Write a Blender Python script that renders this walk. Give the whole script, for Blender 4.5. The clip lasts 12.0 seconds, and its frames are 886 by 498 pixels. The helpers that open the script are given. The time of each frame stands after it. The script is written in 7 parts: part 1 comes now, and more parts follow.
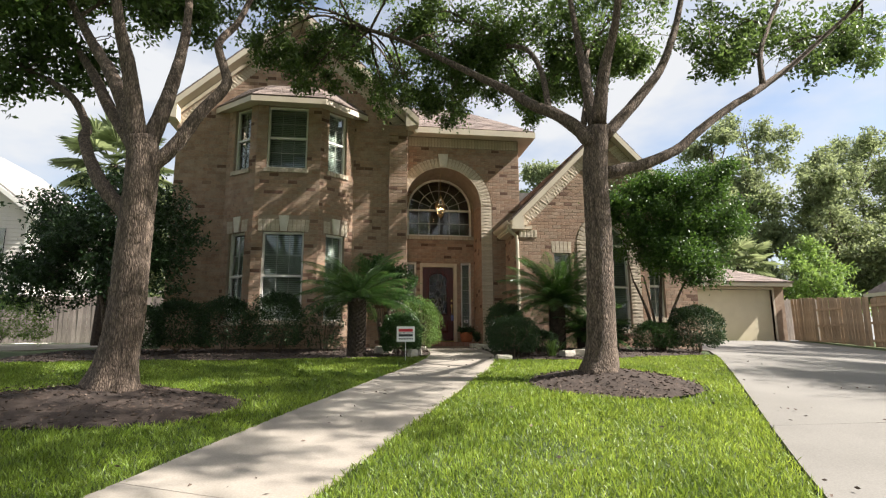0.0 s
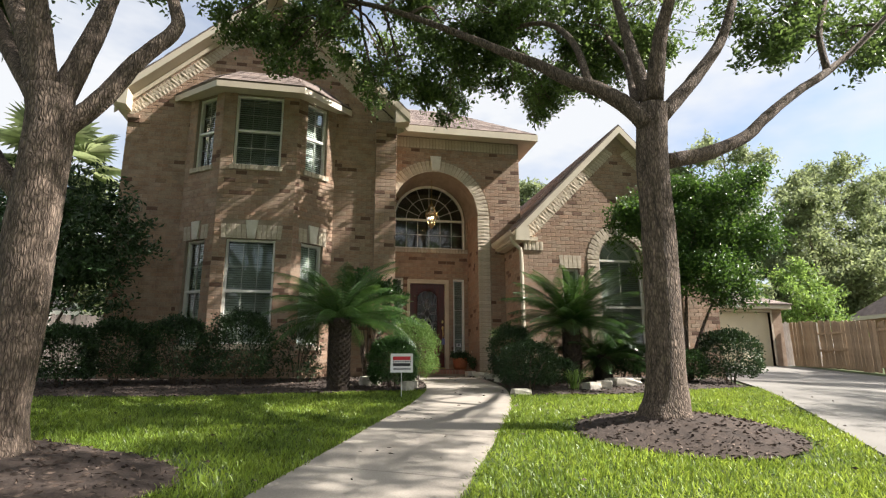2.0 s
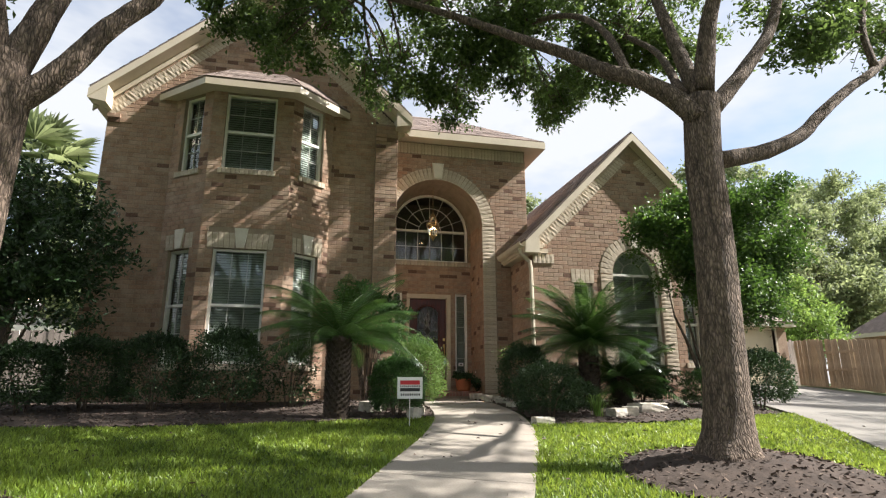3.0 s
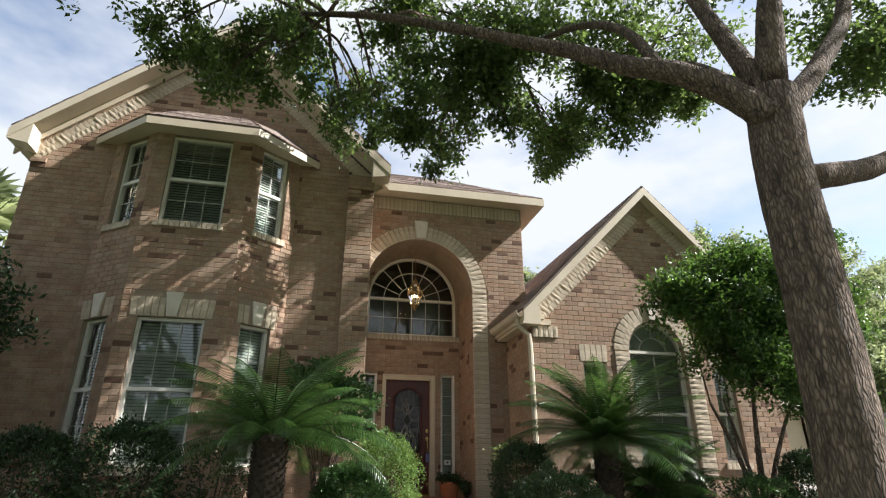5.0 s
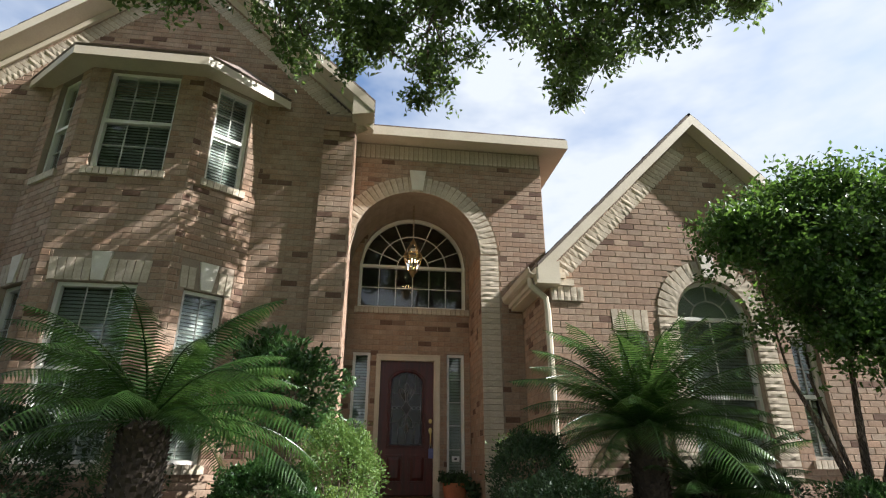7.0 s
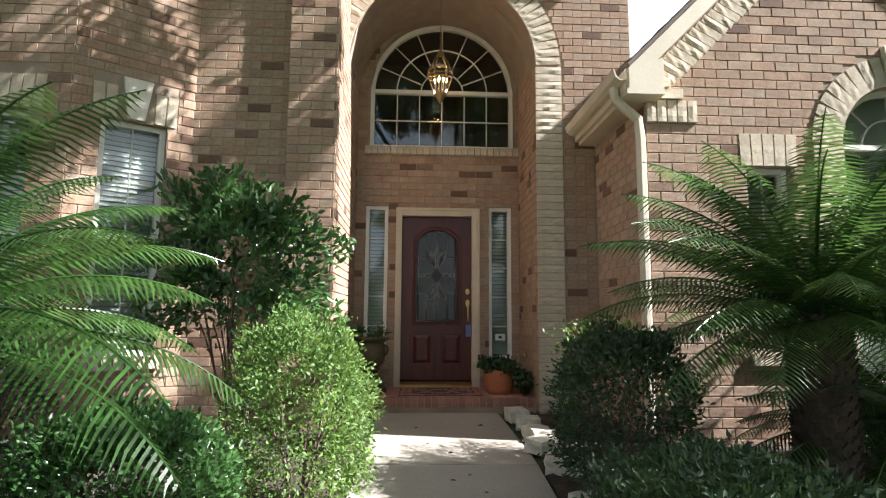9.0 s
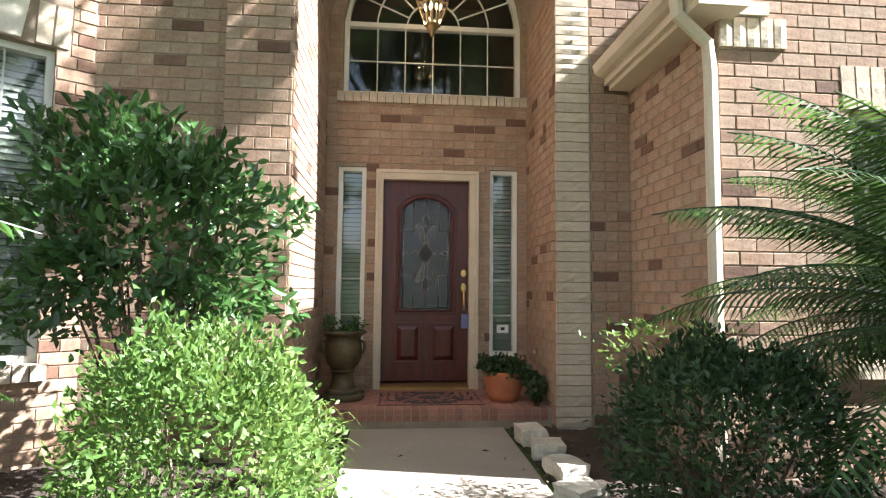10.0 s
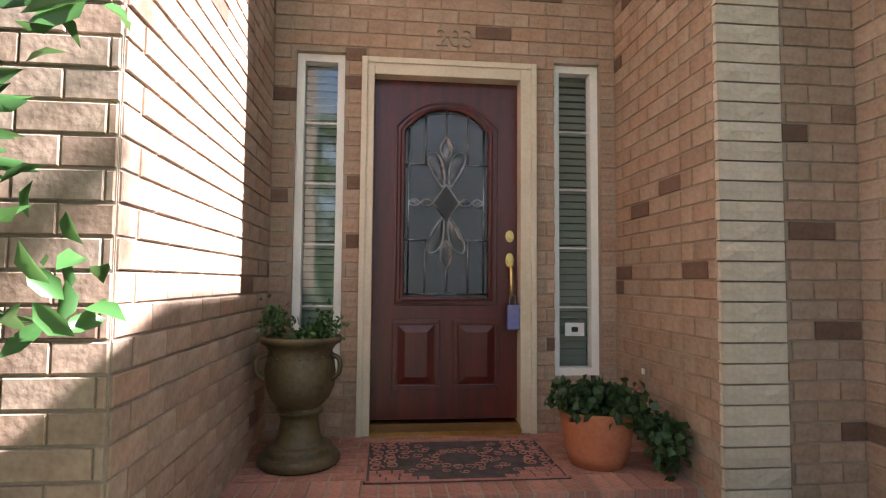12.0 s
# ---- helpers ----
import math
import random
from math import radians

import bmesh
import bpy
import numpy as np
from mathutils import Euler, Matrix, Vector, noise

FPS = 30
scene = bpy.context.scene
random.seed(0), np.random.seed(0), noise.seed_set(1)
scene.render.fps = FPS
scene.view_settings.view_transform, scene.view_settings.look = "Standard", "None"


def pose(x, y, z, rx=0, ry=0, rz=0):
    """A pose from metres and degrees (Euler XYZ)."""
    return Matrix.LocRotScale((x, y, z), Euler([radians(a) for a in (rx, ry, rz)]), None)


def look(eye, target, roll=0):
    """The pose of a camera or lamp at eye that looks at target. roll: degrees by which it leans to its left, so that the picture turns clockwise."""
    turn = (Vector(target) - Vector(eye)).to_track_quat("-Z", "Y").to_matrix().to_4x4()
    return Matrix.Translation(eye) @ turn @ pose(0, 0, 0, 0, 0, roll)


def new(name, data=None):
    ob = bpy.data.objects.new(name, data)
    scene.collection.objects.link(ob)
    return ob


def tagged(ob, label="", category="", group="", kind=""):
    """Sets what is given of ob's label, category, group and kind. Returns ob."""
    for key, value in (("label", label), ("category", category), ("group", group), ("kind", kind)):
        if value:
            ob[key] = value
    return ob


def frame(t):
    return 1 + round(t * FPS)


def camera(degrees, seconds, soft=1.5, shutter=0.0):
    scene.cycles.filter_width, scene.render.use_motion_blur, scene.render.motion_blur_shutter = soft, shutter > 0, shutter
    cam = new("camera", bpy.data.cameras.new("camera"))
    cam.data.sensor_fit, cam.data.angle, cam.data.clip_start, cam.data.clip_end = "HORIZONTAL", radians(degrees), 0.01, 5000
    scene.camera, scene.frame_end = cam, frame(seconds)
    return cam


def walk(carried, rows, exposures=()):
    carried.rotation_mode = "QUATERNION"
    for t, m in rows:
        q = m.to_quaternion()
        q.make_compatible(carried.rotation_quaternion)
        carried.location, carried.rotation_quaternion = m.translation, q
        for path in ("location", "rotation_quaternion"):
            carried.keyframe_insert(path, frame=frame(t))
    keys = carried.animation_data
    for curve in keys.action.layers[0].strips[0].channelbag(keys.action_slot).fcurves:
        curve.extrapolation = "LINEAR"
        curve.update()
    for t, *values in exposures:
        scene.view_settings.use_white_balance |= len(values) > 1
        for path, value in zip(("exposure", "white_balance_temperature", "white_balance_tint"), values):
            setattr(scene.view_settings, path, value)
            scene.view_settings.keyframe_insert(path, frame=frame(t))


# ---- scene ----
# camera and walk
cam = camera(77.2, 12.0, soft=1.2)
PATH = [
    (0, (-0.07, -0.404, 0.926), (0.213, 1.545, 1.276), -0.3),
    (0.5, (-0.079, 0.083, 0.955), (0.205, 2.03, 1.311), -0.3),
    (1, (-0.149, 0.527, 0.978), (0.144, 2.469, 1.358), -0.2),
    (1.5, (-0.239, 0.937, 0.987), (0.08, 2.868, 1.396), -0.2),
    (2, (-0.3, 1.397, 1.074), (0.084, 3.314, 1.497), -0.2),
    (2.5, (-0.414, 1.816, 1.123), (0.0, 3.723, 1.562), -0.2),
    (3, (-0.458, 2.254, 1.187), (-0.034, 4.15, 1.664), -0.1),
    (3.5, (-0.375, 2.705, 1.246), (0.051, 4.578, 1.8), -0.1),
    (5.5, (0.469, 4.377, 1.536), (0.863, 6.183, 2.3), 0.6),
    (6, (0.786, 4.815, 1.529), (1.105, 6.635, 2.294), 0.4),
    (6.5, (1.117, 5.264, 1.523), (1.389, 7.089, 2.294), 0.3),
    (7, (1.34, 5.735, 1.541), (1.59, 7.581, 2.271), 0.2),
    (7.5, (1.467, 6.267, 1.569), (1.68, 8.153, 2.199), -0.0),
    (9.5, (1.742, 8.622, 2.012), (1.834, 10.614, 2.174), 0.5),
    (10, (1.699, 9.277, 2.039), (1.867, 11.265, 2.186), 0.6),
    (10.5, (1.667, 9.925, 1.989), (1.841, 11.91, 2.159), 0.6),
    (11, (1.683, 10.489, 1.951), (1.85, 12.475, 2.113), 0.7),
    (11.5, (1.644, 11.067, 1.974), (1.835, 13.054, 2.09), 0.6),
    (12, (1.648, 11.606, 1.933), (1.849, 13.593, 2.051), 0.5),
]
walk(cam, [(t, look(eye, target, roll)) for t, eye, target, roll in PATH],
     [(0, 1.36, 6550, 10), (3.5, 1.50, 6420, 10), (7.5, 1.45, 6100, 9), (9.5, 2.4, 6000, 10), (11, 3.08, 5950, 10), (12, 2.95, 5850, 14)])

# world and sun
SUN_AZ, SUN_EL = 12.0, 42.5          # degrees in front of the facade, towards +x; elevation
sun_way = Vector((math.cos(radians(SUN_EL)) * math.cos(radians(SUN_AZ)), -math.cos(radians(SUN_EL)) * math.sin(radians(SUN_AZ)), math.sin(radians(SUN_EL))))
world = bpy.data.worlds.new("world")
scene.world = world
world.use_nodes = True
wn = world.node_tree.nodes
wl = world.node_tree.links
bgn = wn["Background"]
sky = wn.new("ShaderNodeTexSky")
sky.sky_type = "NISHITA"
sky.sun_disc = False
sky.sun_elevation = radians(SUN_EL)
sky.sun_rotation = radians(90 + SUN_AZ)
sky.air_density, sky.dust_density, sky.ozone_density = 1.0, 1.5, 1.0
# thin white cloud over the blue
tc = wn.new("ShaderNodeTexCoord")
mp = wn.new("ShaderNodeMapping")
mp.inputs["Scale"].default_value = (1.6, 1.6, 3.6)
cn = wn.new("ShaderNodeTexNoise")
cn.inputs["Scale"].default_value = 1.7
cn.inputs["Detail"].default_value = 5
cn.inputs["Roughness"].default_value = 0.55
cr = wn.new("ShaderNodeValToRGB")
cr.color_ramp.elements[0].position, cr.color_ramp.elements[1].position = 0.28, 0.57
cm = wn.new("ShaderNodeMixRGB")
cm.inputs[2].default_value = (11.3, 11.6, 12.1, 1)
wl.new(tc.outputs["Generated"], mp.inputs[0])
wl.new(mp.outputs[0], cn.inputs["Vector"])
wl.new(cn.outputs["Fac"], cr.inputs[0])
wl.new(cr.outputs[0], cm.inputs[0])
sg = wn.new("ShaderNodeMixRGB")
sg.blend_type = "MULTIPLY"
sg.inputs[0].default_value = 1
sg.inputs[2].default_value = (2.6, 2.6, 2.6, 1)
wl.new(sky.outputs[0], sg.inputs[1])
wl.new(sg.outputs[0], cm.inputs[1])
wl.new(cm.outputs[0], bgn.inputs[0])
bgn.inputs[1].default_value = 0.030
sun = new("sun", bpy.data.lights.new("sun", "SUN"))
sun.data.energy, sun.data.angle, sun.data.color = 5.0, radians(0.53), (1.0, 0.955, 0.89)
sun.matrix_world = look((0, 0, 0), -sun_way)


# materials
def material(name, c1, c2, rough=0.8, scale=6.0, fine=60.0, bump=0.2, metal=0.0, spread=None, spots=None, stretch=(1, 1, 1), per_piece=0.0, depth=0.01):
    """Two colours mixed by coarse and fine noise, with fine relief; spread: extra colours picked per piece."""
    m = bpy.data.materials.new(name)
    m.use_nodes = True
    n, l = m.node_tree.nodes, m.node_tree.links
    b = n["Principled BSDF"]
    co = n.new("ShaderNodeTexCoord")
    ma = n.new("ShaderNodeMapping")
    ma.inputs["Scale"].default_value = stretch
    l.new(co.outputs["Object"], ma.inputs[0])
    na, nb = n.new("ShaderNodeTexNoise"), n.new("ShaderNodeTexNoise")
    for q, s, d in ((na, scale, 4), (nb, fine, 5)):
        q.inputs["Scale"].default_value = s
        q.inputs["Detail"].default_value = d
        l.new(ma.outputs[0], q.inputs["Vector"])
    add = n.new("ShaderNodeMath")
    add.operation = "MULTIPLY_ADD"
    add.inputs[1].default_value = 0.45
    l.new(nb.outputs["Fac"], add.inputs[0])
    sub = n.new("ShaderNodeMath")
    sub.operation = "MULTIPLY"
    sub.inputs[1].default_value = 0.6
    l.new(na.outputs["Fac"], sub.inputs[0])
    l.new(sub.outputs[0], add.inputs[2])
    ra = n.new("ShaderNodeValToRGB")
    ra.color_ramp.elements[0].position, ra.color_ramp.elements[1].position = 0.36, 0.68
    ra.color_ramp.elements[0].color, ra.color_ramp.elements[1].color = (*c1, 1), (*c2, 1)
    l.new(add.outputs[0], ra.inputs[0])
    out = ra.outputs[0]
    if spread or per_piece:
        gi, oi = n.new("ShaderNodeNewGeometry"), n.new("ShaderNodeObjectInfo")
        sm = n.new("ShaderNodeMath")
        l.new(gi.outputs["Random Per Island"], sm.inputs[0])
        l.new(oi.outputs["Random"], sm.inputs[1])
        fr = n.new("ShaderNodeMath")
        fr.operation = "FRACT"
        l.new(sm.outputs[0], fr.inputs[0])
        pr = n.new("ShaderNodeValToRGB")
        cols = spread or [(0, (1 - per_piece,) * 3), (1, (1 + per_piece,) * 3)]
        while len(pr.color_ramp.elements) < len(cols):
            pr.color_ramp.elements.new(0.5)
        for e, (p, c) in zip(pr.color_ramp.elements, cols):
            e.position, e.color = p, (*c, 1)
        l.new(fr.outputs[0], pr.inputs[0])
        mx = n.new("ShaderNodeMixRGB")
        mx.blend_type = "MULTIPLY"
        mx.inputs[0].default_value = 1
        l.new(out, mx.inputs[1])
        l.new(pr.outputs[0], mx.inputs[2])
        out = mx.outputs[0]
    l.new(out, b.inputs["Base Color"])
    b.inputs["Roughness"].default_value = rough
    b.inputs["Metallic"].default_value = metal
    if bump:
        bu = n.new("ShaderNodeBump")
        bu.inputs["Strength"].default_value = bump
        bu.inputs["Distance"].default_value = depth
        l.new(add.outputs[0], bu.inputs["Height"])
        l.new(bu.outputs[0], b.inputs["Normal"])
    return m


def leaf_material(name, c1, c2, rough=0.45, through_light=0.35, per=0.35):
    """Foliage: colour by leaf, a glossy skin and light that passes through."""
    m = material(name, c1, c2, rough, 1.2, 9.0, 0.0, per_piece=per)
    n, l = m.node_tree.nodes, m.node_tree.links
    b = n["Principled BSDF"]
    src = b.inputs["Base Color"].links[0].from_socket
    tr = n.new("ShaderNodeBsdfTranslucent")
    hs = n.new("ShaderNodeHueSaturation")
    hs.inputs["Hue"].default_value = 0.475
    hs.inputs["Value"].default_value = 1.9
    l.new(src, hs.inputs["Color"])
    l.new(hs.outputs[0], tr.inputs[0])
    ms = n.new("ShaderNodeMixShader")
    ms.inputs[0].default_value = through_light
    l.new(b.outputs[0], ms.inputs[1])
    l.new(tr.outputs[0], ms.inputs[2])
    l.new(ms.outputs[0], n["Material Output"].inputs[0])
    return m


def glass_material(name, tint=(0.9, 0.95, 0.93), rough=0.0, clear=1.0):
    m = bpy.data.materials.new(name)
    m.use_nodes = True
    b = m.node_tree.nodes["Principled BSDF"]
    b.inputs["Base Color"].default_value = (*tint, 1)
    b.inputs["Roughness"].default_value = rough
    b.inputs["Transmission Weight"].default_value = clear
    b.inputs["IOR"].default_value = 1.5
    return m


BRICKS = [(0, (0.36, 0.28, 0.25)), (0.045, (0.45, 0.36, 0.33)), (0.06, (0.85, 0.8, 0.76)), (0.35, (1.0, 0.92, 0.84)), (0.62, (0.92, 0.95, 0.93)), (0.85, (1.1, 1.08, 1.05)), (1, (0.98, 0.85, 0.76))]
M = {
    "brick": material("brick", (0.262, 0.172, 0.124), (0.43, 0.315, 0.236), 0.9, 5, 45, 0.55, spread=BRICKS),
    "pale_brick": material("pale_brick", (0.42, 0.34, 0.255), (0.60, 0.52, 0.41), 0.9, 7, 40, 0.7, per_piece=0.1),
    "mortar": material("mortar", (0.25, 0.188, 0.142), (0.355, 0.28, 0.216), 0.95, 5, 80, 0.4),
    "keystone": material("keystone", (0.60, 0.54, 0.45), (0.74, 0.69, 0.60), 0.85, 6, 60, 0.3),
    "trim": material("trim", (0.55, 0.47, 0.36), (0.64, 0.56, 0.44), 0.55, 3, 40, 0.06),
    "vinyl": material("vinyl", (0.70, 0.68, 0.63), (0.80, 0.78, 0.73), 0.4, 4, 50, 0.03),
    "casing": material("casing", (0.48, 0.40, 0.29), (0.60, 0.51, 0.385), 0.5, 4, 60, 0.06),
    "shingle": material("shingle", (0.13, 0.10, 0.09), (0.27, 0.21, 0.18), 0.95, 3, 90, 0.6, per_piece=0.25),
    "concrete": material("concrete", (0.25, 0.215, 0.18), (0.36, 0.32, 0.27), 0.9, 0.9, 70, 0.25),
    "soil": material("soil", (0.03, 0.048, 0.011), (0.065, 0.09, 0.024), 1.0, 3, 60, 0.6),
    "mulch": material("mulch", (0.024, 0.016, 0.012), (0.068, 0.047, 0.036), 1.0, 5, 50, 0.9),
    "chips": material("chips", (0.036, 0.024, 0.018), (0.15, 0.108, 0.084), 0.95, 10, 60, 0.3, per_piece=0.5),
    "bark": material("bark", (0.065, 0.048, 0.036), (0.26, 0.195, 0.152), 0.95, 14, 42, 1.0, stretch=(1.6, 1.6, 0.3), depth=0.035),
    # same concrete as the walk, with tree shade put into a darker grey
    "drive": material("drive", (0.155, 0.142, 0.126), (0.235, 0.218, 0.195), 0.9, 0.7, 70, 0.25),
    "muntin": material("muntin", (0.46, 0.46, 0.42), (0.56, 0.56, 0.51), 0.4, 4, 50, 0.02),
    "bronze": material("bronze", (0.20, 0.13, 0.06), (0.38, 0.27, 0.13), 0.45, 8, 60, 0.1, metal=0.8),
    "glass": glass_material("glass"),
    "blind": material("blind", (0.33, 0.37, 0.32), (0.43, 0.47, 0.41), 0.5, 3, 40, 0.02),
    # one dark colour for every room surface, in place of indoor shade
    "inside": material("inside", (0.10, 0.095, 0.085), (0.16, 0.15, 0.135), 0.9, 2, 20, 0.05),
    "door_wood": material("door_wood", (0.034, 0.0046, 0.0035), (0.096, 0.0108, 0.0070), 0.36, 4, 30, 0.08, stretch=(6, 6, 0.5)),
    "brass": material("brass", (0.55, 0.38, 0.13), (0.72, 0.53, 0.22), 0.28, 8, 60, 0.03, metal=1.0),
    "dark_glass": material("dark_glass", (0.006, 0.006, 0.007), (0.014, 0.014, 0.015), 0.5, 12, 60, 0.05),
    "lead": material("lead", (0.10, 0.10, 0.105), (0.30, 0.30, 0.31), 0.3, 12, 60, 0.05, metal=1.0),
    "door_glass": glass_material("door_glass", (0.085, 0.092, 0.11), 0.25, 0.55),
    "bevel_glass": glass_material("bevel_glass", (0.95, 0.97, 1.0), 0.03),
    "paver": material("paver", (0.24, 0.10, 0.075), (0.42, 0.21, 0.155), 0.85, 6, 50, 0.4, per_piece=0.18),
    "urn": material("urn", (0.035, 0.026, 0.013), (0.12, 0.09, 0.042), 0.55, 7, 40, 0.4),
    "terracotta": material("terracotta", (0.38, 0.12, 0.055), (0.52, 0.19, 0.09), 0.8, 6, 50, 0.2),
    "mat_dark": material("mat_dark", (0.03, 0.026, 0.028), (0.10, 0.075, 0.07), 0.95, 14, 150, 0.5),
    "mat_red": material("mat_red", (0.26, 0.10, 0.08), (0.42, 0.20, 0.16), 0.95, 14, 150, 0.5),
    "tag_blue": material("tag_blue", (0.10, 0.11, 0.26), (0.15, 0.16, 0.34), 0.5, 8, 50, 0.02),
    "white": material("white", (0.74, 0.74, 0.72), (0.82, 0.82, 0.80), 0.5, 5, 50, 0.02),
    "sign_red": material("sign_red", (0.50, 0.02, 0.03), (0.60, 0.03, 0.04), 0.4, 5, 50, 0.02),
    "sign_black": material("sign_black", (0.015, 0.015, 0.018), (0.03, 0.03, 0.035), 0.4, 5, 50, 0.02),
    "stone": material("stone", (0.40, 0.36, 0.30), (0.62, 0.57, 0.49), 0.9, 8, 40, 0.5),
    "garage_door": material("garage_door", (0.66, 0.57, 0.40), (0.74, 0.65, 0.47), 0.5, 2, 40, 0.04),
    "fence_wood": material("fence_wood", (0.23, 0.16, 0.10), (0.44, 0.33, 0.22), 0.9, 5, 40, 0.4, stretch=(6, 6, 0.6), per_piece=0.2),
    "fence_grey": material("fence_grey", (0.22, 0.18, 0.16), (0.40, 0.34, 0.30), 0.9, 5, 40, 0.4, stretch=(6, 6, 0.6), per_piece=0.2),
    "siding": material("siding", (0.56, 0.52, 0.47), (0.66, 0.62, 0.57), 0.7, 2, 40, 0.05),
    "grey_shingle": material("grey_shingle", (0.20, 0.19, 0.18), (0.32, 0.30, 0.28), 0.95, 3, 60, 0.4),
    "leaf_holly": leaf_material("leaf_holly", (0.028, 0.078, 0.020), (0.064, 0.140, 0.038), 0.3, 0.25),
    "leaf_box": leaf_material("leaf_box", (0.056, 0.122, 0.024), (0.150, 0.242, 0.056), 0.55, 0.3),
    "leaf_dark": leaf_material("leaf_dark", (0.016, 0.040, 0.012), (0.036, 0.074, 0.021), 0.5, 0.15),
    "leaf_crape": leaf_material("leaf_crape", (0.024, 0.066, 0.011), (0.058, 0.128, 0.021), 0.4, 0.4),
    # distant foliage: haze and strong sun are put into this paler green
    "leaf_hazed": leaf_material("leaf_hazed", (0.10, 0.135, 0.06), (0.20, 0.245, 0.115), 0.6, 0.45),
    "leaf_lime": leaf_material("leaf_lime", (0.095, 0.175, 0.034), (0.18, 0.29, 0.068), 0.5, 0.4),
    "leaf_red": leaf_material("leaf_red", (0.30, 0.10, 0.04), (0.42, 0.20, 0.08), 0.5, 0.3),
    "frond": leaf_material("frond", (0.018, 0.052, 0.011), (0.052, 0.116, 0.024), 0.33, 0.32),
    "palm_trunk": material("palm_trunk", (0.022, 0.016, 0.012), (0.07, 0.05, 0.036), 0.95, 14, 50, 0.9),
    "petal": leaf_material("petal", (0.5, 0.12, 0.10), (0.65, 0.35, 0.30), 0.6, 0.3),
    "leaf_tree": leaf_material("leaf_tree", (0.042, 0.080, 0.021), (0.088, 0.150, 0.036), 0.4, 0.45),
    "grass": leaf_material("grass", (0.088, 0.150, 0.018), (0.215, 0.30, 0.044), 0.45, 0.4, 0.5),
}


def bark_material():
    """Plated bark: long cells with dark furrows between paler ridges."""
    m = M["bark"]
    n, l = m.node_tree.nodes, m.node_tree.links
    b = n["Principled BSDF"]
    base = b.inputs["Base Color"].links[0].from_socket
    co = n.new("ShaderNodeTexCoord")
    ma = n.new("ShaderNodeMapping")
    ma.inputs["Scale"].default_value = (52, 52, 12)
    wob = n.new("ShaderNodeTexNoise")
    wob.inputs["Scale"].default_value = 9
    mixv = n.new("ShaderNodeMixRGB")
    mixv.inputs[0].default_value = 0.035
    l.new(co.outputs["Object"], mixv.inputs[1])
    l.new(co.outputs["Object"], wob.inputs["Vector"])
    l.new(wob.outputs["Color"], mixv.inputs[2])
    l.new(mixv.outputs[0], ma.inputs[0])
    vo = n.new("ShaderNodeTexVoronoi")
    vo.feature = "DISTANCE_TO_EDGE"
    vo.inputs["Scale"].default_value = 1
    l.new(ma.outputs[0], vo.inputs["Vector"])
    ra = n.new("ShaderNodeValToRGB")
    ra.color_ramp.elements[0].position, ra.color_ramp.elements[1].position = 0.02, 0.28
    ra.color_ramp.elements[0].color = (0.5, 0.48, 0.46, 1)
    ra.color_ramp.elements[1].color = (1.22, 1.2, 1.17, 1)
    l.new(vo.outputs["Distance"], ra.inputs[0])
    mx = n.new("ShaderNodeMixRGB")
    mx.blend_type = "MULTIPLY"
    mx.inputs[0].default_value = 1
    l.new(base, mx.inputs[1])
    l.new(ra.outputs[0], mx.inputs[2])
    l.new(mx.outputs[0], b.inputs["Base Color"])
    old = b.inputs["Normal"].links[0].from_node
    bu = n.new("ShaderNodeBump")
    bu.inputs["Strength"].default_value = 0.8
    bu.inputs["Distance"].default_value = 0.018
    l.new(ra.outputs[0], bu.inputs["Height"])
    l.new(old.outputs[0], bu.inputs["Normal"])
    l.new(bu.outputs[0], b.inputs["Normal"])


bark_material()


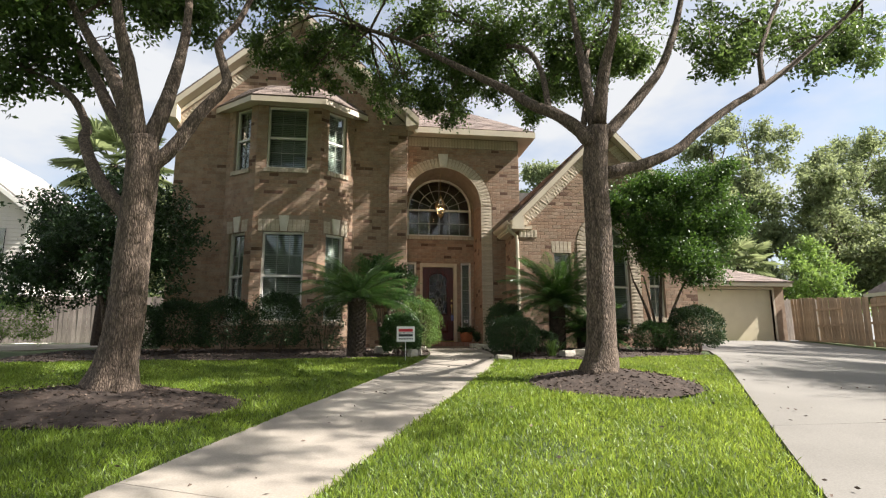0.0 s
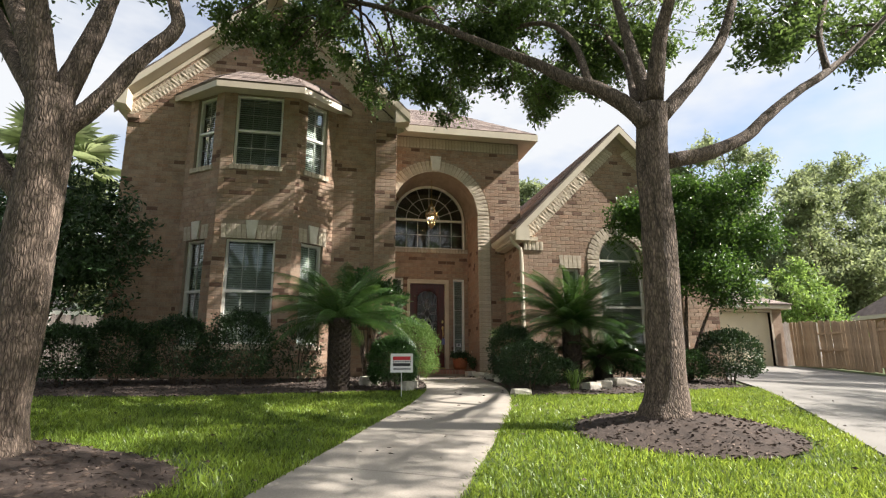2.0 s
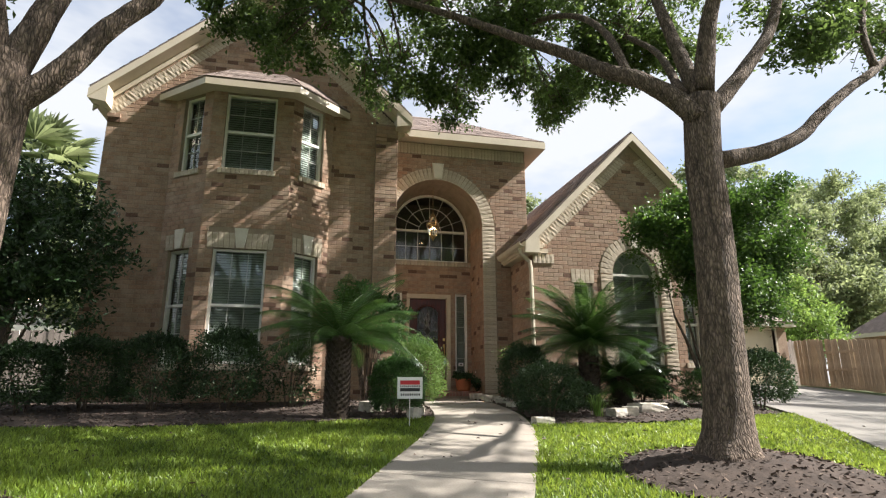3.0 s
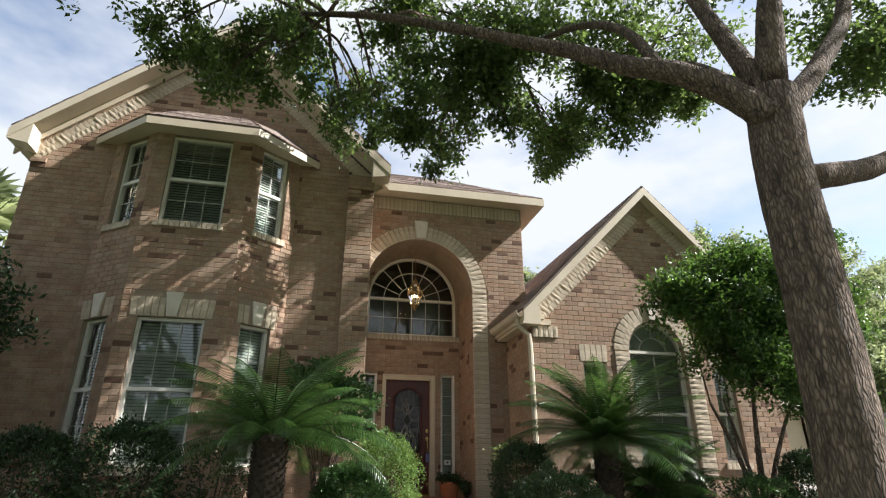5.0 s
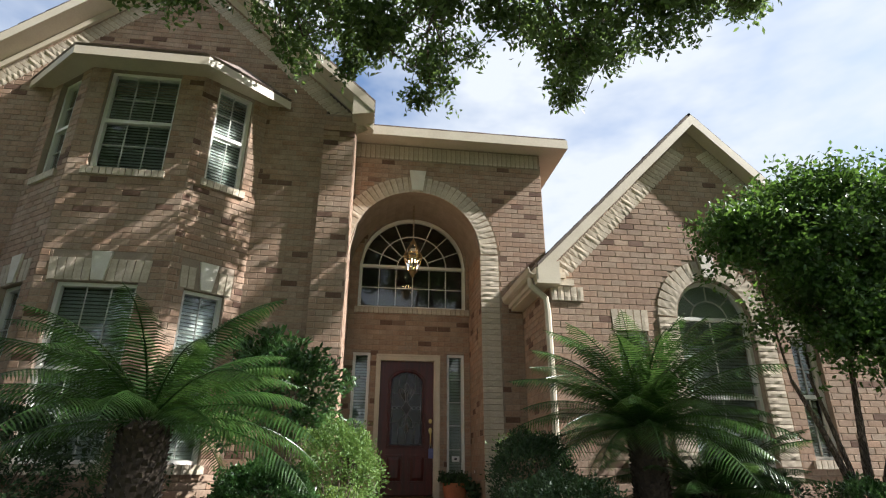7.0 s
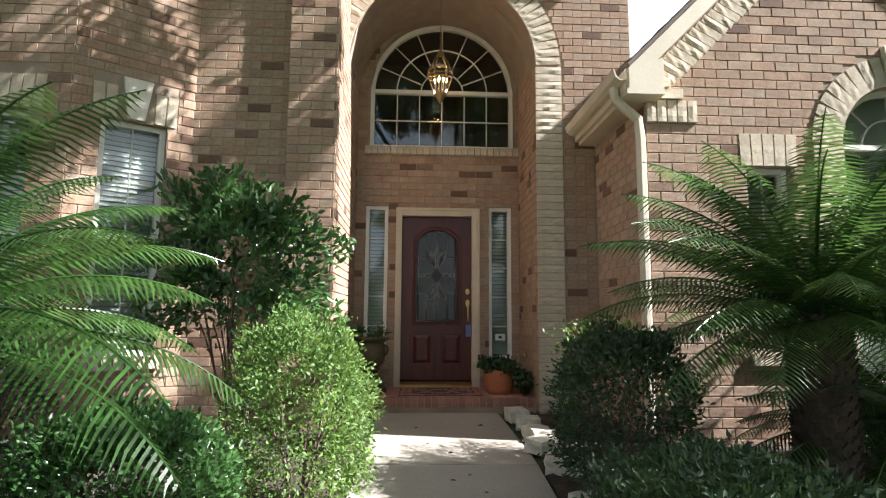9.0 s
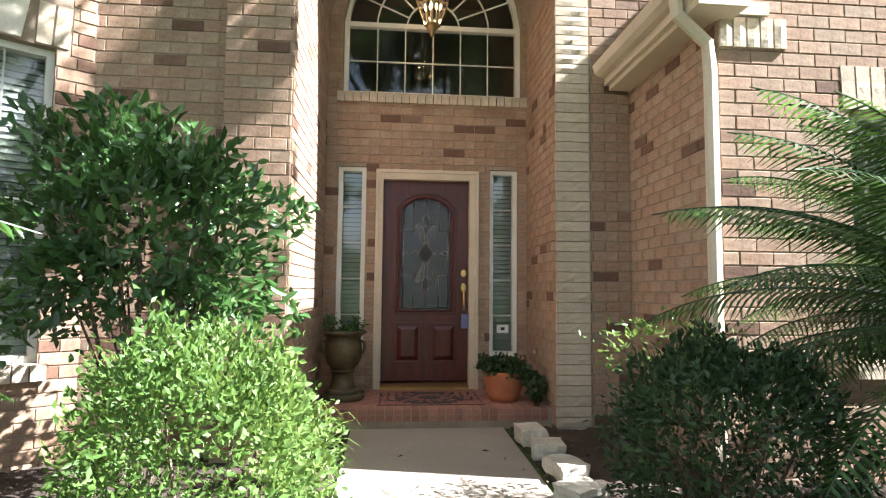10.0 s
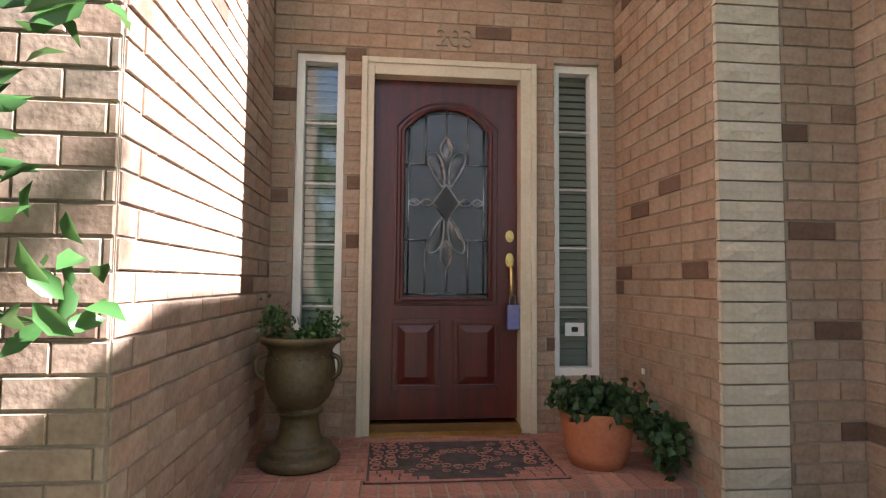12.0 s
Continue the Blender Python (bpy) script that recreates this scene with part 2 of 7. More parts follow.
# mesh helpers
class Mesh:
    """Collects corners and faces, then becomes one mesh object."""

    def __init__(self):
        self.v, self.f = [], []

    def add(self, vs, fs):
        o = len(self.v)
        self.v.extend(tuple(p) for p in vs)
        self.f.extend(tuple(i + o for i in q) for q in fs)
        return self

    def box(self, a, b, m=None):
        (x0, y0, z0), (x1, y1, z1) = a, b
        vs = [(x0, y0, z0), (x1, y0, z0), (x1, y1, z0), (x0, y1, z0), (x0, y0, z1), (x1, y0, z1), (x1, y1, z1), (x0, y1, z1)]
        if m is not None:
            vs = [m @ Vector(p) for p in vs]
        return self.add(vs, [(0, 3, 2, 1), (4, 5, 6, 7), (0, 1, 5, 4), (1, 2, 6, 5), (2, 3, 7, 6), (3, 0, 4, 7)])

    def prism(self, poly, way, m=None):
        """A flat polygon (counter-clockwise against way) pushed along way."""
        k = len(poly)
        way = Vector(way)
        vs = [Vector(p) for p in poly] + [Vector(p) + way for p in poly]
        if m is not None:
            vs = [m @ p for p in vs]
        return self.add(vs, [tuple(range(k))[::-1], tuple(range(k, 2 * k))] + [(i, (i + 1) % k, (i + 1) % k + k, i + k) for i in range(k)])

    def tube(self, pts, radii, seg=8, cap=True, wob=0.0, seed=0):
        pts = [Vector(p) for p in pts]
        rng = random.Random(seed)
        o = len(self.v)
        ref = Vector((0.3, 0.9, 0.1)).normalized()
        for i, p in enumerate(pts):
            d = (pts[min(i + 1, len(pts) - 1)] - pts[max(i - 1, 0)]).normalized()
            u = d.cross(ref)
            if u.length < 0.05:
                u = d.cross(Vector((1, 0, 0)))
            u.normalize()
            w = d.cross(u)
            for k in range(seg):
                a = 2 * math.pi * k / seg
                r = radii[i] * (1 + wob * rng.uniform(-1, 1))
                self.v.append(tuple(p + (u * math.cos(a) + w * math.sin(a)) * r))
        for i in range(len(pts) - 1):
            for k in range(seg):
                a, b = o + i * seg + k, o + i * seg + (k + 1) % seg
                self.f.append((a, b, b + seg, a + seg))
        if cap:
            self.f.append(tuple(o + k for k in range(seg))[::-1])
            self.f.append(tuple(o + (len(pts) - 1) * seg + k for k in range(seg)))
        return self

    def lathe(self, profile, seg=20, centre=(0, 0, 0)):
        o = len(self.v)
        cx, cy, cz = centre
        for r, z in profile:
            for k in range(seg):
                a = 2 * math.pi * k / seg
                self.v.append((cx + r * math.cos(a), cy + r * math.sin(a), cz + z))
        for i in range(len(profile) - 1):
            for k in range(seg):
                a, b = o + i * seg + k, o + i * seg + (k + 1) % seg
                self.f.append((a, b, b + seg, a + seg))
        self.f.append(tuple(o + k for k in range(seg))[::-1])
        self.f.append(tuple(o + (len(profile) - 1) * seg + k for k in range(seg)))
        return self

    def data(self, name, mat, smooth=False, bevel=0.0):
        me = bpy.data.meshes.new(name)
        me.from_pydata(self.v, [], self.f)
        bm = bmesh.new()
        bm.from_mesh(me)
        if len(self.f) < 20000:
            bmesh.ops.recalc_face_normals(bm, faces=bm.faces)
        if bevel:
            es = [e for e in bm.edges if len(e.link_faces) == 2 and e.calc_face_angle(0) > 0.5]
            bmesh.ops.bevel(bm, geom=es, offset=bevel, segments=2, profile=0.6, affect="EDGES", clamp_overlap=True)
        bm.to_mesh(me)
        bm.free()
        me.materials.append(mat)
        if smooth:
            me.polygons.foreach_set("use_smooth", [True] * len(me.polygons))
        return me


def thing(name, label, category, at=(0, 0, 0), group="", kind=""):
    ob = new(name)
    ob.location = at
    ob.empty_display_size = 0.1
    return tagged(ob, label, category, group, kind)


def part(name, mesh, mat, parent=None, label="", smooth=False, bevel=0.0):
    """Links a Mesh as one object; its corners are in world metres."""
    ob = new(name, mesh.data(name, mat, smooth, bevel))
    if parent is not None:
        ob.parent = parent
        root = parent
        off = Vector((0, 0, 0))
        while root is not None:
            off += root.location
            root = root.parent
        ob.location = -off
    if label:
        ob["label"] = label
    return ob


def single(name, mesh, mat, label, category, smooth=False, bevel=0.0, kind="", group=""):
    return tagged(part(name, mesh, mat, None, "", smooth, bevel), label, category, group, kind)


def mesh_np(name, verts, faces, mat, smooth=False):
    """A mesh from number arrays: corners n x 3, faces n x k."""
    me = bpy.data.meshes.new(name)
    n, k = faces.shape
    me.vertices.add(len(verts))
    me.vertices.foreach_set("co", verts.astype(np.float32).ravel())
    me.loops.add(n * k)
    me.loops.foreach_set("vertex_index", faces.astype(np.int32).ravel())
    me.polygons.add(n)
    me.polygons.foreach_set("loop_start", np.arange(0, n * k, k, dtype=np.int32))
    me.update(calc_edges=True)
    me.materials.append(mat)
    if smooth:
        me.polygons.foreach_set("use_smooth", [True] * n)
    return me


# the lie of the land: rises from the street to the house
LAND_Y = [-60, -8, -4, 0, 3.2, 5.3, 7.2, 9.2, 12, 13.9, 20, 60, 400]
LAND_Z = [-0.75, -0.75, -0.55, -0.22, 0.06, 0.32, 0.52, 0.69, 0.86, 0.89, 1.12, 1.3, 1.3]


def land(x, y):
    z = np.interp(y, LAND_Y, LAND_Z)
    side = np.clip((np.asarray(x) - 6.5) * 0.035, 0, 0.3) * np.clip((21 - np.asarray(y)) / 6, 0, 1)
    return z - side


# ground sheet
gx = np.unique(np.concatenate([np.linspace(-400, -30, 12), np.linspace(-30, 30, 121), np.linspace(30, 400, 12)]))
gy = np.unique(np.concatenate([np.linspace(-200, -10, 10), np.linspace(-10, 24, 86), np.linspace(24, 400, 12)]))
GX, GY = np.meshgrid(gx, gy)
gv = np.stack([GX, GY, land(GX, GY) + 0.012 * np.sin(GX * 1.7 + GY) * np.sin(GY * 1.3)], -1).reshape(-1, 3)
nx = len(gx)
gi_ = np.arange(len(gv)).reshape(len(gy), nx)
gf = np.stack([gi_[:-1, :-1], gi_[:-1, 1:], gi_[1:, 1:], gi_[1:, :-1]], -1).reshape(-1, 4)
ground = tagged(new("ground", mesh_np("ground", gv, gf, M["soil"], True)), "green lawn ground rising gently to the house", "ground", kind="structure")


def ribbon(name, left, right, lift, depth, mat, label, category, step=0.6, joint=None):
    """A slab on the land between two edge lines; joints cut it into plates."""
    m = Mesh()
    n = len(left)
    for i in range(n - 1):
        g = 0.006 if joint and i % joint == 0 else 0.0
        q = []
        for (lx, ly), (rx, ry), s in ((left[i], right[i], 0), (left[i + 1], right[i + 1], 1)):
            row = []
            for k in range(5):
                f = k / 4
                x, y = lx + (rx - lx) * f, ly + (ry - ly) * f
                if s == 0:
                    x2, y2 = left[i + 1][0] + (right[i + 1][0] - left[i + 1][0]) * f, left[i + 1][1] + (right[i + 1][1] - left[i + 1][1]) * f
                    dd = math.hypot(x2 - x, y2 - y) or 1
                    x, y = x + (x2 - x) / dd * g, y + (y2 - y) / dd * g
                row.append((x, y, float(land(x, y)) + lift))
            q.append(row)
        (a, b) = q
        vs = a + b + [(p[0], p[1], p[2] - depth) for p in a + b]
        fs = [(k, k + 1, k + 6, k + 5) for k in range(4)]
        fs += [(0, 5, 15, 10), (4, 14, 19, 9)]
        if g or i == 0:
            fs += [(k + 1, k, k + 10, k + 11) for k in range(4)]
        fs += [(k + 5, k + 6, k + 16, k + 15) for k in range(4)] if i == n - 2 or (joint and (i + 1) % joint == 0) else []
        m.add(vs, fs)
    return single(name, m, mat, label, category, kind="structure")


def smooth_line(pts, n):
    """Points evenly along a Catmull-Rom line."""
    p = [Vector((*q, 0)) if len(q) == 2 else Vector(q) for q in pts]
    p = [p[0] * 2 - p[1]] + p + [p[-1] * 2 - p[-2]]
    out = []
    for i in range(n + 1):
        s = i / n * (len(p) - 3)
        k = min(int(s), len(p) - 4)
        t = s - k
        a, b, c, d = p[k:k + 4]
        out.append(0.5 * ((2 * b) + (c - a) * t + (2 * a - 5 * b + 4 * c - d) * t * t + (3 * b - a - 3 * c + d) * t ** 3))
    return out


WALK = smooth_line([(-3.4, -4.5), (-2.3, 0.2), (-0.98, 3.2), (0.1, 5.55), (0.62, 6.7), (1.4, 8.6), (1.86, 10.4), (1.98, 12.0), (1.98, 13.88)], 64)


def offset_line(line, d):
    out = []
    for i, p in enumerate(line):
        t = (line[min(i + 1, len(line) - 1)] - line[max(i - 1, 0)]).normalized()
        out.append((p.x - t.y * d, p.y + t.x * d))
    return out


walk_l, walk_r = offset_line(WALK, 0.62), offset_line(WALK, -0.62)
ribbon("pavement", walk_l, walk_r, 0.025, 0.12, M["concrete"], "pale concrete front walk with scored joints", "path", joint=8)
DR = [(0.8, -0.5), (2.6, 2.6), (3.9, 4.85), (6.25, 8.8), (9.4, 14.2), (12.6, 19.5), (12.9, 21.0)]
dr_l = [(p.x, p.y) for p in smooth_line([(-0.9, -4.0)] + DR, 40)]
dr_r = [(p.x, p.y) for p in smooth_line([(5.5, -4.0), (7.0, -0.5), (9.0, 2.6), (10.4, 4.85), (13.5, 8.8), (16.6, 14.2), (17.4, 19.5), (17.5, 21.0)], 40)]
ribbon("road", dr_l, dr_r, 0.025, 0.12, M["drive"], "wide concrete driveway leading to the garage, its grey darkened for tree shade", "driveway", joint=8)


# brick walls
COURSE, BL, JOINT = 0.0845, 0.206, 0.0085


def brick_box(m, o, d, nrm, u0, u1, z0, z1, out, rng, bev=0.003):
    """One brick with eased edges, proud of the mortar by out."""
    out += rng.uniform(-0.001, 0.002)
    vs = []
    for w, e in ((0.0, 0), (out - bev, 0), (out, bev)):
        for u, z in ((u0 + e, z0 + e), (u1 - e, z0 + e), (u1 - e, z1 - e), (u0 + e, z1 - e)):
            vs.append((o[0] + d[0] * u + nrm[0] * w, o[1] + d[1] * u + nrm[1] * w, z))
    fs = []
    for r in (0, 4):
        fs += [(r + k, r + (k + 1) % 4, r + (k + 1) % 4 + 4, r + k + 4) for k in range(4)]
    m.add(vs, fs + [(8, 9, 10, 11)])


def cover(op, u):
    """The open z-range of an opening at u, or None."""
    if not op["u0"] < u < op["u1"]:
        return None
    top = op["z1"]
    if op.get("arch"):
        c, r = (op["u0"] + op["u1"]) / 2, (op["u1"] - op["u0"]) / 2
        top = op["z1"] + math.sqrt(max(r * r - (u - c) ** 2, 0))
    return op["z0"], top


def brick_wall(name, p0, p1, z0, top, openings=(), thick=0.25, label="tan brick wall", pieces=None, skip=()):
    """A wall from p0 to p1 (left to right seen from outside), with bricks laid in courses; top(u) is its upper edge."""
    p0, p1 = Vector(p0), Vector(p1)
    ln = (p1 - p0).length
    d = (p1 - p0) / ln
    nrm = Vector((d.y, -d.x))
    if not callable(top):
        zt = top
        top = lambda u: zt
    cuts = {0.0, ln}
    for op in openings:
        n = 24 if op.get("arch") else 1
        cuts |= {op["u0"] + (op["u1"] - op["u0"]) * k / n for k in range(n + 1)}
    cuts |= {ln * k / 16 for k in range(17)}
    cuts = sorted(c for c in cuts if 0 <= c <= ln)
    m = Mesh()
    for a, b in zip(cuts[:-1], cuts[1:]):
        if b - a < 1e-5:
            continue
        e = 1e-4
        spans = [[(z0, z0), None]]
        rows = sorted([(cover(o, a + e), cover(o, b - e)) for o in openings if cover(o, (a + b) / 2)], key=lambda r: r[0][0])
        low = (z0, z0)
        for ca, cb in rows:
            if ca[0] > low[0] + 1e-4:
                m_quad(m, p0, d, nrm, a, b, low, (ca[0], cb[0]), thick)
            low = (ca[1], cb[1])
        m_quad(m, p0, d, nrm, a, b, low, (top(a), top(b)), thick)
    wall = single(name, m, M["mortar"], label, "wall", kind="structure")
    rng = random.Random(name)
    bm_, cache, count = Mesh(), {}, 0
    k = 0
    z = z0
    zmax = max(top(ln * q / 40) for q in range(41))
    while z < zmax:
        zb, zc = z + JOINT / 2, z + COURSE - JOINT / 2
        u = -(BL + JOINT) * (0.5 if k % 2 else 0.0)
        while u < ln:
            a, b = max(u + JOINT / 2, 0.0), min(u + BL + JOINT / 2, ln)
            u += BL + JOINT
            segs = [(a, b)]
            for o in list(openings) + list(skip):
                nxt = []
                for s, t in segs:
                    us = [s + (t - s) * q / 12 for q in range(13)]
                    free = []
                    for q in us:
                        c = cover(o, q)
                        free.append(not (c and zc > c[0] + 0.02 and zb < c[1] - 0.02))
                    if all(free):
                        nxt.append((s, t))
                    elif any(free):
                        if not o.get("arch"):
                            if s < o["u0"]:
                                nxt.append((s, min(t, o["u0"])))
                            if t > o["u1"]:
                                nxt.append((max(s, o["u1"]), t))
                        else:
                            i0 = 0
                            while i0 < 13:
                                if free[i0]:
                                    i1 = i0
                                    while i1 + 1 < 13 and free[i1 + 1]:
                                        i1 += 1
                                    nxt.append((us[i0], us[i1]))
                                    i0 = i1
                                i0 += 1
                segs = nxt
            for s, t in segs:
                if t - s < 0.02:
                    continue
                if min(top(s), top(t)) < zc - 0.01:
                    continue
                if pieces and pieces(s, zb) and count < 300:
                    count += 1
                    key = round(t - s, 2)
                    if key not in cache:
                        q = Mesh()
                        brick_box(q, (0, 0), d, nrm, 0, key, 0, zc - zb, 0.006, rng)
                        cache[key] = q.data("brick", M["brick"])
                    ob = new("brick", cache[key])
                    ob.parent = wall
                    ob.location = (p0.x + d.x * s + nrm.x * rng.uniform(-0.001, 0.002), p0.y + d.y * s + nrm.y * rng.uniform(-0.001, 0.002), zb)
                else:
                    brick_box(bm_, p0, d, nrm, s, t, zb, zc, 0.006, rng)
        z += COURSE
        k += 1
    if bm_.f:
        ob = part("brick_courses", bm_, M["brick"], wall)
        ob["kind"] = "stuff"
    return wall


def m_quad(m, p0, d, nrm, a, b, lo, hi, thick):
    if max(hi[0] - lo[0], hi[1] - lo[1]) < 1e-4:
        return
    vs = []
    for w in (0, -thick):
        for u, z in ((a, lo[0]), (b, lo[1]), (b, hi[1]), (a, hi[0])):
            vs.append((p0.x + d.x * u + nrm.x * w, p0.y + d.y * u + nrm.y * w, z))
    m.add(vs, [(0, 1, 2, 3), (5, 4, 7, 6), (0, 3, 7, 4), (1, 5, 6, 2), (3, 2, 6, 7), (0, 4, 5, 1)])


def op(u0, u1, z0, z1, arch=False):
    return {"u0": u0, "u1": u1, "z0": z0, "z1": z1, "arch": arch}


BASE = 0.6
MY = 13.15                                 # main wall
GP, GS = (-1.77, 9.50), 0.92               # big gable: peak and slope
gable_top = lambda x: GP[1] - 0.22 - GS * abs(x - GP[0])
UP, LOW = (5.12, 6.66), (1.55, 3.59)       # window heights
BAY = [(-3.40, MY), (-2.62, 12.57), (-1.14, 12.57), (-0.36, MY)]
bay_len = math.hypot(0.78, MY - 12.57)
bu0, bu1 = bay_len / 2 - 0.26, bay_len / 2 + 0.26

brick_wall("wall_main", (-4.597, MY), (0.52, MY), BASE, lambda u: gable_top(u - 4.6), [op(1.4, 4.04, BASE, 6.7)], label="tan and brown brick front wall under the big gable", pieces=lambda u, z: u > 4.0 and 1.0 < z < 6.6)
brick_wall("wall_bay_west", BAY[0], BAY[1], BASE, 6.7, [op(bu0, bu1, *LOW), op(bu0, bu1, *UP)], label="slanted brick side of the bay")
brick_wall("wall_bay_front", BAY[1], BAY[2], BASE, 6.7, [op(0.24, 1.17, *LOW), op(0.24, 1.17, *UP)], label="brick front of the two-storey bay", pieces=lambda u, z: z < 4.9, skip=[op(0.14, 1.27, 3.59, 3.96)])
brick_wall("wall_bay_east", BAY[2], BAY[3], BASE, 6.7, [op(bu0, bu1, *LOW), op(bu0, bu1, *UP)], label="slanted brick side of the bay", pieces=lambda u, z: True, skip=[op(bu0 - 0.08, bu1 + 0.08, 3.59, 3.96)])
PX0, PX1, PY = 0.52, 0.98, 13.05
brick_wall("wall_pilaster", (PX0, PY), (PX1 - 0.003, PY), BASE, 6.55, label="tan brick pilaster beside the porch", pieces=lambda u, z: True)
DY, AY = 14.83, 13.80
AX0, AX1, ASPR = 0.98, 3.03, 4.67
brick_wall("wall_porch_west", (PX1, PY + 0.003), (PX1, DY), BASE, 6.55, label="pinkish brick porch side wall", thick=0.4, pieces=lambda u, z: z > 1.0 and z < 2.9)
brick_wall("wall_door", (AX0, DY), (AX1, DY), BASE, 5.9, [op(0.13, 0.41, 1.38, 3.27), op(0.52, 1.54, 1.0, 3.235), op(1.66, 1.95, 1.38, 3.27), op(0.15, 1.995, 4.03, 4.80, True)], label="warm brick wall round the front door", pieces=lambda u, z: z < 3.5)
brick_wall("wall_porch_east", (AX1, DY), (AX1, AY + 0.28), BASE, 5.9, label="warm brick porch side wall", thick=0.28, pieces=lambda u, z: 1.0 < z < 3.3)
brick_wall("wall_jamb", (AX1 - 0.003, AY + 0.278), (AX1 - 0.003, AY + 0.004), BASE, ASPR, label="warm brick jamb inside the entry arch", thick=0.002, pieces=lambda u, z: True)
brick_wall("wall_entry", (AX0 + 0.003, AY), (4.1 - 0.003, AY), BASE, 6.56, [op(0, AX1 - AX0, BASE, ASPR, True)], label="tan brick entry wall with a tall arch", thick=0.28, pieces=lambda u, z: z < 6.2,
           skip=[op(-0.27, 2.33, BASE, ASPR, True), op(0, 3.12, 6.27, 6.6)])
WX0, WX1, WY = 3.68, 8.28, 12.50
WP, WS = (6.03, 6.60), 1.01
wing_top = lambda x: WP[1] - 0.20 - WS * abs(x - WP[0])
brick_wall("wall_wing_west", (WX0, AY), (WX0, WY + 0.003), BASE, 3.95, label="brick side wall of the wing in shade", pieces=lambda u, z: True)
brick_wall("wall_wing", (WX0 + 0.003, WY), (WX1 - 0.003, WY), BASE, lambda u: wing_top(u + WX0), [op(0.87, 1.27, 1.63, 3.2), op(1.75, 2.81, 1.35, 3.42, True), op(3.32, 3.72, 1.63, 3.2)],
           label="tan brick gable wall of the wing", pieces=lambda u, z: u < 1.75 and 1.0 < z < 3.9, skip=[op(1.46, 3.10, 1.35, 3.42, True)])
brick_wall("wall_wing_east", (WX1, WY + 0.003), (WX1, 20), BASE, 4.0, label="brick side wall of the wing")
brick_wall("wall_entry_east", (4.1, AY + 0.003), (4.1, 19), BASE, 6.56, label="brick upper side wall of the entry")
brick_wall("wall_west", (-4.6, 17.0), (-4.6, MY + 0.003), BASE, 6.7, label="brick side wall of the house")


# roofs: slabs with lapped shingle courses
def roof_face(m, a, b, c, d, thick=0.06, rows=0):
    """Slab over the quad a-b (eave) c-d (ridge); rows of shingles lap over it."""
    a, b, c, d = (Vector(p) for p in (a, b, c, d))
    n = (b - a).cross(d - a).normalized()
    if n.z < 0:
        n = -n
    m.add([a, b, c, d, a - n * thick, b - n * thick, c - n * thick, d - n * thick], [(0, 1, 2, 3), (7, 6, 5, 4), (0, 4, 5, 1), (1, 5, 6, 2), (2, 6, 7, 3), (3, 7, 4, 0)])
    rng = random.Random(rows)
    for r in range(rows):
        f0, f1 = r / rows, min((r + 1.15) / rows, 1)
        l0, r0, l1, r1 = a.lerp(d, f0), b.lerp(c, f0), a.lerp(d, f1), b.lerp(c, f1)
        w = (r0 - l0).length
        if w < 0.05:
            continue
        k = max(1, int(w / 0.3))
        off = rng.uniform(0, 1) / k
        es = [0.0] + [min(max((q + off * k) / k, 0), 1) for q in range(k)] + [1.0]
        for s, t in zip(es[:-1], es[1:]):
            if (t - s) * w < 0.03:
                continue
            t2 = t - 0.006 / w
            dz = rng.uniform(0.010, 0.016)
            p = [l0.lerp(r0, s), l0.lerp(r0, t2), l1.lerp(r1, t2), l1.lerp(r1, s)]
            top = [p[0] + n * dz, p[1] + n * dz, p[2] + n * 0.004, p[3] + n * 0.004]
            m.add(p[:2] + top, [(2, 3, 4, 5), (0, 1, 3, 2)])


def rake(m, lo, hi, y, width=0.2, deep=0.1, drop=0.0):
    """A sloping board in the gable plane from lo (x,z) to hi (x,z)."""
    (x0, z0), (x1, z1) = lo, hi
    m.prism([(x0, y, z0 - drop - width), (x1, y, z1 - drop - width), (x1, y, z1 - drop), (x0, y, z0 - drop)], (0, deep, 0))


house_roof = thing("roof", "brown shingle roof of the house", "roof", (0, 14, 6), kind="structure")
m = Mesh()
GL, GR, GY0 = -4.87, 1.25, 12.83
gz = GP[1] - GS * (GP[0] - GL)
gzr = GP[1] - GS * (GR - GP[0])
roof_face(m, (GL, GY0, gz), (GL, 17.2, gz), (GP[0], 17.2, GP[1]), (GP[0], GY0, GP[1]), rows=20)
roof_face(m, (GR, 17.2, gzr), (GR, GY0, gzr), (GP[0], GY0, GP[1]), (GP[0], 17.2, GP[1]), rows=20)
EX0, EX1, EY, EZ = 1.15, 4.5, 13.53, 6.74       # entry eave
roof_face(m, (EX0, EY, EZ), (EX1, EY, EZ), (2.9, 16.4, 8.55), (EX0 - 1.2, 16.4, 8.55), rows=16)
roof_face(m, (EX1, EY, EZ), (EX1, 20, EZ), (2.9, 20, 8.55), (2.9, 16.4, 8.55), rows=10)
WL, WR, WYR = 3.47, 8.59, 12.32
wz = WP[1] - WS * (WP[0] - WL)
roof_face(m, (WL, WYR, wz), (WL, 20, wz), (WP[0], 20, WP[1]), (WP[0], WYR, WP[1]), rows=18)
roof_face(m, (WR, 20, wz), (WR, WYR, wz), (WP[0], WYR, WP[1]), (WP[0], 20, WP[1]), rows=18)
part("shingles", m, M["shingle"], house_roof)
m = Mesh()
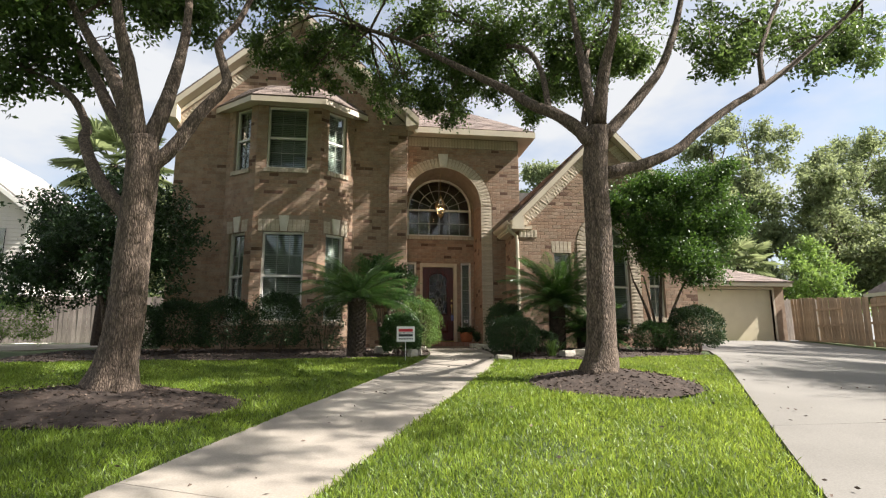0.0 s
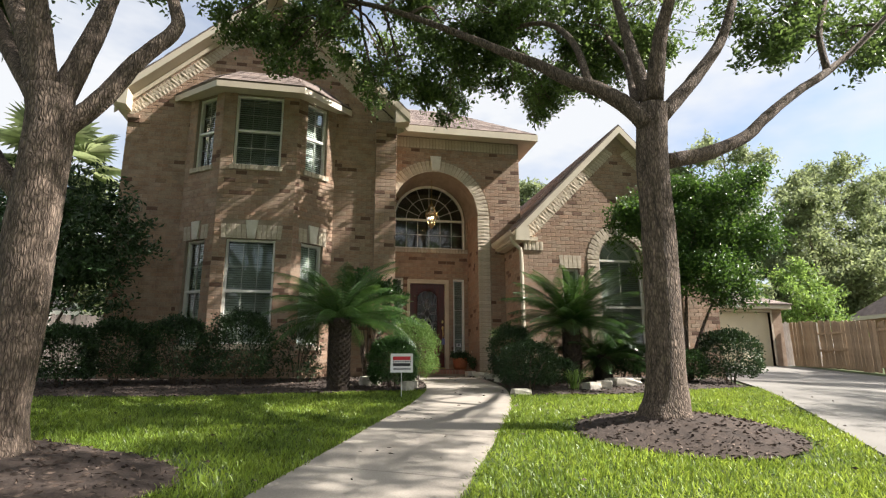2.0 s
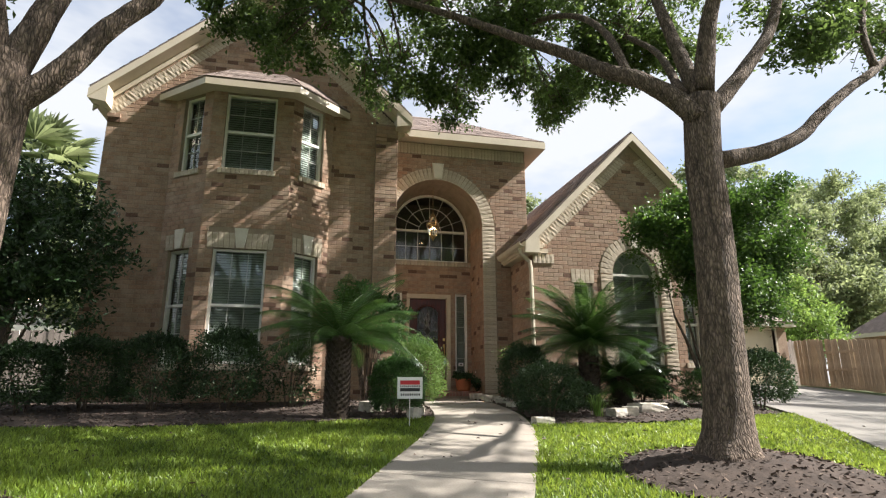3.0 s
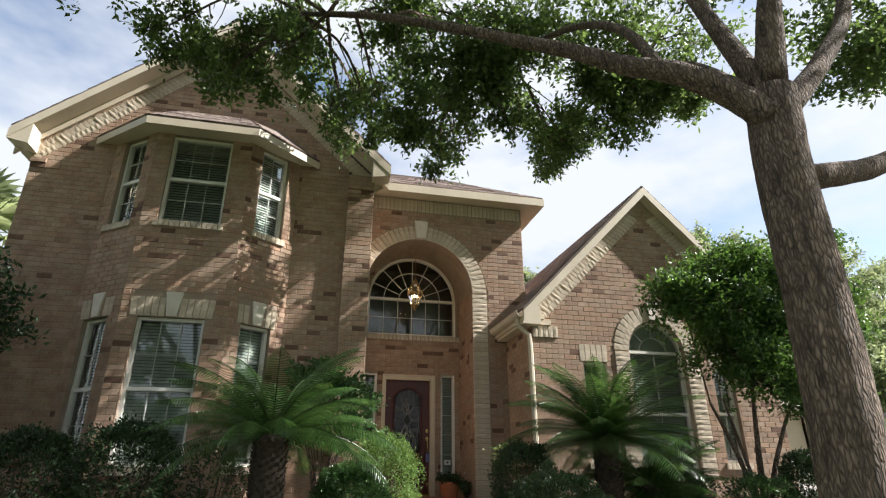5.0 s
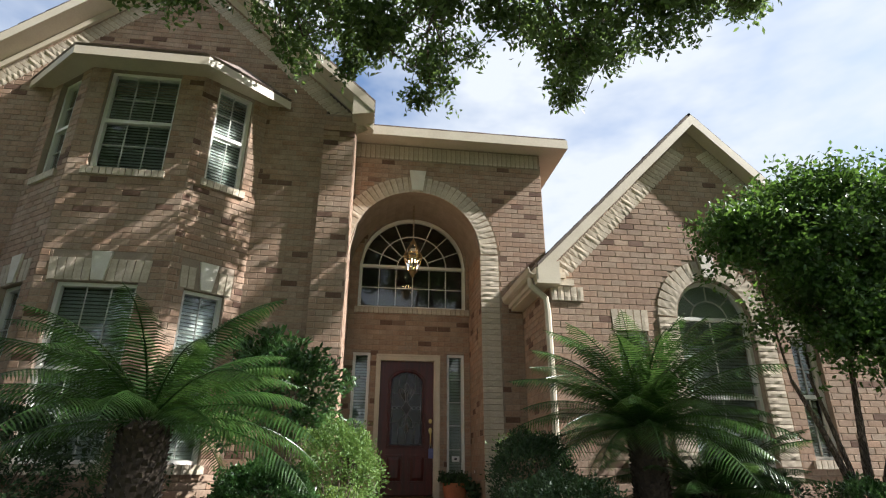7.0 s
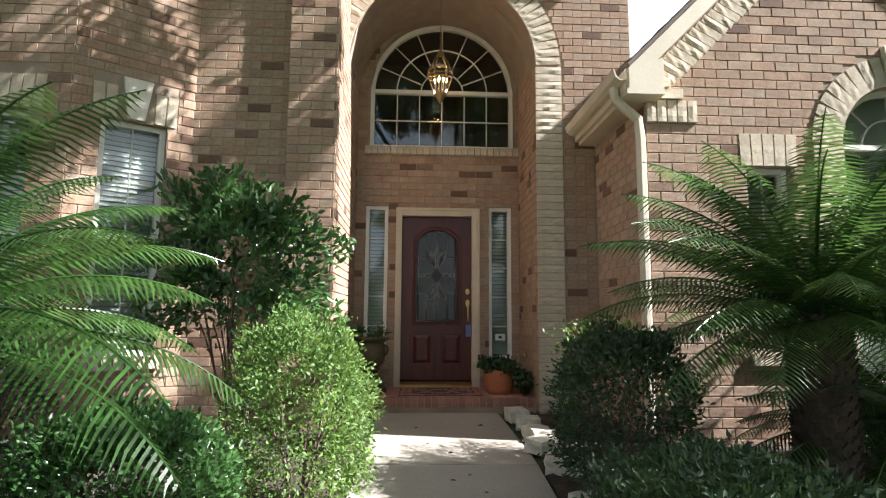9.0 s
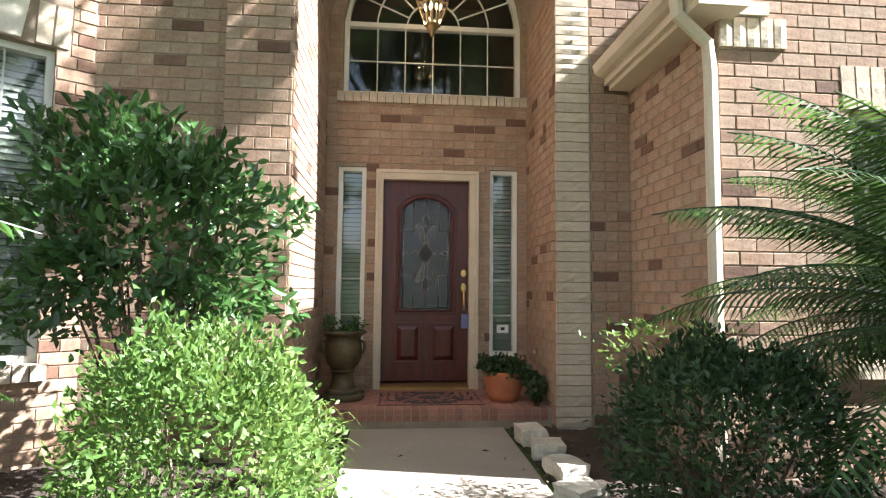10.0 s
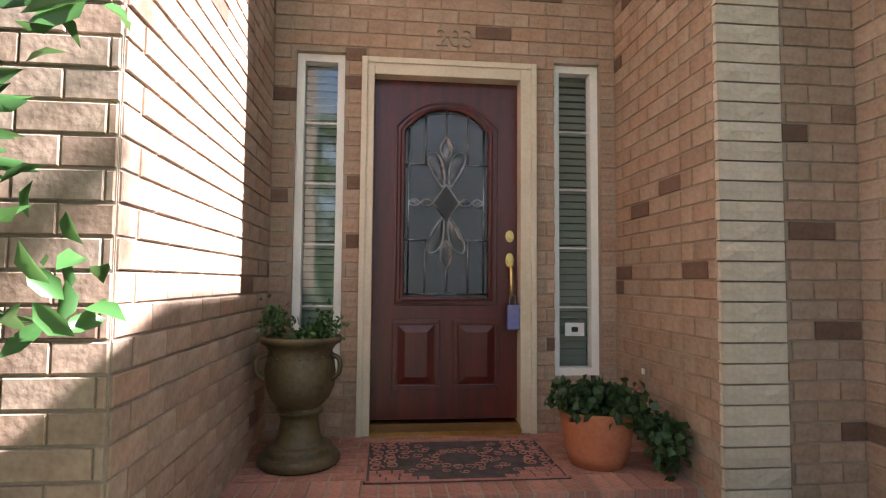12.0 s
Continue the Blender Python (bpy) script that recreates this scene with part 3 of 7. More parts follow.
for lo, hi in (((GL, gz), GP), ((GR, gzr), GP)):
    rake(m, (lo[0], lo[1] - 0.06), (hi[0], hi[1] - 0.06), GY0 - 0.03, 0.17, 0.05)
    rake(m, (lo[0], lo[1] - 0.06), (hi[0], hi[1] - 0.06), GY0 + 0.02, 0.04, MY - GY0 - 0.02, drop=0.13)
    rake(m, (lo[0], lo[1] - 0.24), (hi[0], hi[1] - 0.24), MY - 0.05, 0.12, 0.045)
for lo, hi in (((WL, wz), WP), ((WR, wz), WP)):
    rake(m, (lo[0], lo[1] - 0.05), (hi[0], hi[1] - 0.05), WYR - 0.03, 0.17, 0.05)
    rake(m, (lo[0], lo[1] - 0.05), (hi[0], hi[1] - 0.05), WYR + 0.02, 0.04, WY - WYR - 0.02, drop=0.13)
part("rake_boards", m, M["trim"], house_roof, "cream painted rake boards", bevel=0.0)
m = Mesh()
# entry eave: fascia, gutter lip and soffit
m.box((EX0, EY - 0.02, EZ - 0.18), (EX1 + 0.02, EY + 0.02, EZ - 0.02))
m.box((EX1 - 0.02, EY + 0.02, EZ - 0.18), (EX1 + 0.02, 19.5, EZ - 0.02))
m.box((PX1 - 0.4, EY + 0.02, 6.56), (EX1 - 0.02, AY + 0.2, 6.60))
m.box((4.0, AY + 0.2, 6.56), (EX1 - 0.02, 19.5, 6.60))
# boxed returns at the feet of the big gable
m.prism([(GL, GY0 - 0.02, gz - 0.24), (GL + 0.32, GY0 - 0.02, gz - 0.30), (GL + 0.32, GY0 - 0.02, gz + 0.05), (GL, GY0 - 0.02, gz - 0.09)], (0, 0.35, 0))
m.prism([(GR - 0.32, GY0 - 0.02, gzr - 0.30), (GR, GY0 - 0.02, gzr - 0.24), (GR, GY0 - 0.02, gzr - 0.09), (GR - 0.32, GY0 - 0.02, gzr + 0.05)], (0, 0.56, 0))
m.box((GL - 0.02, GY0 + 0.02, gz - 0.2), (GL + 0.02, 17.1, gz - 0.04))
m.box((GL + 0.02, GY0 + 0.33, gz - 0.24), (-4.6, 17.1, gz - 0.2))
part("eave_boards", m, M["trim"], house_roof, "cream painted fascia and soffit boards")
m = Mesh()
# wing eave over the recess: fascia, soffit, gutter and downpipe
m.box((WL - 0.02, WYR, wz - 0.22), (WL + 0.02, AY - 0.02, wz - 0.05))
m.box((WL + 0.02, WYR + 0.02, wz - 0.26), (WX0, AY - 0.02, wz - 0.22))
m.prism([(WL - 0.015, WYR - 0.02, wz - 0.27), (WL + 0.3, WYR - 0.02, wz - 0.27), (WL + 0.3, WYR - 0.02, wz + 0.05), (WL - 0.015, WYR - 0.02, wz - 0.09)], (0, 0.24, 0))
part("wing_eave", m, M["trim"], house_roof, "cream painted eave boards")
gutter = thing("gutter", "cream metal eave gutter with downpipe at the wing corner", "gutter", (WL - 0.1, 13, wz - 0.1))
m = Mesh()
prof = [(0, 0), (-0.05, 0.0), (-0.09, 0.03), (-0.11, 0.1), (-0.10, 0.1), (-0.08, 0.04), (-0.048, 0.008), (0, 0.008)]
m.prism([(WL - 0.022 + x, WYR - 0.02, wz - 0.16 + z) for x, z in prof], (0, AY - WYR - 0.02, 0))
part("trough", m, M["trim"], gutter)
m = Mesh()
m.tube([(WL - 0.06, WY - 0.02, wz - 0.16), (WL - 0.06, WY - 0.03, wz - 0.26), (WX0 - 0.06, WY - 0.0, wz - 0.42), (WX0 - 0.045, WY - 0.0, wz - 0.6), (WX0 - 0.045, WY, 1.15), (WX0 - 0.1, WY - 0.12, 1.0)], [0.042] * 6, 8)
part("downpipe", m, M["trim"], gutter)
# bay roof
bay_roof = thing("bay_roof", "brown shingle hip roof over the bay", "roof", (-1.88, 12.8, 6.9), kind="structure")
BE = [(-3.74, MY), (-2.74, 12.25), (-1.02, 12.25), (-0.02, MY)]
BT = [(-2.98, MY), (-2.42, MY - 0.30), (-1.34, MY - 0.30), (-0.78, MY)]
m = Mesh()
BZ, BZT = 6.80, 7.32
for i in range(3):
    roof_face(m, (*BE[i], BZ), (*BE[i + 1], BZ), (*BT[i + 1], BZT), (*BT[i], BZT), rows=7)
m.prism([(*BT[0], BZT), (*BT[1], BZT), (*BT[2], BZT), (*BT[3], BZT)], (0, 0, -0.05))
part("shingles", m, M["shingle"], bay_roof)
m = Mesh()
inner = [(-3.70, MY), (-2.725, 12.285), (-1.035, 12.285), (-0.06, MY)]
for i in range(3):
    (ax, ay), (bx, by) = BE[i], BE[i + 1]
    (cx, cy), (dx, dy) = inner[i], inner[i + 1]
    z0, z1 = BZ - 0.16, BZ - 0.03
    m.add([(ax, ay, z0), (bx, by, z0), (dx, dy, z0), (cx, cy, z0), (ax, ay, z1), (bx, by, z1), (dx, dy, z1), (cx, cy, z1)], [(0, 3, 2, 1), (4, 5, 6, 7), (0, 1, 5, 4), (1, 2, 6, 5), (2, 3, 7, 6), (3, 0, 4, 7)])
m.prism([(*p, BZ - 0.13) for p in inner], (0, 0, 0.03))
part("fascia", m, M["trim"], bay_roof, "cream painted fascia and soffit")
m = Mesh()
# flat decks that close the house above
m.box((-4.5, MY + 0.3, 6.3), (0.5, 16.98, 6.5)).box((0.5, AY + 0.3, 6.3), (4.0, 19, 6.5))
m.box((3.7, 12.8, 3.6), (8.2, 19.5, 3.72))
m.box((0.4, 19, BASE), (8.3, 19.2, 6.6)).box((-4.6, 17.0, BASE), (0.4, 17.2, 8.0)).box((0.28, 17.2, BASE), (0.4, 19.2, 6.6))
single("ceiling", m, M["inside"], "plain attic floor inside the house", "ceiling", kind="structure")


# shaped brick trim
def block_mesh(w, h, deep, rough, seed):
    """A hewn block: width along x, height along z, face towards -y."""
    rng = random.Random(seed)
    q = Mesh()
    nx_, nz_ = (4, 2) if w >= h else (2, 4)
    vs = []
    for j in range(nz_ + 1):
        for i in range(nx_ + 1):
            edge = i in (0, nx_) or j in (0, nz_)
            out = -deep + (0.35 if edge else 0) * min(rough, 0.012) + (0 if edge else rng.uniform(-1, 1) * rough * 0.5)
            vs.append((w * i / nx_ - w / 2, out, h * j / nz_))
    fs = [(j * (nx_ + 1) + i, j * (nx_ + 1) + i + 1, (j + 1) * (nx_ + 1) + i + 1, (j + 1) * (nx_ + 1) + i) for j in range(nz_) for i in range(nx_)]
    o = len(vs)
    vs += [(-w / 2, 0.01, 0), (w / 2, 0.01, 0), (w / 2, 0.01, h), (-w / 2, 0.01, h)]
    c = [0, nx_, (nz_ + 1) * (nx_ + 1) - 1, nz_ * (nx_ + 1)]
    q.add(vs, fs)
    rim = [[i for i in range(nx_ + 1)], [j * (nx_ + 1) + nx_ for j in range(nz_ + 1)], [nz_ * (nx_ + 1) + i for i in range(nx_, -1, -1)], [j * (nx_ + 1) for j in range(nz_, -1, -1)]]
    for s, r in enumerate(rim):
        q.f.append(tuple(r[::-1]) + (o + s, o + (s + 1) % 4))
    return q


BLOCKS = {}


def block(parent, at, turn, tilt, w, h, deep=0.02, rough=0.006, mat="pale_brick", variants=4):
    """One block under a trim: its foot's middle at `at`; turn about z, tilt in the wall's plane (degrees)."""
    key = (round(w, 3), round(h, 3), deep, rough, mat, random.randrange(variants))
    if key not in BLOCKS:
        BLOCKS[key] = block_mesh(key[0], key[1], deep, rough, str(key)).data("brick", M[mat])
    ob = new("brick", BLOCKS[key])
    ob.parent = parent
    ob.matrix_basis = Matrix.Translation(Vector(at) - parent.location) @ pose(0, 0, 0, 0, 0, turn) @ pose(0, 0, 0, 0, tilt, 0)
    return ob


def keystone(parent, at, turn, w0, w1, h, deep=0.05):
    """A wedge, wider at its head."""
    q = Mesh()
    q.prism([(-w0 / 2, -deep, 0), (w0 / 2, -deep, 0), (w1 / 2, -deep, h), (-w1 / 2, -deep, h)], (0, deep + 0.01, 0), pose(*at, 0, 0, turn))
    return part("keystone", q, M["keystone"], parent, "pale cast stone keystone", bevel=0.006)


def arch_ring(parent, cx, y, spring, r, w, a0=0, a1=180, n=0, deep=0.022):
    n = n or int(math.pi * r * (a1 - a0) / 180 / 0.082)
    for k in range(n):
        a = a0 + (a1 - a0) * (k + 0.5) / n
        x, z = cx + r * math.cos(radians(a)), spring + r * math.sin(radians(a))
        if x < AX0 - 0.02 and cx < 3:
            continue
        wid = 2 * (r + w * 0.5) * math.sin(radians((a1 - a0) / n / 2)) - 0.012
        block(parent, (x, y, z), 0, 90 - a, wid, w, deep, 0.008)


trim_arch = thing("trim", "pale hewn brick ring and pier round the entry arch", "trim", (2, AY, 4), kind="structure")
acx, ar = (AX0 + AX1) / 2, (AX1 - AX0) / 2
arch_ring(trim_arch, acx, AY, ASPR, ar, 0.27)
keystone(trim_arch, (acx, AY, ASPR + ar + 0.02), 0, 0.17, 0.27, 0.36)
z = BASE + 0.25
while z < ASPR - 0.02:
    block(trim_arch, (AX1 + 0.138, AY, z), 0, 0, 0.285, COURSE - 0.008, 0.028, 0.012, variants=8)
    z += COURSE
trim_frieze = thing("trim", "pale soldier brick course under the entry eave", "trim", (2, AY, 6.3), kind="structure")
for k in range(40):
    x = AX0 + 0.04 + k * 0.079
    if x < 4.08:
        block(trim_frieze, (x, AY, 6.28), 0, 0, 0.066, 0.235, 0.03, 0.004)


def lintel(name, p0, d, uc, w, z, label, n=0, key=True):
    """Slightly fanned soldier bricks over a window, with or without a keystone."""
    t = thing(name, label, "trim", (p0[0] + d[0] * uc, p0[1] + d[1] * uc, z), kind="structure")
    turn = math.degrees(math.atan2(d[1], d[0]))
    n = n or max(4, int(w / 0.088))
    for k in range(n):
        u = uc - w / 2 + w * (k + 0.5) / n
        if key and abs(u - uc) < 0.10:
            continue
        block(t, (p0[0] + d[0] * u, p0[1] + d[1] * u, z), turn, (u - uc) * 9, w / n - 0.01, 0.28, 0.014, 0.004)
    if key:
        keystone(t, (p0[0] + d[0] * uc, p0[1] + d[1] * uc, z), turn, 0.14, 0.24, 0.37, 0.035)
    return t


def sill(name, p0, d, u0, u1, z, label="rowlock brick window sill"):
    t = thing(name, label, "sill", (p0[0] + d[0] * u0, p0[1] + d[1] * u0, z), kind="structure")
    turn = math.degrees(math.atan2(d[1], d[0]))
    n = max(3, int((u1 - u0 + 0.1) / 0.078))
    for k in range(n):
        u = u0 - 0.05 + (u1 - u0 + 0.1) * (k + 0.5) / n
        block(t, (p0[0] + d[0] * u, p0[1] + d[1] * u, z - 0.105), turn, 0, (u1 - u0 + 0.1) / n - 0.01, 0.10, 0.045, 0.004)


dW = (Vector(BAY[1]) - Vector(BAY[0])).normalized()
dE = (Vector(BAY[3]) - Vector(BAY[2])).normalized()
for p, d, uc, w in ((BAY[0], dW, bay_len / 2, 0.66), (BAY[1], (1, 0), 0.705, 1.13), (BAY[2], dE, bay_len / 2, 0.66)):
    lintel("trim", p, d, uc, w, 3.60, "pale brick lintel with a keystone over a bay window")
    for zs in (LOW[0], UP[0]):
        half = 0.26 if w < 1 else 0.465
        sill("window_sill", p, d, uc - half, uc + half, zs)
trim_wing = thing("trim", "pale hewn brick ring round the arched wing window", "trim", (5.96, WY, 3), kind="structure")
arch_ring(trim_wing, WX0 + 2.28, WY, 3.42, 0.54, 0.27)
keystone(trim_wing, (WX0 + 2.28, WY, 3.42 + 0.56), 0, 0.15, 0.24, 0.33)
z = 1.38
while z < 3.38:
    for x in (WX0 + 1.605, WX0 + 2.955):
        block(trim_wing, (x, WY, z), 0, 0, 0.27, COURSE - 0.01, 0.03, 0.012, variants=8)
    z += COURSE
sill("window_sill", (WX0, WY), (1, 0), 1.75, 2.81, 1.35)
for uc in (1.07, 3.52):
    lintel("trim", (WX0, WY), (1, 0), uc, 0.5, 3.21, "pale brick lintel over a narrow wing window", key=False)
    sill("window_sill", (WX0, WY), (1, 0), uc - 0.2, uc + 0.2, 1.63)
trim_corner = thing("trim", "stepped pale brick corbel at the wing corner", "trim", (WX0, WY, 3.4), kind="structure")
for k in range(5):
    block(trim_corner, (WX0 + 0.05 + k * 0.09, WY, 3.575), 0, 0, 0.078, 0.19, 0.03, 0.008)
block(trim_corner, (WX0 + 0.16, WY, 3.775), 0, 0, 0.33, 0.085, 0.05, 0.008)
block(trim_corner, (WX0 + 0.10, WY, 3.87), 0, 0, 0.22, 0.085, 0.07, 0.008)
trim_cap = thing("trim", "stepped brick cap of the pilaster", "trim", (0.75, PY, 6.2), kind="structure")
for x in (0.63, 0.865):
    block(trim_cap, (x, PY, 6.16), 0, 0, 0.225, 0.075, 0.03, 0.005, "brick")
    block(trim_cap, (x, PY, 6.245), 0, 0, 0.225, 0.075, 0.05, 0.005, "brick")
trim_west = thing("trim", "stepped brick corbel at the house corner", "trim", (-4.5, MY, 6.2), kind="structure")
for k in range(2):
    block(trim_west, (-4.49 + k * 0.22, MY, 6.10), 0, 0, 0.21, 0.075, 0.03, 0.005, "brick")
block(trim_west, (-4.49, MY, 6.19), 0, 0, 0.23, 0.075, 0.05, 0.005, "brick")


def rake_bricks(label, peak, slope, x_end, y, drop, h):
    """Soldier bricks set square to the gable's slope, in its wall plane."""
    t = thing("trim", label, "trim", (peak[0], y, peak[1] - 0.5), kind="structure")
    side = 1 if x_end > peak[0] else -1
    ang = math.degrees(math.atan(slope))
    ln = abs(x_end - peak[0]) / math.cos(radians(ang))
    for k in range(int(ln / 0.084)):
        s = 0.16 + k * 0.084
        x = peak[0] + side * s * math.cos(radians(ang))
        z = peak[1] - drop - s * math.sin(radians(ang))
        block(t, (x, y, z), 0, side * (ang + 14), 0.074, h, 0.012, 0.010)


rake_bricks("slanted soldier bricks under the big gable's slope", GP, GS, -4.45, MY, 0.72, 0.24)
rake_bricks("slanted soldier bricks under the big gable's slope", GP, GS, 0.9, MY, 0.72, 0.24)
rake_bricks("slanted soldier bricks under the wing gable's slope", WP, WS, 3.95, WY, 0.58, 0.24)
rake_bricks("slanted soldier bricks under the wing gable's slope", WP, WS, 8.0, WY, 0.58, 0.24)


# windows
def pane_box(q, mtx, x0, x1, z0, z1, y=0.10, t=0.005):
    return q.box((x0, y, z0), (x1, y + t, z1), mtx)


def no_shadow(ob):
    ob.visible_shadow = False
    return ob


def arch_band(q, mtx, c, zs, r0, r1, y0, y1, n=20):
    """A half ring of square section."""
    for k in range(n):
        a, b = math.pi * k / n, math.pi * (k + 1) / n
        pts = [(c + r0 * math.cos(a), y0, zs + r0 * math.sin(a)), (c + r1 * math.cos(a), y0, zs + r1 * math.sin(a)), (c + r1 * math.cos(b), y0, zs + r1 * math.sin(b)), (c + r0 * math.cos(b), y0, zs + r0 * math.sin(b))]
        q.prism(pts, (0, y1 - y0, 0), mtx)


def sash_window(name, p0, d, u0, u1, z0, z1, label, cols=3, rows=3, hung=True, arch=False, blinds=True, slat_parts=False, set_in=0.07, fr=0.045, blind_to=0.0, colour="blind"):
    """A framed window set in a wall opening; local x runs along the wall and y inwards."""
    mtx = Matrix(((d[0], -d[1], 0, p0[0]), (d[1], d[0], 0, p0[1]), (0, 0, 1, 0), (0, 0, 0, 1)))
    at = mtx @ Vector(((u0 + u1) / 2, set_in, z0))
    w = thing(name, label, "window", at, kind="structure")
    y0, y1 = set_in, set_in + 0.08
    q = Mesh()
    q.box((u0, y0, z0), (u0 + fr, y1, z1), mtx).box((u1 - fr, y0, z0), (u1, y1, z1), mtx).box((u0 + fr, y0, z0), (u1 - fr, y1, z0 + fr), mtx)
    c, r = (u0 + u1) / 2, (u1 - u0) / 2
    if arch:
        arch_band(q, mtx, c, z1, r - fr, r, y0, y1, 24)
        q.box((u0 + fr, y0 + 0.01, z1 - fr / 2), (u1 - fr, y1, z1 + fr / 2), mtx)
    else:
        q.box((u0 + fr, y0, z1 - fr), (u1 - fr, y1, z1), mtx)
    if hung:
        zm = z0 + (z1 - z0) * 0.5
        q.box((u0 + fr, y0 + 0.005, zm - 0.025), (u1 - fr, y1, zm + 0.025), mtx)
    sash = part("window_frame", q, M["vinyl"], w)
    q = Mesh()
    for k in range(1, cols):
        x = u0 + fr + (u1 - u0 - 2 * fr) * k / cols
        q.box((x - 0.005, y0 + 0.03, z0 + fr), (x + 0.005, y0 + 0.05, z1 - fr * (0.5 if arch else 1)), mtx)
    for k in range(1, rows):
        zz = z0 + fr + (z1 - z0 - 2 * fr) * k / rows
        if hung and abs(zz - zm) < 0.05:
            continue
        q.box((u0 + fr, y0 + 0.032, zz - 0.005), (u1 - fr, y0 + 0.048, zz + 0.005), mtx)
    if arch:
        hub = r * (0.3 if r > 0.7 else 0.5)
        arch_band(q, mtx, c, z1, hub - 0.007, hub + 0.007, y0 + 0.03, y0 + 0.05, 16)
        if r > 0.7:
            arch_band(q, mtx, c, z1, r * 0.64 - 0.007, r * 0.64 + 0.007, y0 + 0.03, y0 + 0.05, 18)
        n = 8 if r > 0.7 else 4
        for k in range(1, n):
            a = math.pi * k / n
            s, e = Vector((math.cos(a), 0, math.sin(a))), Vector((-math.sin(a), 0, math.cos(a))) * 0.006
            b0, b1 = Vector((c, y0 + 0.032, z1)) + s * hub, Vector((c, y0 + 0.032, z1)) + s * (r - fr)
            q.prism([b0 - e, b1 - e, b1 + e, b0 + e], (0, 0.016, 0), mtx)
    if q.f:
        part("muntin_grid", q, M["muntin"] if hung else M["vinyl"], sash)
    q = Mesh()
    if arch:
        pts = [(u0 + 0.02, y0 + 0.055, z0 + 0.02), (u1 - 0.02, y0 + 0.055, z0 + 0.02)] + [(c + (r - 0.02) * math.cos(math.pi * k / 24), y0 + 0.055, z1 + (r - 0.02) * math.sin(math.pi * k / 24)) for k in range(25)]
        q.prism(pts, (0, 0.005, 0), mtx)
    else:
        pane_box(q, mtx, u0 + 0.02, u1 - 0.02, z0 + 0.02, z1 - 0.02, y0 + 0.055)
    no_shadow(part("pane", q, M["glass"], w))
    if blinds:
        zb = z0 + 0.03 + blind_to
        n = int((z1 - zb) / 0.046)
        tilt = pose(0, 0, 0, 58, 0, 0)
        if slat_parts:
            s = Mesh()
            s.box((u0 + 0.03, -0.024, -0.0012), (u1 - 0.03, 0.024, 0.0012), mtx.to_3x3().to_4x4() @ Matrix.Translation((0, 0, 0)) @ tilt)
            data = s.data("slat", M[colour])
            for k in range(n):
                ob = new("slat", data)
                ob.parent = w
                ob.location = Vector((p0[0] - d[1] * (y1 + 0.05), p0[1] + d[0] * (y1 + 0.05), zb + k * 0.046)) - w.location
        else:
            s = Mesh()
            for k in range(n):
                s.box((u0 + 0.03, -0.024, -0.0012), (u1 - 0.03, 0.024, 0.0012), mtx @ Matrix.Translation((0, y1 + 0.05, zb + k * 0.046)) @ tilt)
            ob = part("blind_slats", s, M[colour], w)
        q = Mesh()
        q.box((u0 + 0.03, y1 + 0.02, z1 - 0.04), (u1 - 0.03, y1 + 0.08, z1 - 0.005), mtx)
        part("blind_rail", q, M[colour], w)
    if blinds and arch:
        q = Mesh()
        q.prism([(c + (r - 0.03) * math.cos(math.pi * k / 24), y1 + 0.03, z1 + 0.01 + (r - 0.03) * math.sin(math.pi * k / 24)) for k in range(25)], (0, 0.01, 0), mtx)
        part("arch_shade", q, M[colour], w, "pale green pleated shade")
    # single dark panel behind the window, standing in for the unlit room
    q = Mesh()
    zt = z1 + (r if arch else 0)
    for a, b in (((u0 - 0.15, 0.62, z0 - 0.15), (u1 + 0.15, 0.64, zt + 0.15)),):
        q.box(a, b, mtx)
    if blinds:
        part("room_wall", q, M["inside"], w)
    return w


wn_ = 0
for p, d, uc, half in ((BAY[0], dW, bay_len / 2, 0.26), (BAY[1], (1, 0), 0.705, 0.465), (BAY[2], dE, bay_len / 2, 0.26)):
    for (z0, z1), lower in ((LOW, True), (UP, False)):
        wn_ += 1
        sash_window("window_%d" % wn_, p, d, uc - half, uc + half, z0, z1, "white double-hung bay window with closed slat blinds" if lower else "white double-hung upper bay window with slat blinds", 3 if half > 0.3 else 2, 4, blind_to=0.0)
sash_window("window_7", (WX0, WY), (1, 0), 1.75, 2.81, 1.35, 3.42, "arched white wing window with green-tinted blinds", 2, 2, arch=True)
sash_window("window_8", (WX0, WY), (1, 0), 0.87, 1.27, 1.63, 3.2, "narrow white wing window with blinds", 2, 4)
sash_window("window_9", (WX0, WY), (1, 0), 3.32, 3.72, 1.63, 3.2, "narrow white wing window with blinds", 2, 4)
sash_window("window_10", (AX0, DY), (1, 0), 0.15, 1.995, 4.03, 4.80, "large arched white fan window over the door", 6, 2, hung=False, arch=True, blinds=False, fr=0.05, set_in=0.10)
sash_window("window_11", (AX0, DY), (1, 0), 0.13, 0.41, 1.38, 3.27, "narrow white sidelight with slat blinds", 1, 5, hung=False, slat_parts=True, set_in=0.04)
sash_window("window_12", (AX0, DY), (1, 0), 1.66, 1.95, 1.38, 3.27, "narrow white sidelight with slat blinds", 1, 5, hung=False, slat_parts=True, set_in=0.04)
sill("window_sill", (AX0, DY), (1, 0), 0.15, 1.995, 4.03, "brick sill of the fan window")

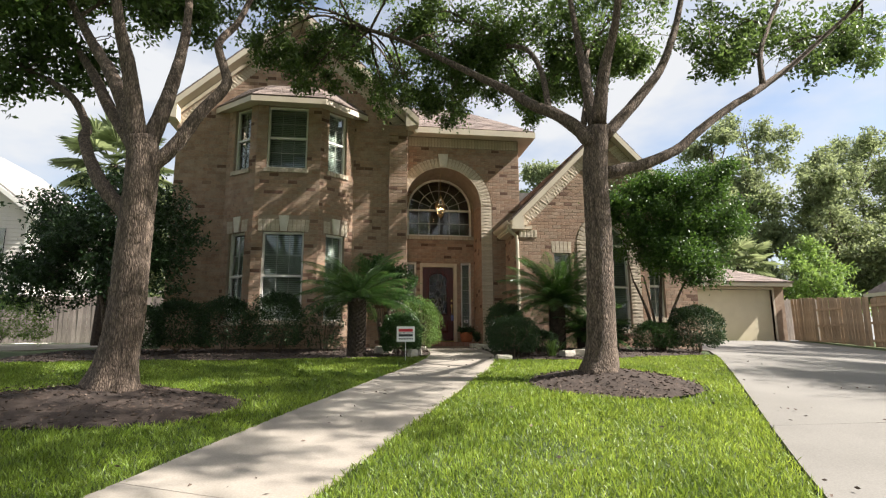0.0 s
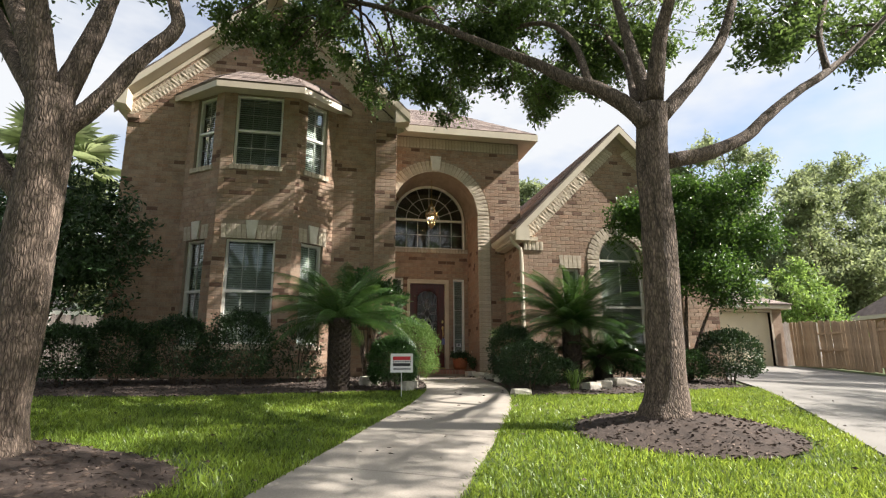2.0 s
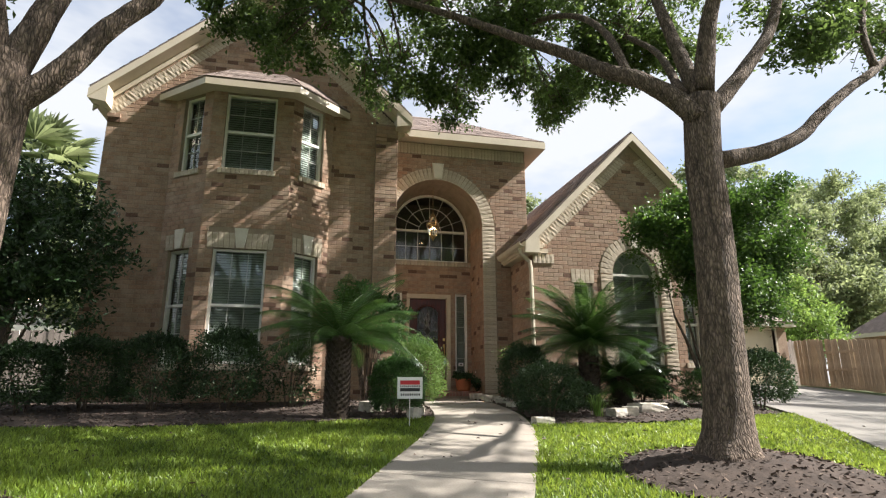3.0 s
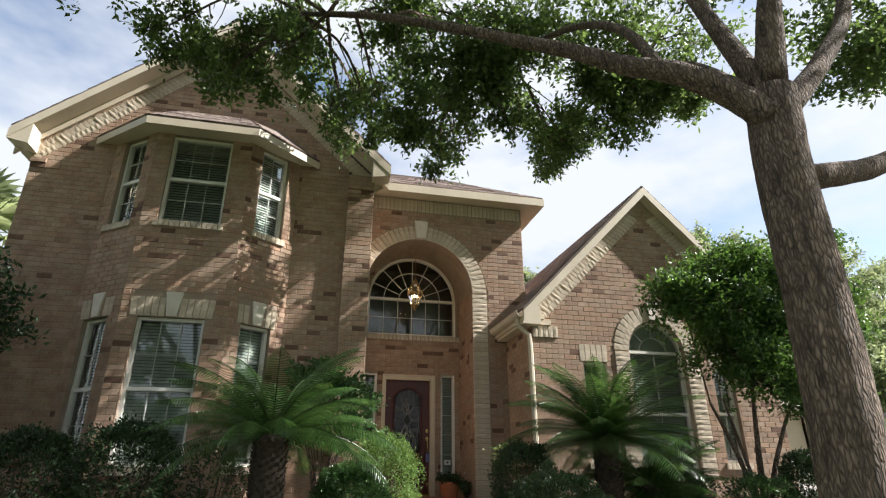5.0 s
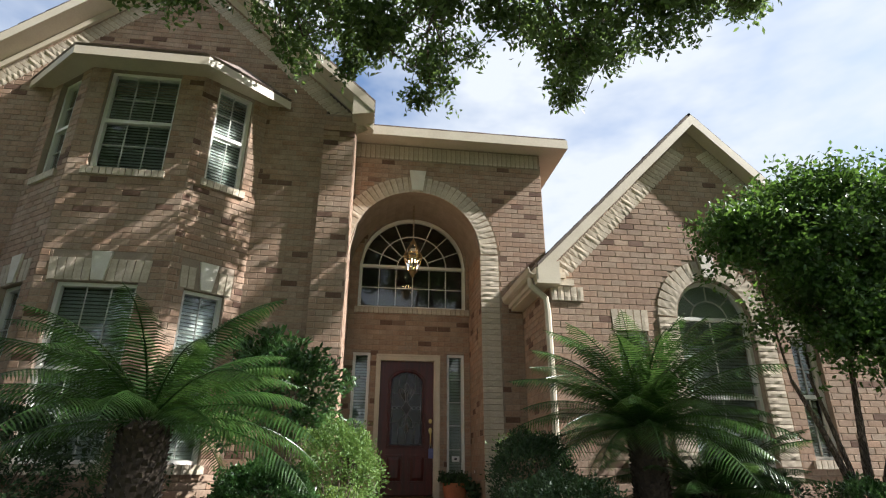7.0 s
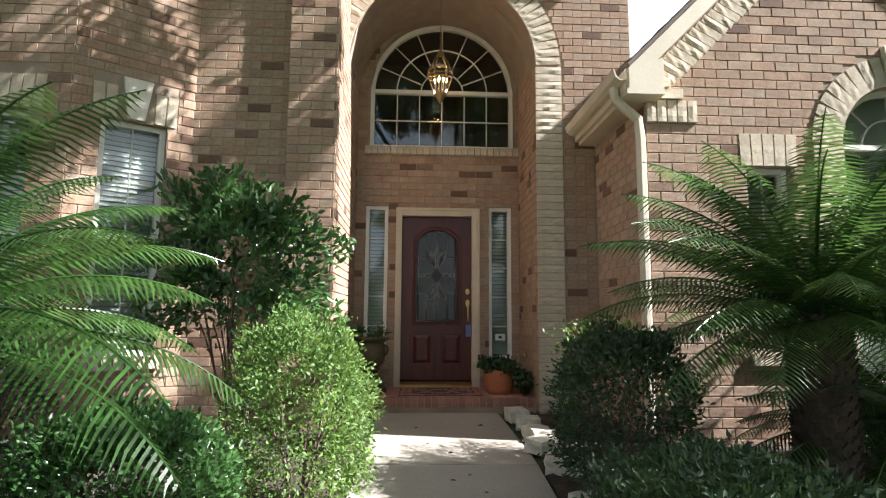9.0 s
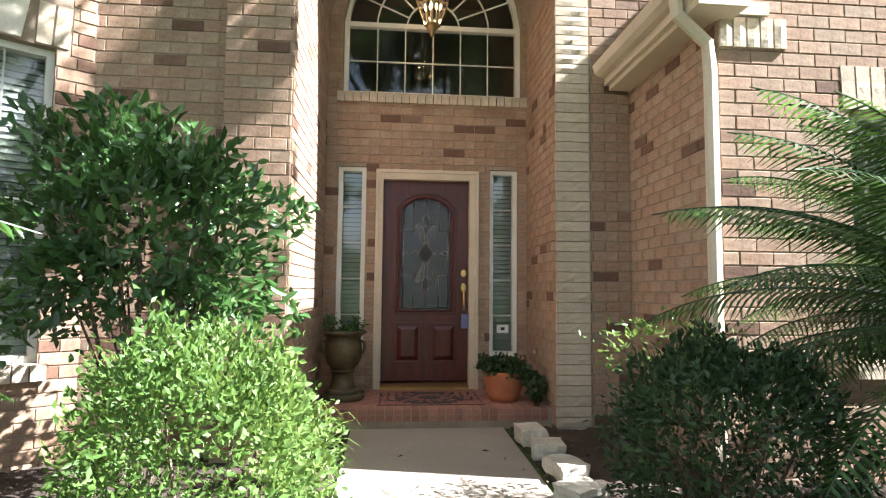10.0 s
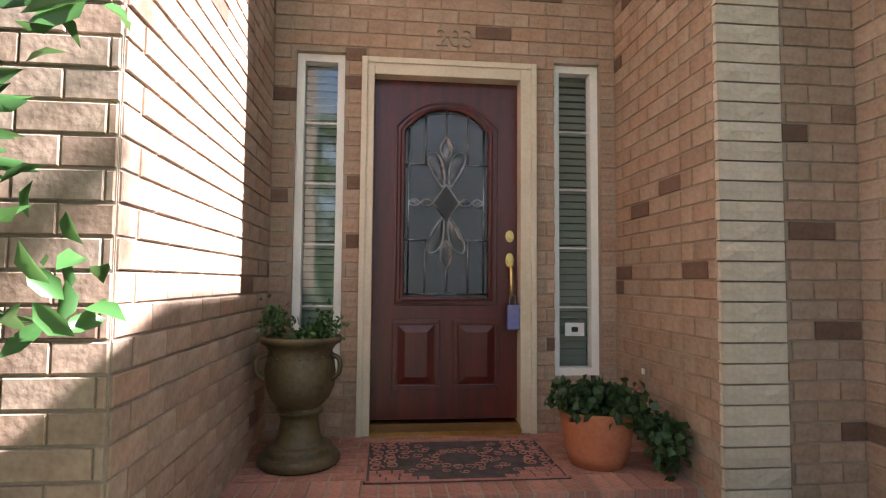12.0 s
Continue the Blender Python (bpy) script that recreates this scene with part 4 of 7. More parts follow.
# rooms behind the entry; their dimness is put into one dark colour
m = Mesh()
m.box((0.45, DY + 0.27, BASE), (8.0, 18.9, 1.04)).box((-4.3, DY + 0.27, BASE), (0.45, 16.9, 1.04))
single("floor", m, M["inside"], "plain floor inside the house, coloured dark like unlit rooms", "floor", kind="structure")
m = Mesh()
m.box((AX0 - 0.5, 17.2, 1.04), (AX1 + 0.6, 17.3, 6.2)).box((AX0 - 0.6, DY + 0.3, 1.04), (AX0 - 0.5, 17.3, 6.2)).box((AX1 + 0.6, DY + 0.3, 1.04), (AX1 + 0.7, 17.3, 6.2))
single("wall_hall", m, M["inside"], "hall walls behind the entry, dimness put into their colour", "wall", kind="structure")

# porch vault, floor and step
m = Mesh()
n = 20
for k in range(n):
    a, b = math.pi * k / n, math.pi * (k + 1) / n
    pts = [(acx + r * math.cos(t), AY + 0.27, ASPR + r * math.sin(t)) for r, t in ((ar, a), (ar + 0.1, a), (ar + 0.1, b), (ar, b))]
    m.prism(pts, (0, DY - AY - 0.27, 0))
single("ceiling_porch", m, M["mortar"], "vaulted brick-toned porch ceiling", "ceiling", kind="structure")
PZ, PFY = 1.06, 13.92
m = Mesh()
m.box((AX0, PFY + 0.11, 0.6), (AX1, DY, PZ - 0.004)).box((AX0, PFY + 0.005, 0.6), (AX1, PFY + 0.11, PZ - 0.004))
porch = single("floor_porch", m, M["mortar"], "red brick paver porch floor with a rowlock step", "floor", kind="structure")
q = {}


def paver(x0, x1, y0, y1, z0, z1):
    key = (round(x1 - x0, 3), round(y1 - y0, 3), round(z1 - z0, 3))
    if key not in q:
        s = Mesh()
        s.box((0, 0, 0), key)
        q[key] = s.data("brick", M["paver"], bevel=0.003)
    ob = new("brick", q[key])
    ob.parent = porch
    ob.location = (x0, y0, z0 + random.uniform(-0.001, 0.0015))


x = AX0 + 0.004
while x < AX1 - 0.03:
    e = min(x + 0.062, AX1 - 0.002)
    paver(x, e, PFY, PFY + 0.205, PZ - 0.10, PZ)
    x += 0.072
y, k = PFY + 0.215, 0
while y < DY - 0.02:
    x = AX0 + 0.004 - (0.107 if k % 2 else 0)
    while x < AX1 - 0.02:
        a, b = max(x, AX0 + 0.004), min(x + 0.205, AX1 - 0.002)
        if b - a > 0.02:
            paver(a, b, y, min(y + 0.088, DY - 0.002), PZ - 0.03, PZ)
        x += 0.215
    y += 0.098
    k += 1
x = AX0 + 0.004
while x < AX1 - 0.03:
    paver(x, min(x + 0.205, AX1 - 0.002), PFY + 0.006, PFY + 0.1, PZ - 0.185, PZ - 0.112)
    x += 0.215

# front door
door = thing("door_1", "closed dark red wooden door with leaded glass", "door", (2.0, DY + 0.1, 1.1), kind="structure")
SX0, SX1, SZ0, SZ1, SY = 1.562, 2.432, 1.13, 3.145, DY + 0.07
LX0, LX1, LZ0, LZS, LR = 1.735, 2.265, 1.83, 2.84, 0.34     # lite: sides, foot, spring of its eased arch
lc = (LX0 + LX1) / 2
lite_top = lambda x: LZS + 0.145 * (1 - min(abs(x - lc) / 0.265, 1) ** 2.4)
m = Mesh()
m.box((SX0, SY, SZ0), (LX0, SY + 0.045, SZ1)).box((LX1, SY, SZ0), (SX1, SY + 0.045, SZ1)).box((LX0, SY, SZ0), (LX1, SY + 0.045, LZ0))
for k in range(20):
    x0, x1 = LX0 + (LX1 - LX0) * k / 20, LX0 + (LX1 - LX0) * (k + 1) / 20
    m.prism([(x0, SY, lite_top(x0)), (x1, SY, lite_top(x1)), (x1, SY, SZ1), (x0, SY, SZ1)], (0, 0.045, 0))
slab = part("slab", m, M["door_wood"], door)
m = Mesh()
edge = [(LX0, LZ0), (LX1, LZ0)] + [(LX1 - (LX1 - LX0) * k / 20, lite_top(LX1 - (LX1 - LX0) * k / 20)) for k in range(21)] + [(LX0, LZ0)]
m.tube([(x, SY - 0.004, z) for x, z in edge], [0.016] * len(edge), 8)
big = [(lc + (x - lc) * 1.14, 2.4 + (z - 2.4) * 1.055) for x, z in edge]
m.tube([(x, SY, z) for x, z in big], [0.009] * len(big), 6)
part("lite_moulding", m, M["door_wood"], slab)
for x0, x1 in ((1.685, 1.965), (2.045, 2.325)):
    m = Mesh()
    z0, z1 = 1.30, 1.71
    for a, b in (((x0, SY - 0.012, z0), (x1, SY + 0.002, z0 + 0.028)), ((x0, SY - 0.012, z1 - 0.028), (x1, SY + 0.002, z1)), ((x0, SY - 0.012, z0 + 0.028), (x0 + 0.028, SY + 0.002, z1 - 0.028)), ((x1 - 0.028, SY - 0.012, z0 + 0.028), (x1, SY + 0.002, z1 - 0.028))):
        m.box(a, b)
    i, o = 0.075, 0.034
    m.add([(x0 + o, SY - 0.001, z0 + o), (x1 - o, SY - 0.001, z0 + o), (x1 - o, SY - 0.001, z1 - o), (x0 + o, SY - 0.001, z1 - o), (x0 + i, SY - 0.014, z0 + i), (x1 - i, SY - 0.014, z0 + i), (x1 - i, SY - 0.014, z1 - i), (x0 + i, SY - 0.014, z1 - i)],
          [(0, 1, 5, 4), (1, 2, 6, 5), (2, 3, 7, 6), (3, 0, 4, 7), (4, 5, 6, 7)])
    part("panel", m, M["door_wood"], slab, bevel=0.004)
m = Mesh()
pts = [(x, SY + 0.018, z) for x, z in edge[:-1]]
m.prism(pts, (0, 0.006, 0))
pane = no_shadow(part("pane", m, M["door_glass"], door, "leaded pale grey textured glass"))
# lead cames: a border, uprights, cross bars, scrolls and a centre diamond
m = Mesh()
CY = SY + 0.014


def came(pts, r=0.006):
    m.tube([(x, CY, z) for x, z in pts], [r] * len(pts), 6)


LH, LW = lite_top(lc) - LZ0, LX1 - LX0


def gx(u):
    return lc + u * LW


def gz(v):
    return LZ0 + v * LH


def leaf_line(u0, v0, u1, v1, half, n=10):
    """A pointed lens from one tip to the other, as a closed line."""
    dx, dz = (u1 - u0) * LW, (v1 - v0) * LH
    ln = math.hypot(dx, dz)
    side = [1, -1]
    pts = []
    for sg in side:
        ks = range(n + 1) if sg == 1 else range(n - 1, 0, -1)
        for k in ks:
            f = k / n
            w = sg * half * math.sin(math.pi * f)
            pts.append((gx(u0) + dx * f - dz / ln * w, gz(v0) + dz * f + dx / ln * w))
    return pts


def drop_line(sg, v0, up, n=20):
    """One curled teardrop beside the diamond, rising or hanging."""
    pts = []
    for k in range(n + 1):
        a = 2 * math.pi * k / n
        r = 0.5 - 0.5 * math.cos(a)
        u = 0.02 + 0.125 * r + 0.11 * math.sin(a) * (0.35 + 0.65 * r) + 0.02
        pts.append((gx(sg * u), gz(v0 + up * (0.01 + 0.185 * r))))
    return pts


for u in (-0.43, 0.43):
    came([(gx(u), gz(0.025)), (gx(u), lite_top(gx(u)))])
came([(LX0, gz(0.025)), (LX1, gz(0.025))])
came([(gx(-0.43 + 0.86 * k / 16), lite_top(gx(-0.43 + 0.86 * k / 16)) - 0.03) for k in range(17)], 0.004)
for u in (-0.24, 0.25):
    came([(gx(u), gz(0.025)), (gx(u), gz(0.30))])
    came([(gx(u), gz(0.70)), (gx(u), lite_top(gx(u)))])
for v in (0.305, 0.70):
    came([(gx(-0.5), gz(v)), (gx(-0.22), gz(v))])
    came([(gx(0.5), gz(v)), (gx(0.22), gz(v))])
came([(gx(0), gz(0.025)), (gx(0), gz(0.145))])
came([(gx(0), gz(0.85)), (gx(0), lite_top(gx(0)))])
diamond = [(gx(0), gz(0.405)), (gx(0.15), gz(0.50)), (gx(0), gz(0.595)), (gx(-0.15), gz(0.50))]
came(diamond + diamond[:1], 0.007)
lenses = [leaf_line(0.0, 0.72, 0.0, 0.85, 0.036), leaf_line(0.0, 0.145, 0.0, 0.305, 0.034)]
for sg in (-1, 1):
    lenses += [leaf_line(sg * 0.15, 0.50, sg * 0.29, 0.50, 0.022), leaf_line(sg * 0.29, 0.50, sg * 0.43, 0.50, 0.022)]
drops = [drop_line(sg, v, up) for sg in (-1, 1) for v, up in ((0.57, 1), (0.43, -1))]
for pts in lenses + drops:
    came(pts + pts[:1], 0.0065)
part("came", m, M["lead"], pane, "dark lead cames", smooth=True)
m = Mesh()
m.prism([(x, CY - 0.002, z) for x, z in diamond], (0, 0.008, 0))
part("diamond", m, M["dark_glass"], pane, "dark centre diamond", bevel=0.003)
for pts in lenses + drops:
    m = Mesh()
    mid = Vector((sum(p[0] for p in pts) / len(pts), 0, sum(p[1] for p in pts) / len(pts)))
    n = len(pts)
    vs = [(x, CY + 0.002, z) for x, z in pts] + [(mid.x + (x - mid.x) * 0.45, CY - 0.012, mid.z + (z - mid.z) * 0.45) for x, z in pts]
    m.add(vs, [(k, (k + 1) % n, n + (k + 1) % n, n + k) for k in range(n)] + [tuple(range(n, 2 * n))])
    part("bevelled_petal", m, M["bevel_glass"], pane, "clear bevelled glass petal")
# frame round the door
m = Mesh()
CX0, CX1, CZ = 1.50, 2.515, 3.232
for x0, x1 in ((CX0, SX0), (SX1, CX1)):
    m.box((x0, DY - 0.02, PZ), (x1, DY + 0.13, CZ))
m.box((SX0, DY - 0.02, SZ1), (SX1, DY + 0.13, CZ))
for a, b in (((CX0 - 0.012, DY - 0.035, PZ), (CX0 + 0.022, DY - 0.02, CZ + 0.012)), ((CX1 - 0.022, DY - 0.035, PZ), (CX1 + 0.012, DY - 0.02, CZ + 0.012)), ((CX0 + 0.022, DY - 0.035, CZ - 0.022), (CX1 - 0.022, DY - 0.02, CZ + 0.012))):
    m.box(a, b)
part("door_frame", m, M["casing"], door, "cream painted frame", bevel=0.004)
m = Mesh()
m.prism([(SX0, DY - 0.05, PZ), (SX0, DY - 0.05, PZ + 0.03), (SX0, DY + 0.02, SZ0 - 0.015), (SX0, DY + 0.12, SZ0 - 0.012), (SX0, DY + 0.12, PZ)], (SX1 - SX0, 0, 0))
part("threshold", m, M["brass"], door, "worn brass threshold")
m = Mesh()
HX = 2.385
for z, h in ((2.21, 0.036), (2.065, 0.045)):
    m.prism([(HX + 0.026 * math.cos(2 * math.pi * k / 16), SY - 0.012, z + h * math.sin(2 * math.pi * k / 16)) for k in range(16)], (0, 0.013, 0))
    m.lathe([(0.018, -0.02), (0.018, 0.0)], 12, (0, 0, 0))
    for k in range(-24, 0):
        v = Vector(m.v[k])
        m.v[k] = (HX + v.x, SY - 0.012 + v.z * 0.9, z + v.y)
part("escutcheon", m, M["brass"], slab, "polished brass lock plates", bevel=0.003)
m = Mesh()
m.tube(smooth_line([(HX, SY - 0.01, 2.03), (HX, SY - 0.045, 2.01), (HX, SY - 0.055, 1.95), (HX, SY - 0.05, 1.88), (HX, SY - 0.02, 1.845), (HX, SY - 0.004, 1.84)], 16), [0.008 + 0.004 * math.sin(math.pi * k / 16) for k in range(17)], 8)
m.tube([(HX - 0.02, SY - 0.03, 2.03), (HX + 0.02, SY - 0.03, 2.03)], [0.006, 0.006], 8)
part("door_handle", m, M["brass"], slab, "polished brass pull", smooth=True)
lockbox = thing("lockbox", "blue lockbox tag hanging from the brass door handle", "lockbox", (HX + 0.01, SY - 0.06, 1.66))
m = Mesh()
m.box((HX - 0.028, SY - 0.075, 1.655), (HX + 0.048, SY - 0.045, 1.80))
part("body", m, M["tag_blue"], lockbox, bevel=0.008)
m = Mesh()
m.tube([(HX - 0.012, SY - 0.06, 1.795), (HX - 0.012, SY - 0.06, 1.85), (HX + 0.005, SY - 0.06, 1.868), (HX + 0.022, SY - 0.06, 1.85), (HX + 0.022, SY - 0.06, 1.795)], [0.004] * 5, 6)
part("shackle", m, M["lead"], lockbox)


# lettering
def lettering(text, size, at, mat, parent=None, turn=0, depth=0.004, face=90):
    cu = bpy.data.curves.new("letters", "FONT")
    cu.body, cu.size, cu.extrude, cu.align_x = text, size, depth, "CENTER"
    ob = bpy.data.objects.new("letters", cu)
    scene.collection.objects.link(ob)
    dg = bpy.context.evaluated_depsgraph_get()
    me = bpy.data.meshes.new_from_object(ob.evaluated_get(dg))
    bpy.data.objects.remove(ob)
    me.materials.clear()
    me.materials.append(mat)
    res = new("digits", me)
    res.matrix_basis = pose(*at, face, 0, turn)
    if parent:
        res.parent = parent
        res.location = Vector(at) - parent.location
    return res


numbers = lettering("203", 0.155, (2.035, DY - 0.014, 3.335), M["mortar"], None, 0, 0.008)
numbers.name = "house_number"
tagged(numbers, "cast tan house number 203 over the door", "house number")
doorbell = thing("doorbell", "small doorbell plate on the porch brick", "doorbell", (AX1 - 0.01, 14.45, 1.47))
m = Mesh()
m.box((AX1 - 0.022, 14.41, 1.43), (AX1 - 0.006, 14.49, 1.51))
part("plate", m, M["mortar"], doorbell, bevel=0.004)
m = Mesh()
m.box((AX1 - 0.028, 14.435, 1.455), (AX1 - 0.022, 14.465, 1.485))
part("button", m, M["white"], doorbell, "white button", bevel=0.002)
sticker = thing("sticker", "small white security sticker on the sidelight glass", "sticker", (2.79, DY + 0.08, 1.64))
m = Mesh()
m.box((2.735, DY + 0.086, 1.61), (2.855, DY + 0.0885, 1.69))
part("sheet", m, M["white"], sticker)
m = Mesh()
m.box((2.775, DY + 0.084, 1.635), (2.815, DY + 0.0858, 1.665))
part("mark", m, M["sign_black"], sticker, "small dark mark")

# doormat
mat_ = thing("doormat", "dark rubber doormat with red scrolled border", "doormat", (2.01, 14.37, PZ))
MX0, MX1, MY0, MY1 = 1.56, 2.48, 14.06, 14.66
m = Mesh()
m.box((MX0, MY0, PZ + 0.001), (MX1, MY1, PZ + 0.009))
part("backing", m, M["mat_dark"], mat_, bevel=0.003)
m = Mesh()
zt = PZ + 0.010
for a, b in (((MX0, MY0), (MX1, MY0 + 0.012)), ((MX0, MY1 - 0.012), (MX1, MY1)), ((MX0, MY0), (MX0 + 0.012, MY1)), ((MX1 - 0.012, MY0), (MX1, MY1))):
    m.box((*a, zt - 0.002), (*b, zt + 0.003))
part("border", m, M["mat_red"], mat_, "faded red border")
m = Mesh()
def scroll(cx, cy, r, turn, sg, w=0.0055):
    """A flat spiral that opens out from its eye."""
    m.tube([(cx + r * (1 - 0.055 * k) * math.cos(turn + sg * 0.55 * k), cy + r * (1 - 0.055 * k) * math.sin(turn + sg * 0.55 * k), zt) for k in range(15)], [w * (1 - 0.03 * k) for k in range(15)], 5)


for side, x0 in ((1, MX0 + 0.012), (-1, MX1 - 0.012)):
    for row in range(6):
        cy = MY0 + 0.19 + row * 0.072
        scroll(x0 + side * 0.042, cy, 0.036, 1.6 * row, side)
        scroll(x0 + side * 0.112, cy + 0.03, 0.036, 1.6 * row + 2.2, -side)
        if row > 1:
            scroll(x0 + side * 0.178, cy + 0.01, 0.03, 1.1 * row + 0.7, side, 0.0045)
    for r, widths in enumerate(((0.07, 0.05, 0.075, 0.045), (0.045, 0.08, 0.05), (0.03, 0.06, 0.05))):
        u = 0.012
        for wd in widths:
            xa, xb = x0 + side * u, x0 + side * (u + wd)
            m.box((min(xa, xb), MY0 + 0.022 + 0.043 * r, zt - 0.002), (max(xa, xb), MY0 + 0.058 + 0.043 * r, zt + 0.002))
            u += wd + 0.008
    for row in range(5):
        scroll(x0 + side * (0.25 + 0.03 * (row % 2)), MY0 + 0.2 + row * 0.08, 0.03, row, side, 0.003)
for k in range(14):
    a = 2 * math.pi * k / 14
    scroll(2.02 + 0.13 * math.cos(a), 14.36 + 0.12 * math.sin(a), 0.032, a, 1, 0.003)
for k in range(7):
    scroll(1.78 + 0.08 * k, 14.5 + 0.03 * math.sin(k * 2.1), 0.024, k, -1, 0.0025)
    scroll(1.78 + 0.08 * k, 14.2 + 0.03 * math.sin(k * 1.7), 0.024, k, 1, 0.0025)
tagged(part("scrollwork", m, M["mat_red"], mat_, "faded red raised scrolls"), kind="stuff")


# foliage helpers
def leaves_np(pos, way, length, width, rng, fold=0.25, broad=False):
    """Folded four-cornered leaves at pos, each pointing along way."""
    n = len(pos)
    way = way / np.maximum(np.linalg.norm(way, axis=1, keepdims=True), 1e-6)
    side = np.cross(way, rng.normal(size=(n, 3)))
    side /= np.maximum(np.linalg.norm(side, axis=1, keepdims=True), 1e-6)
    up = np.cross(side, way)
    ln = (length * rng.uniform(0.7, 1.25, (n, 1)))
    wd = (width * rng.uniform(0.75, 1.2, (n, 1)))
    a = pos
    if broad:
        pts = [a]
        for f, w in ((0.28, 0.42), (0.66, 0.46)):
            pts.append(a + way * ln * f + side * wd * w + up * wd * fold)
        pts.append(a + way * ln - up * wd * 0.3)
        for f, w in ((0.66, 0.46), (0.28, 0.42)):
            pts.append(a + way * ln * f - side * wd * w + up * wd * fold)
        pts.append(a + way * ln * 0.5)
        i = np.arange(n)[:, None] * 7
        return np.stack(pts, 1).reshape(-1, 3), np.concatenate([i + [[6, q, (q + 1) % 6]] for q in range(6)], 0)
    b = pos + way * ln * 0.5 + side * wd * 0.5 + up * wd * fold
    c = pos + way * ln
    d = pos + way * ln * 0.5 - side * wd * 0.5 + up * wd * fold
    v = np.stack([a, b, c, d], 1).reshape(-1, 3)
    i = np.arange(n)[:, None] * 4
    return v, np.concatenate([i + [[0, 1, 2]], i + [[0, 2, 3]]], 0)


def crown_points(blobs, rng, per=12, sprig=0.13, hollow=0.0):
    """Sprig centres inside ellipsoids (x, y, z, rx, ry, rz, sprigs), gathered into twig bunches with gaps."""
    pts, ways = [], []
    for x, y, z, rx, ry, rz, n in blobs:
        bunch = max(6, n // 14)
        u = rng.normal(size=(bunch, 3))
        u /= np.linalg.norm(u, axis=1, keepdims=True)
        r = rng.uniform(hollow, 1, (bunch, 1)) ** 0.45
        cen = u * r * [rx, ry, rz] + [x, y, z]
        k = rng.integers(0, bunch, n)
        spread = rng.normal(size=(n, 3)) * [0.17, 0.17, 0.12] * min(rx, 1.6)
        sp = cen[k] + spread
        q = np.repeat(sp, per, 0)
        w = rng.normal(size=q.shape) + [0, 0, -0.15]
        q = q + rng.normal(size=q.shape) * sprig * 0.55
        pts.append(q)
        ways.append(w)
    return np.concatenate(pts), np.concatenate(ways)


def foliage(name, blobs, mat, parent, length, width, seed, per=12, sprig=0.13, hollow=0.0, label=""):
    rng = np.random.default_rng(seed)
    p, w = crown_points(blobs, rng, per, sprig, hollow)
    v, f = leaves_np(p, w, length, width, rng)
    ob = new(name, mesh_np(name, v - np.array(parent.location if parent else (0, 0, 0)), f, M[mat]))
    if parent:
        ob.parent = parent
    if label:
        ob["label"] = label
    return ob


def limb(m, pts, r0, r1, seed, seg=10, steps=0):
    line = smooth_line(pts, steps or (len(pts) - 1) * 5)
    n = len(line)
    rr = [r0 + (r1 - r0) * (k / (n - 1)) ** 0.8 for k in range(n)]
    m.tube(line, rr, seg, wob=0.06, seed=seed)


def twigs(m, limb_pts, blobs, seed, r=0.03):
    """One branch from the nearest limb into each part of the crown, forking on its way out."""
    rng = random.Random(seed)
    for x, y, z, rx, ry, rz, n in blobs:
        c = Vector((x, y, z))
        a = Vector(min(limb_pts, key=lambda p: (Vector(p) - c).length))
        reach = (c - a).length
        if reach > 7:
            continue
        bend = Vector((rng.uniform(-0.2, 0.2), rng.uniform(-0.2, 0.2), rng.uniform(0.05, 0.2))) * min(reach, 2.5)
        line = smooth_line([a, a.lerp(c, 0.5) + bend, c], 8)
        w = r * (0.5 if n < 30 else 1)
        m.tube(line, [w * (1 - 0.08 * k) for k in range(9)], 5)
        for k in range(0 if n < 30 else 7):
            b = line[3 + (k * 5) % 6]
            e = c + Vector((rng.uniform(-0.8, 0.8) * rx, rng.uniform(-0.8, 0.8) * ry, rng.uniform(-0.7, 0.7) * rz))
            kink = b.lerp(e, 0.55) + Vector((rng.uniform(-0.15, 0.15), rng.uniform(-0.15, 0.15), rng.uniform(-0.05, 0.2)))
            limb(m, [b, kink, e], w * 0.42, w * 0.14, rng.random(), 4, 5)


LIMBS_R = {}
LIMBS_R["trunk"] = [(3.02, 6.58, 0.84), (3.04, 6.58, 1.35), (3.05, 6.56, 1.93), (3.06, 6.55, 2.53), (3.06, 6.55, 3.24), (3.12, 6.55, 3.93)]
LIMBS_R["R1"] = [(3.23, 6.56, 3.29), (3.85, 6.62, 3.47), (4.43, 6.72, 3.76), (4.84, 6.81, 4.09), (5.52, 7.00, 4.58), (6.38, 7.28, 5.13), (7.41, 7.66, 5.86), (8.56, 8.03, 6.77), (9.74, 8.41, 7.71)]
LIMBS_R["R1b"] = [(6.38, 7.28, 5.15), (6.56, 7.47, 5.84), (6.95, 7.66, 6.52), (7.41, 7.85, 7.23)]
LIMBS_R["R2"] = [(3.22, 6.56, 3.81), (3.75, 6.62, 4.38), (4.23, 6.72, 4.97), (4.55, 6.81, 5.60), (4.79, 6.91, 6.25), (5.21, 7.09, 7.64)]
LIMBS_R["R3"] = [(3.15, 6.55, 4.01), (3.23, 6.44, 4.75), (3.33, 6.25, 5.33), (3.43, 6.06, 6.31)]
LIMBS_R["R4"] = [(3.10, 6.58, 3.98), (3.14, 6.91, 4.90), (3.20, 7.28, 5.87), (3.30, 7.85, 7.27)]
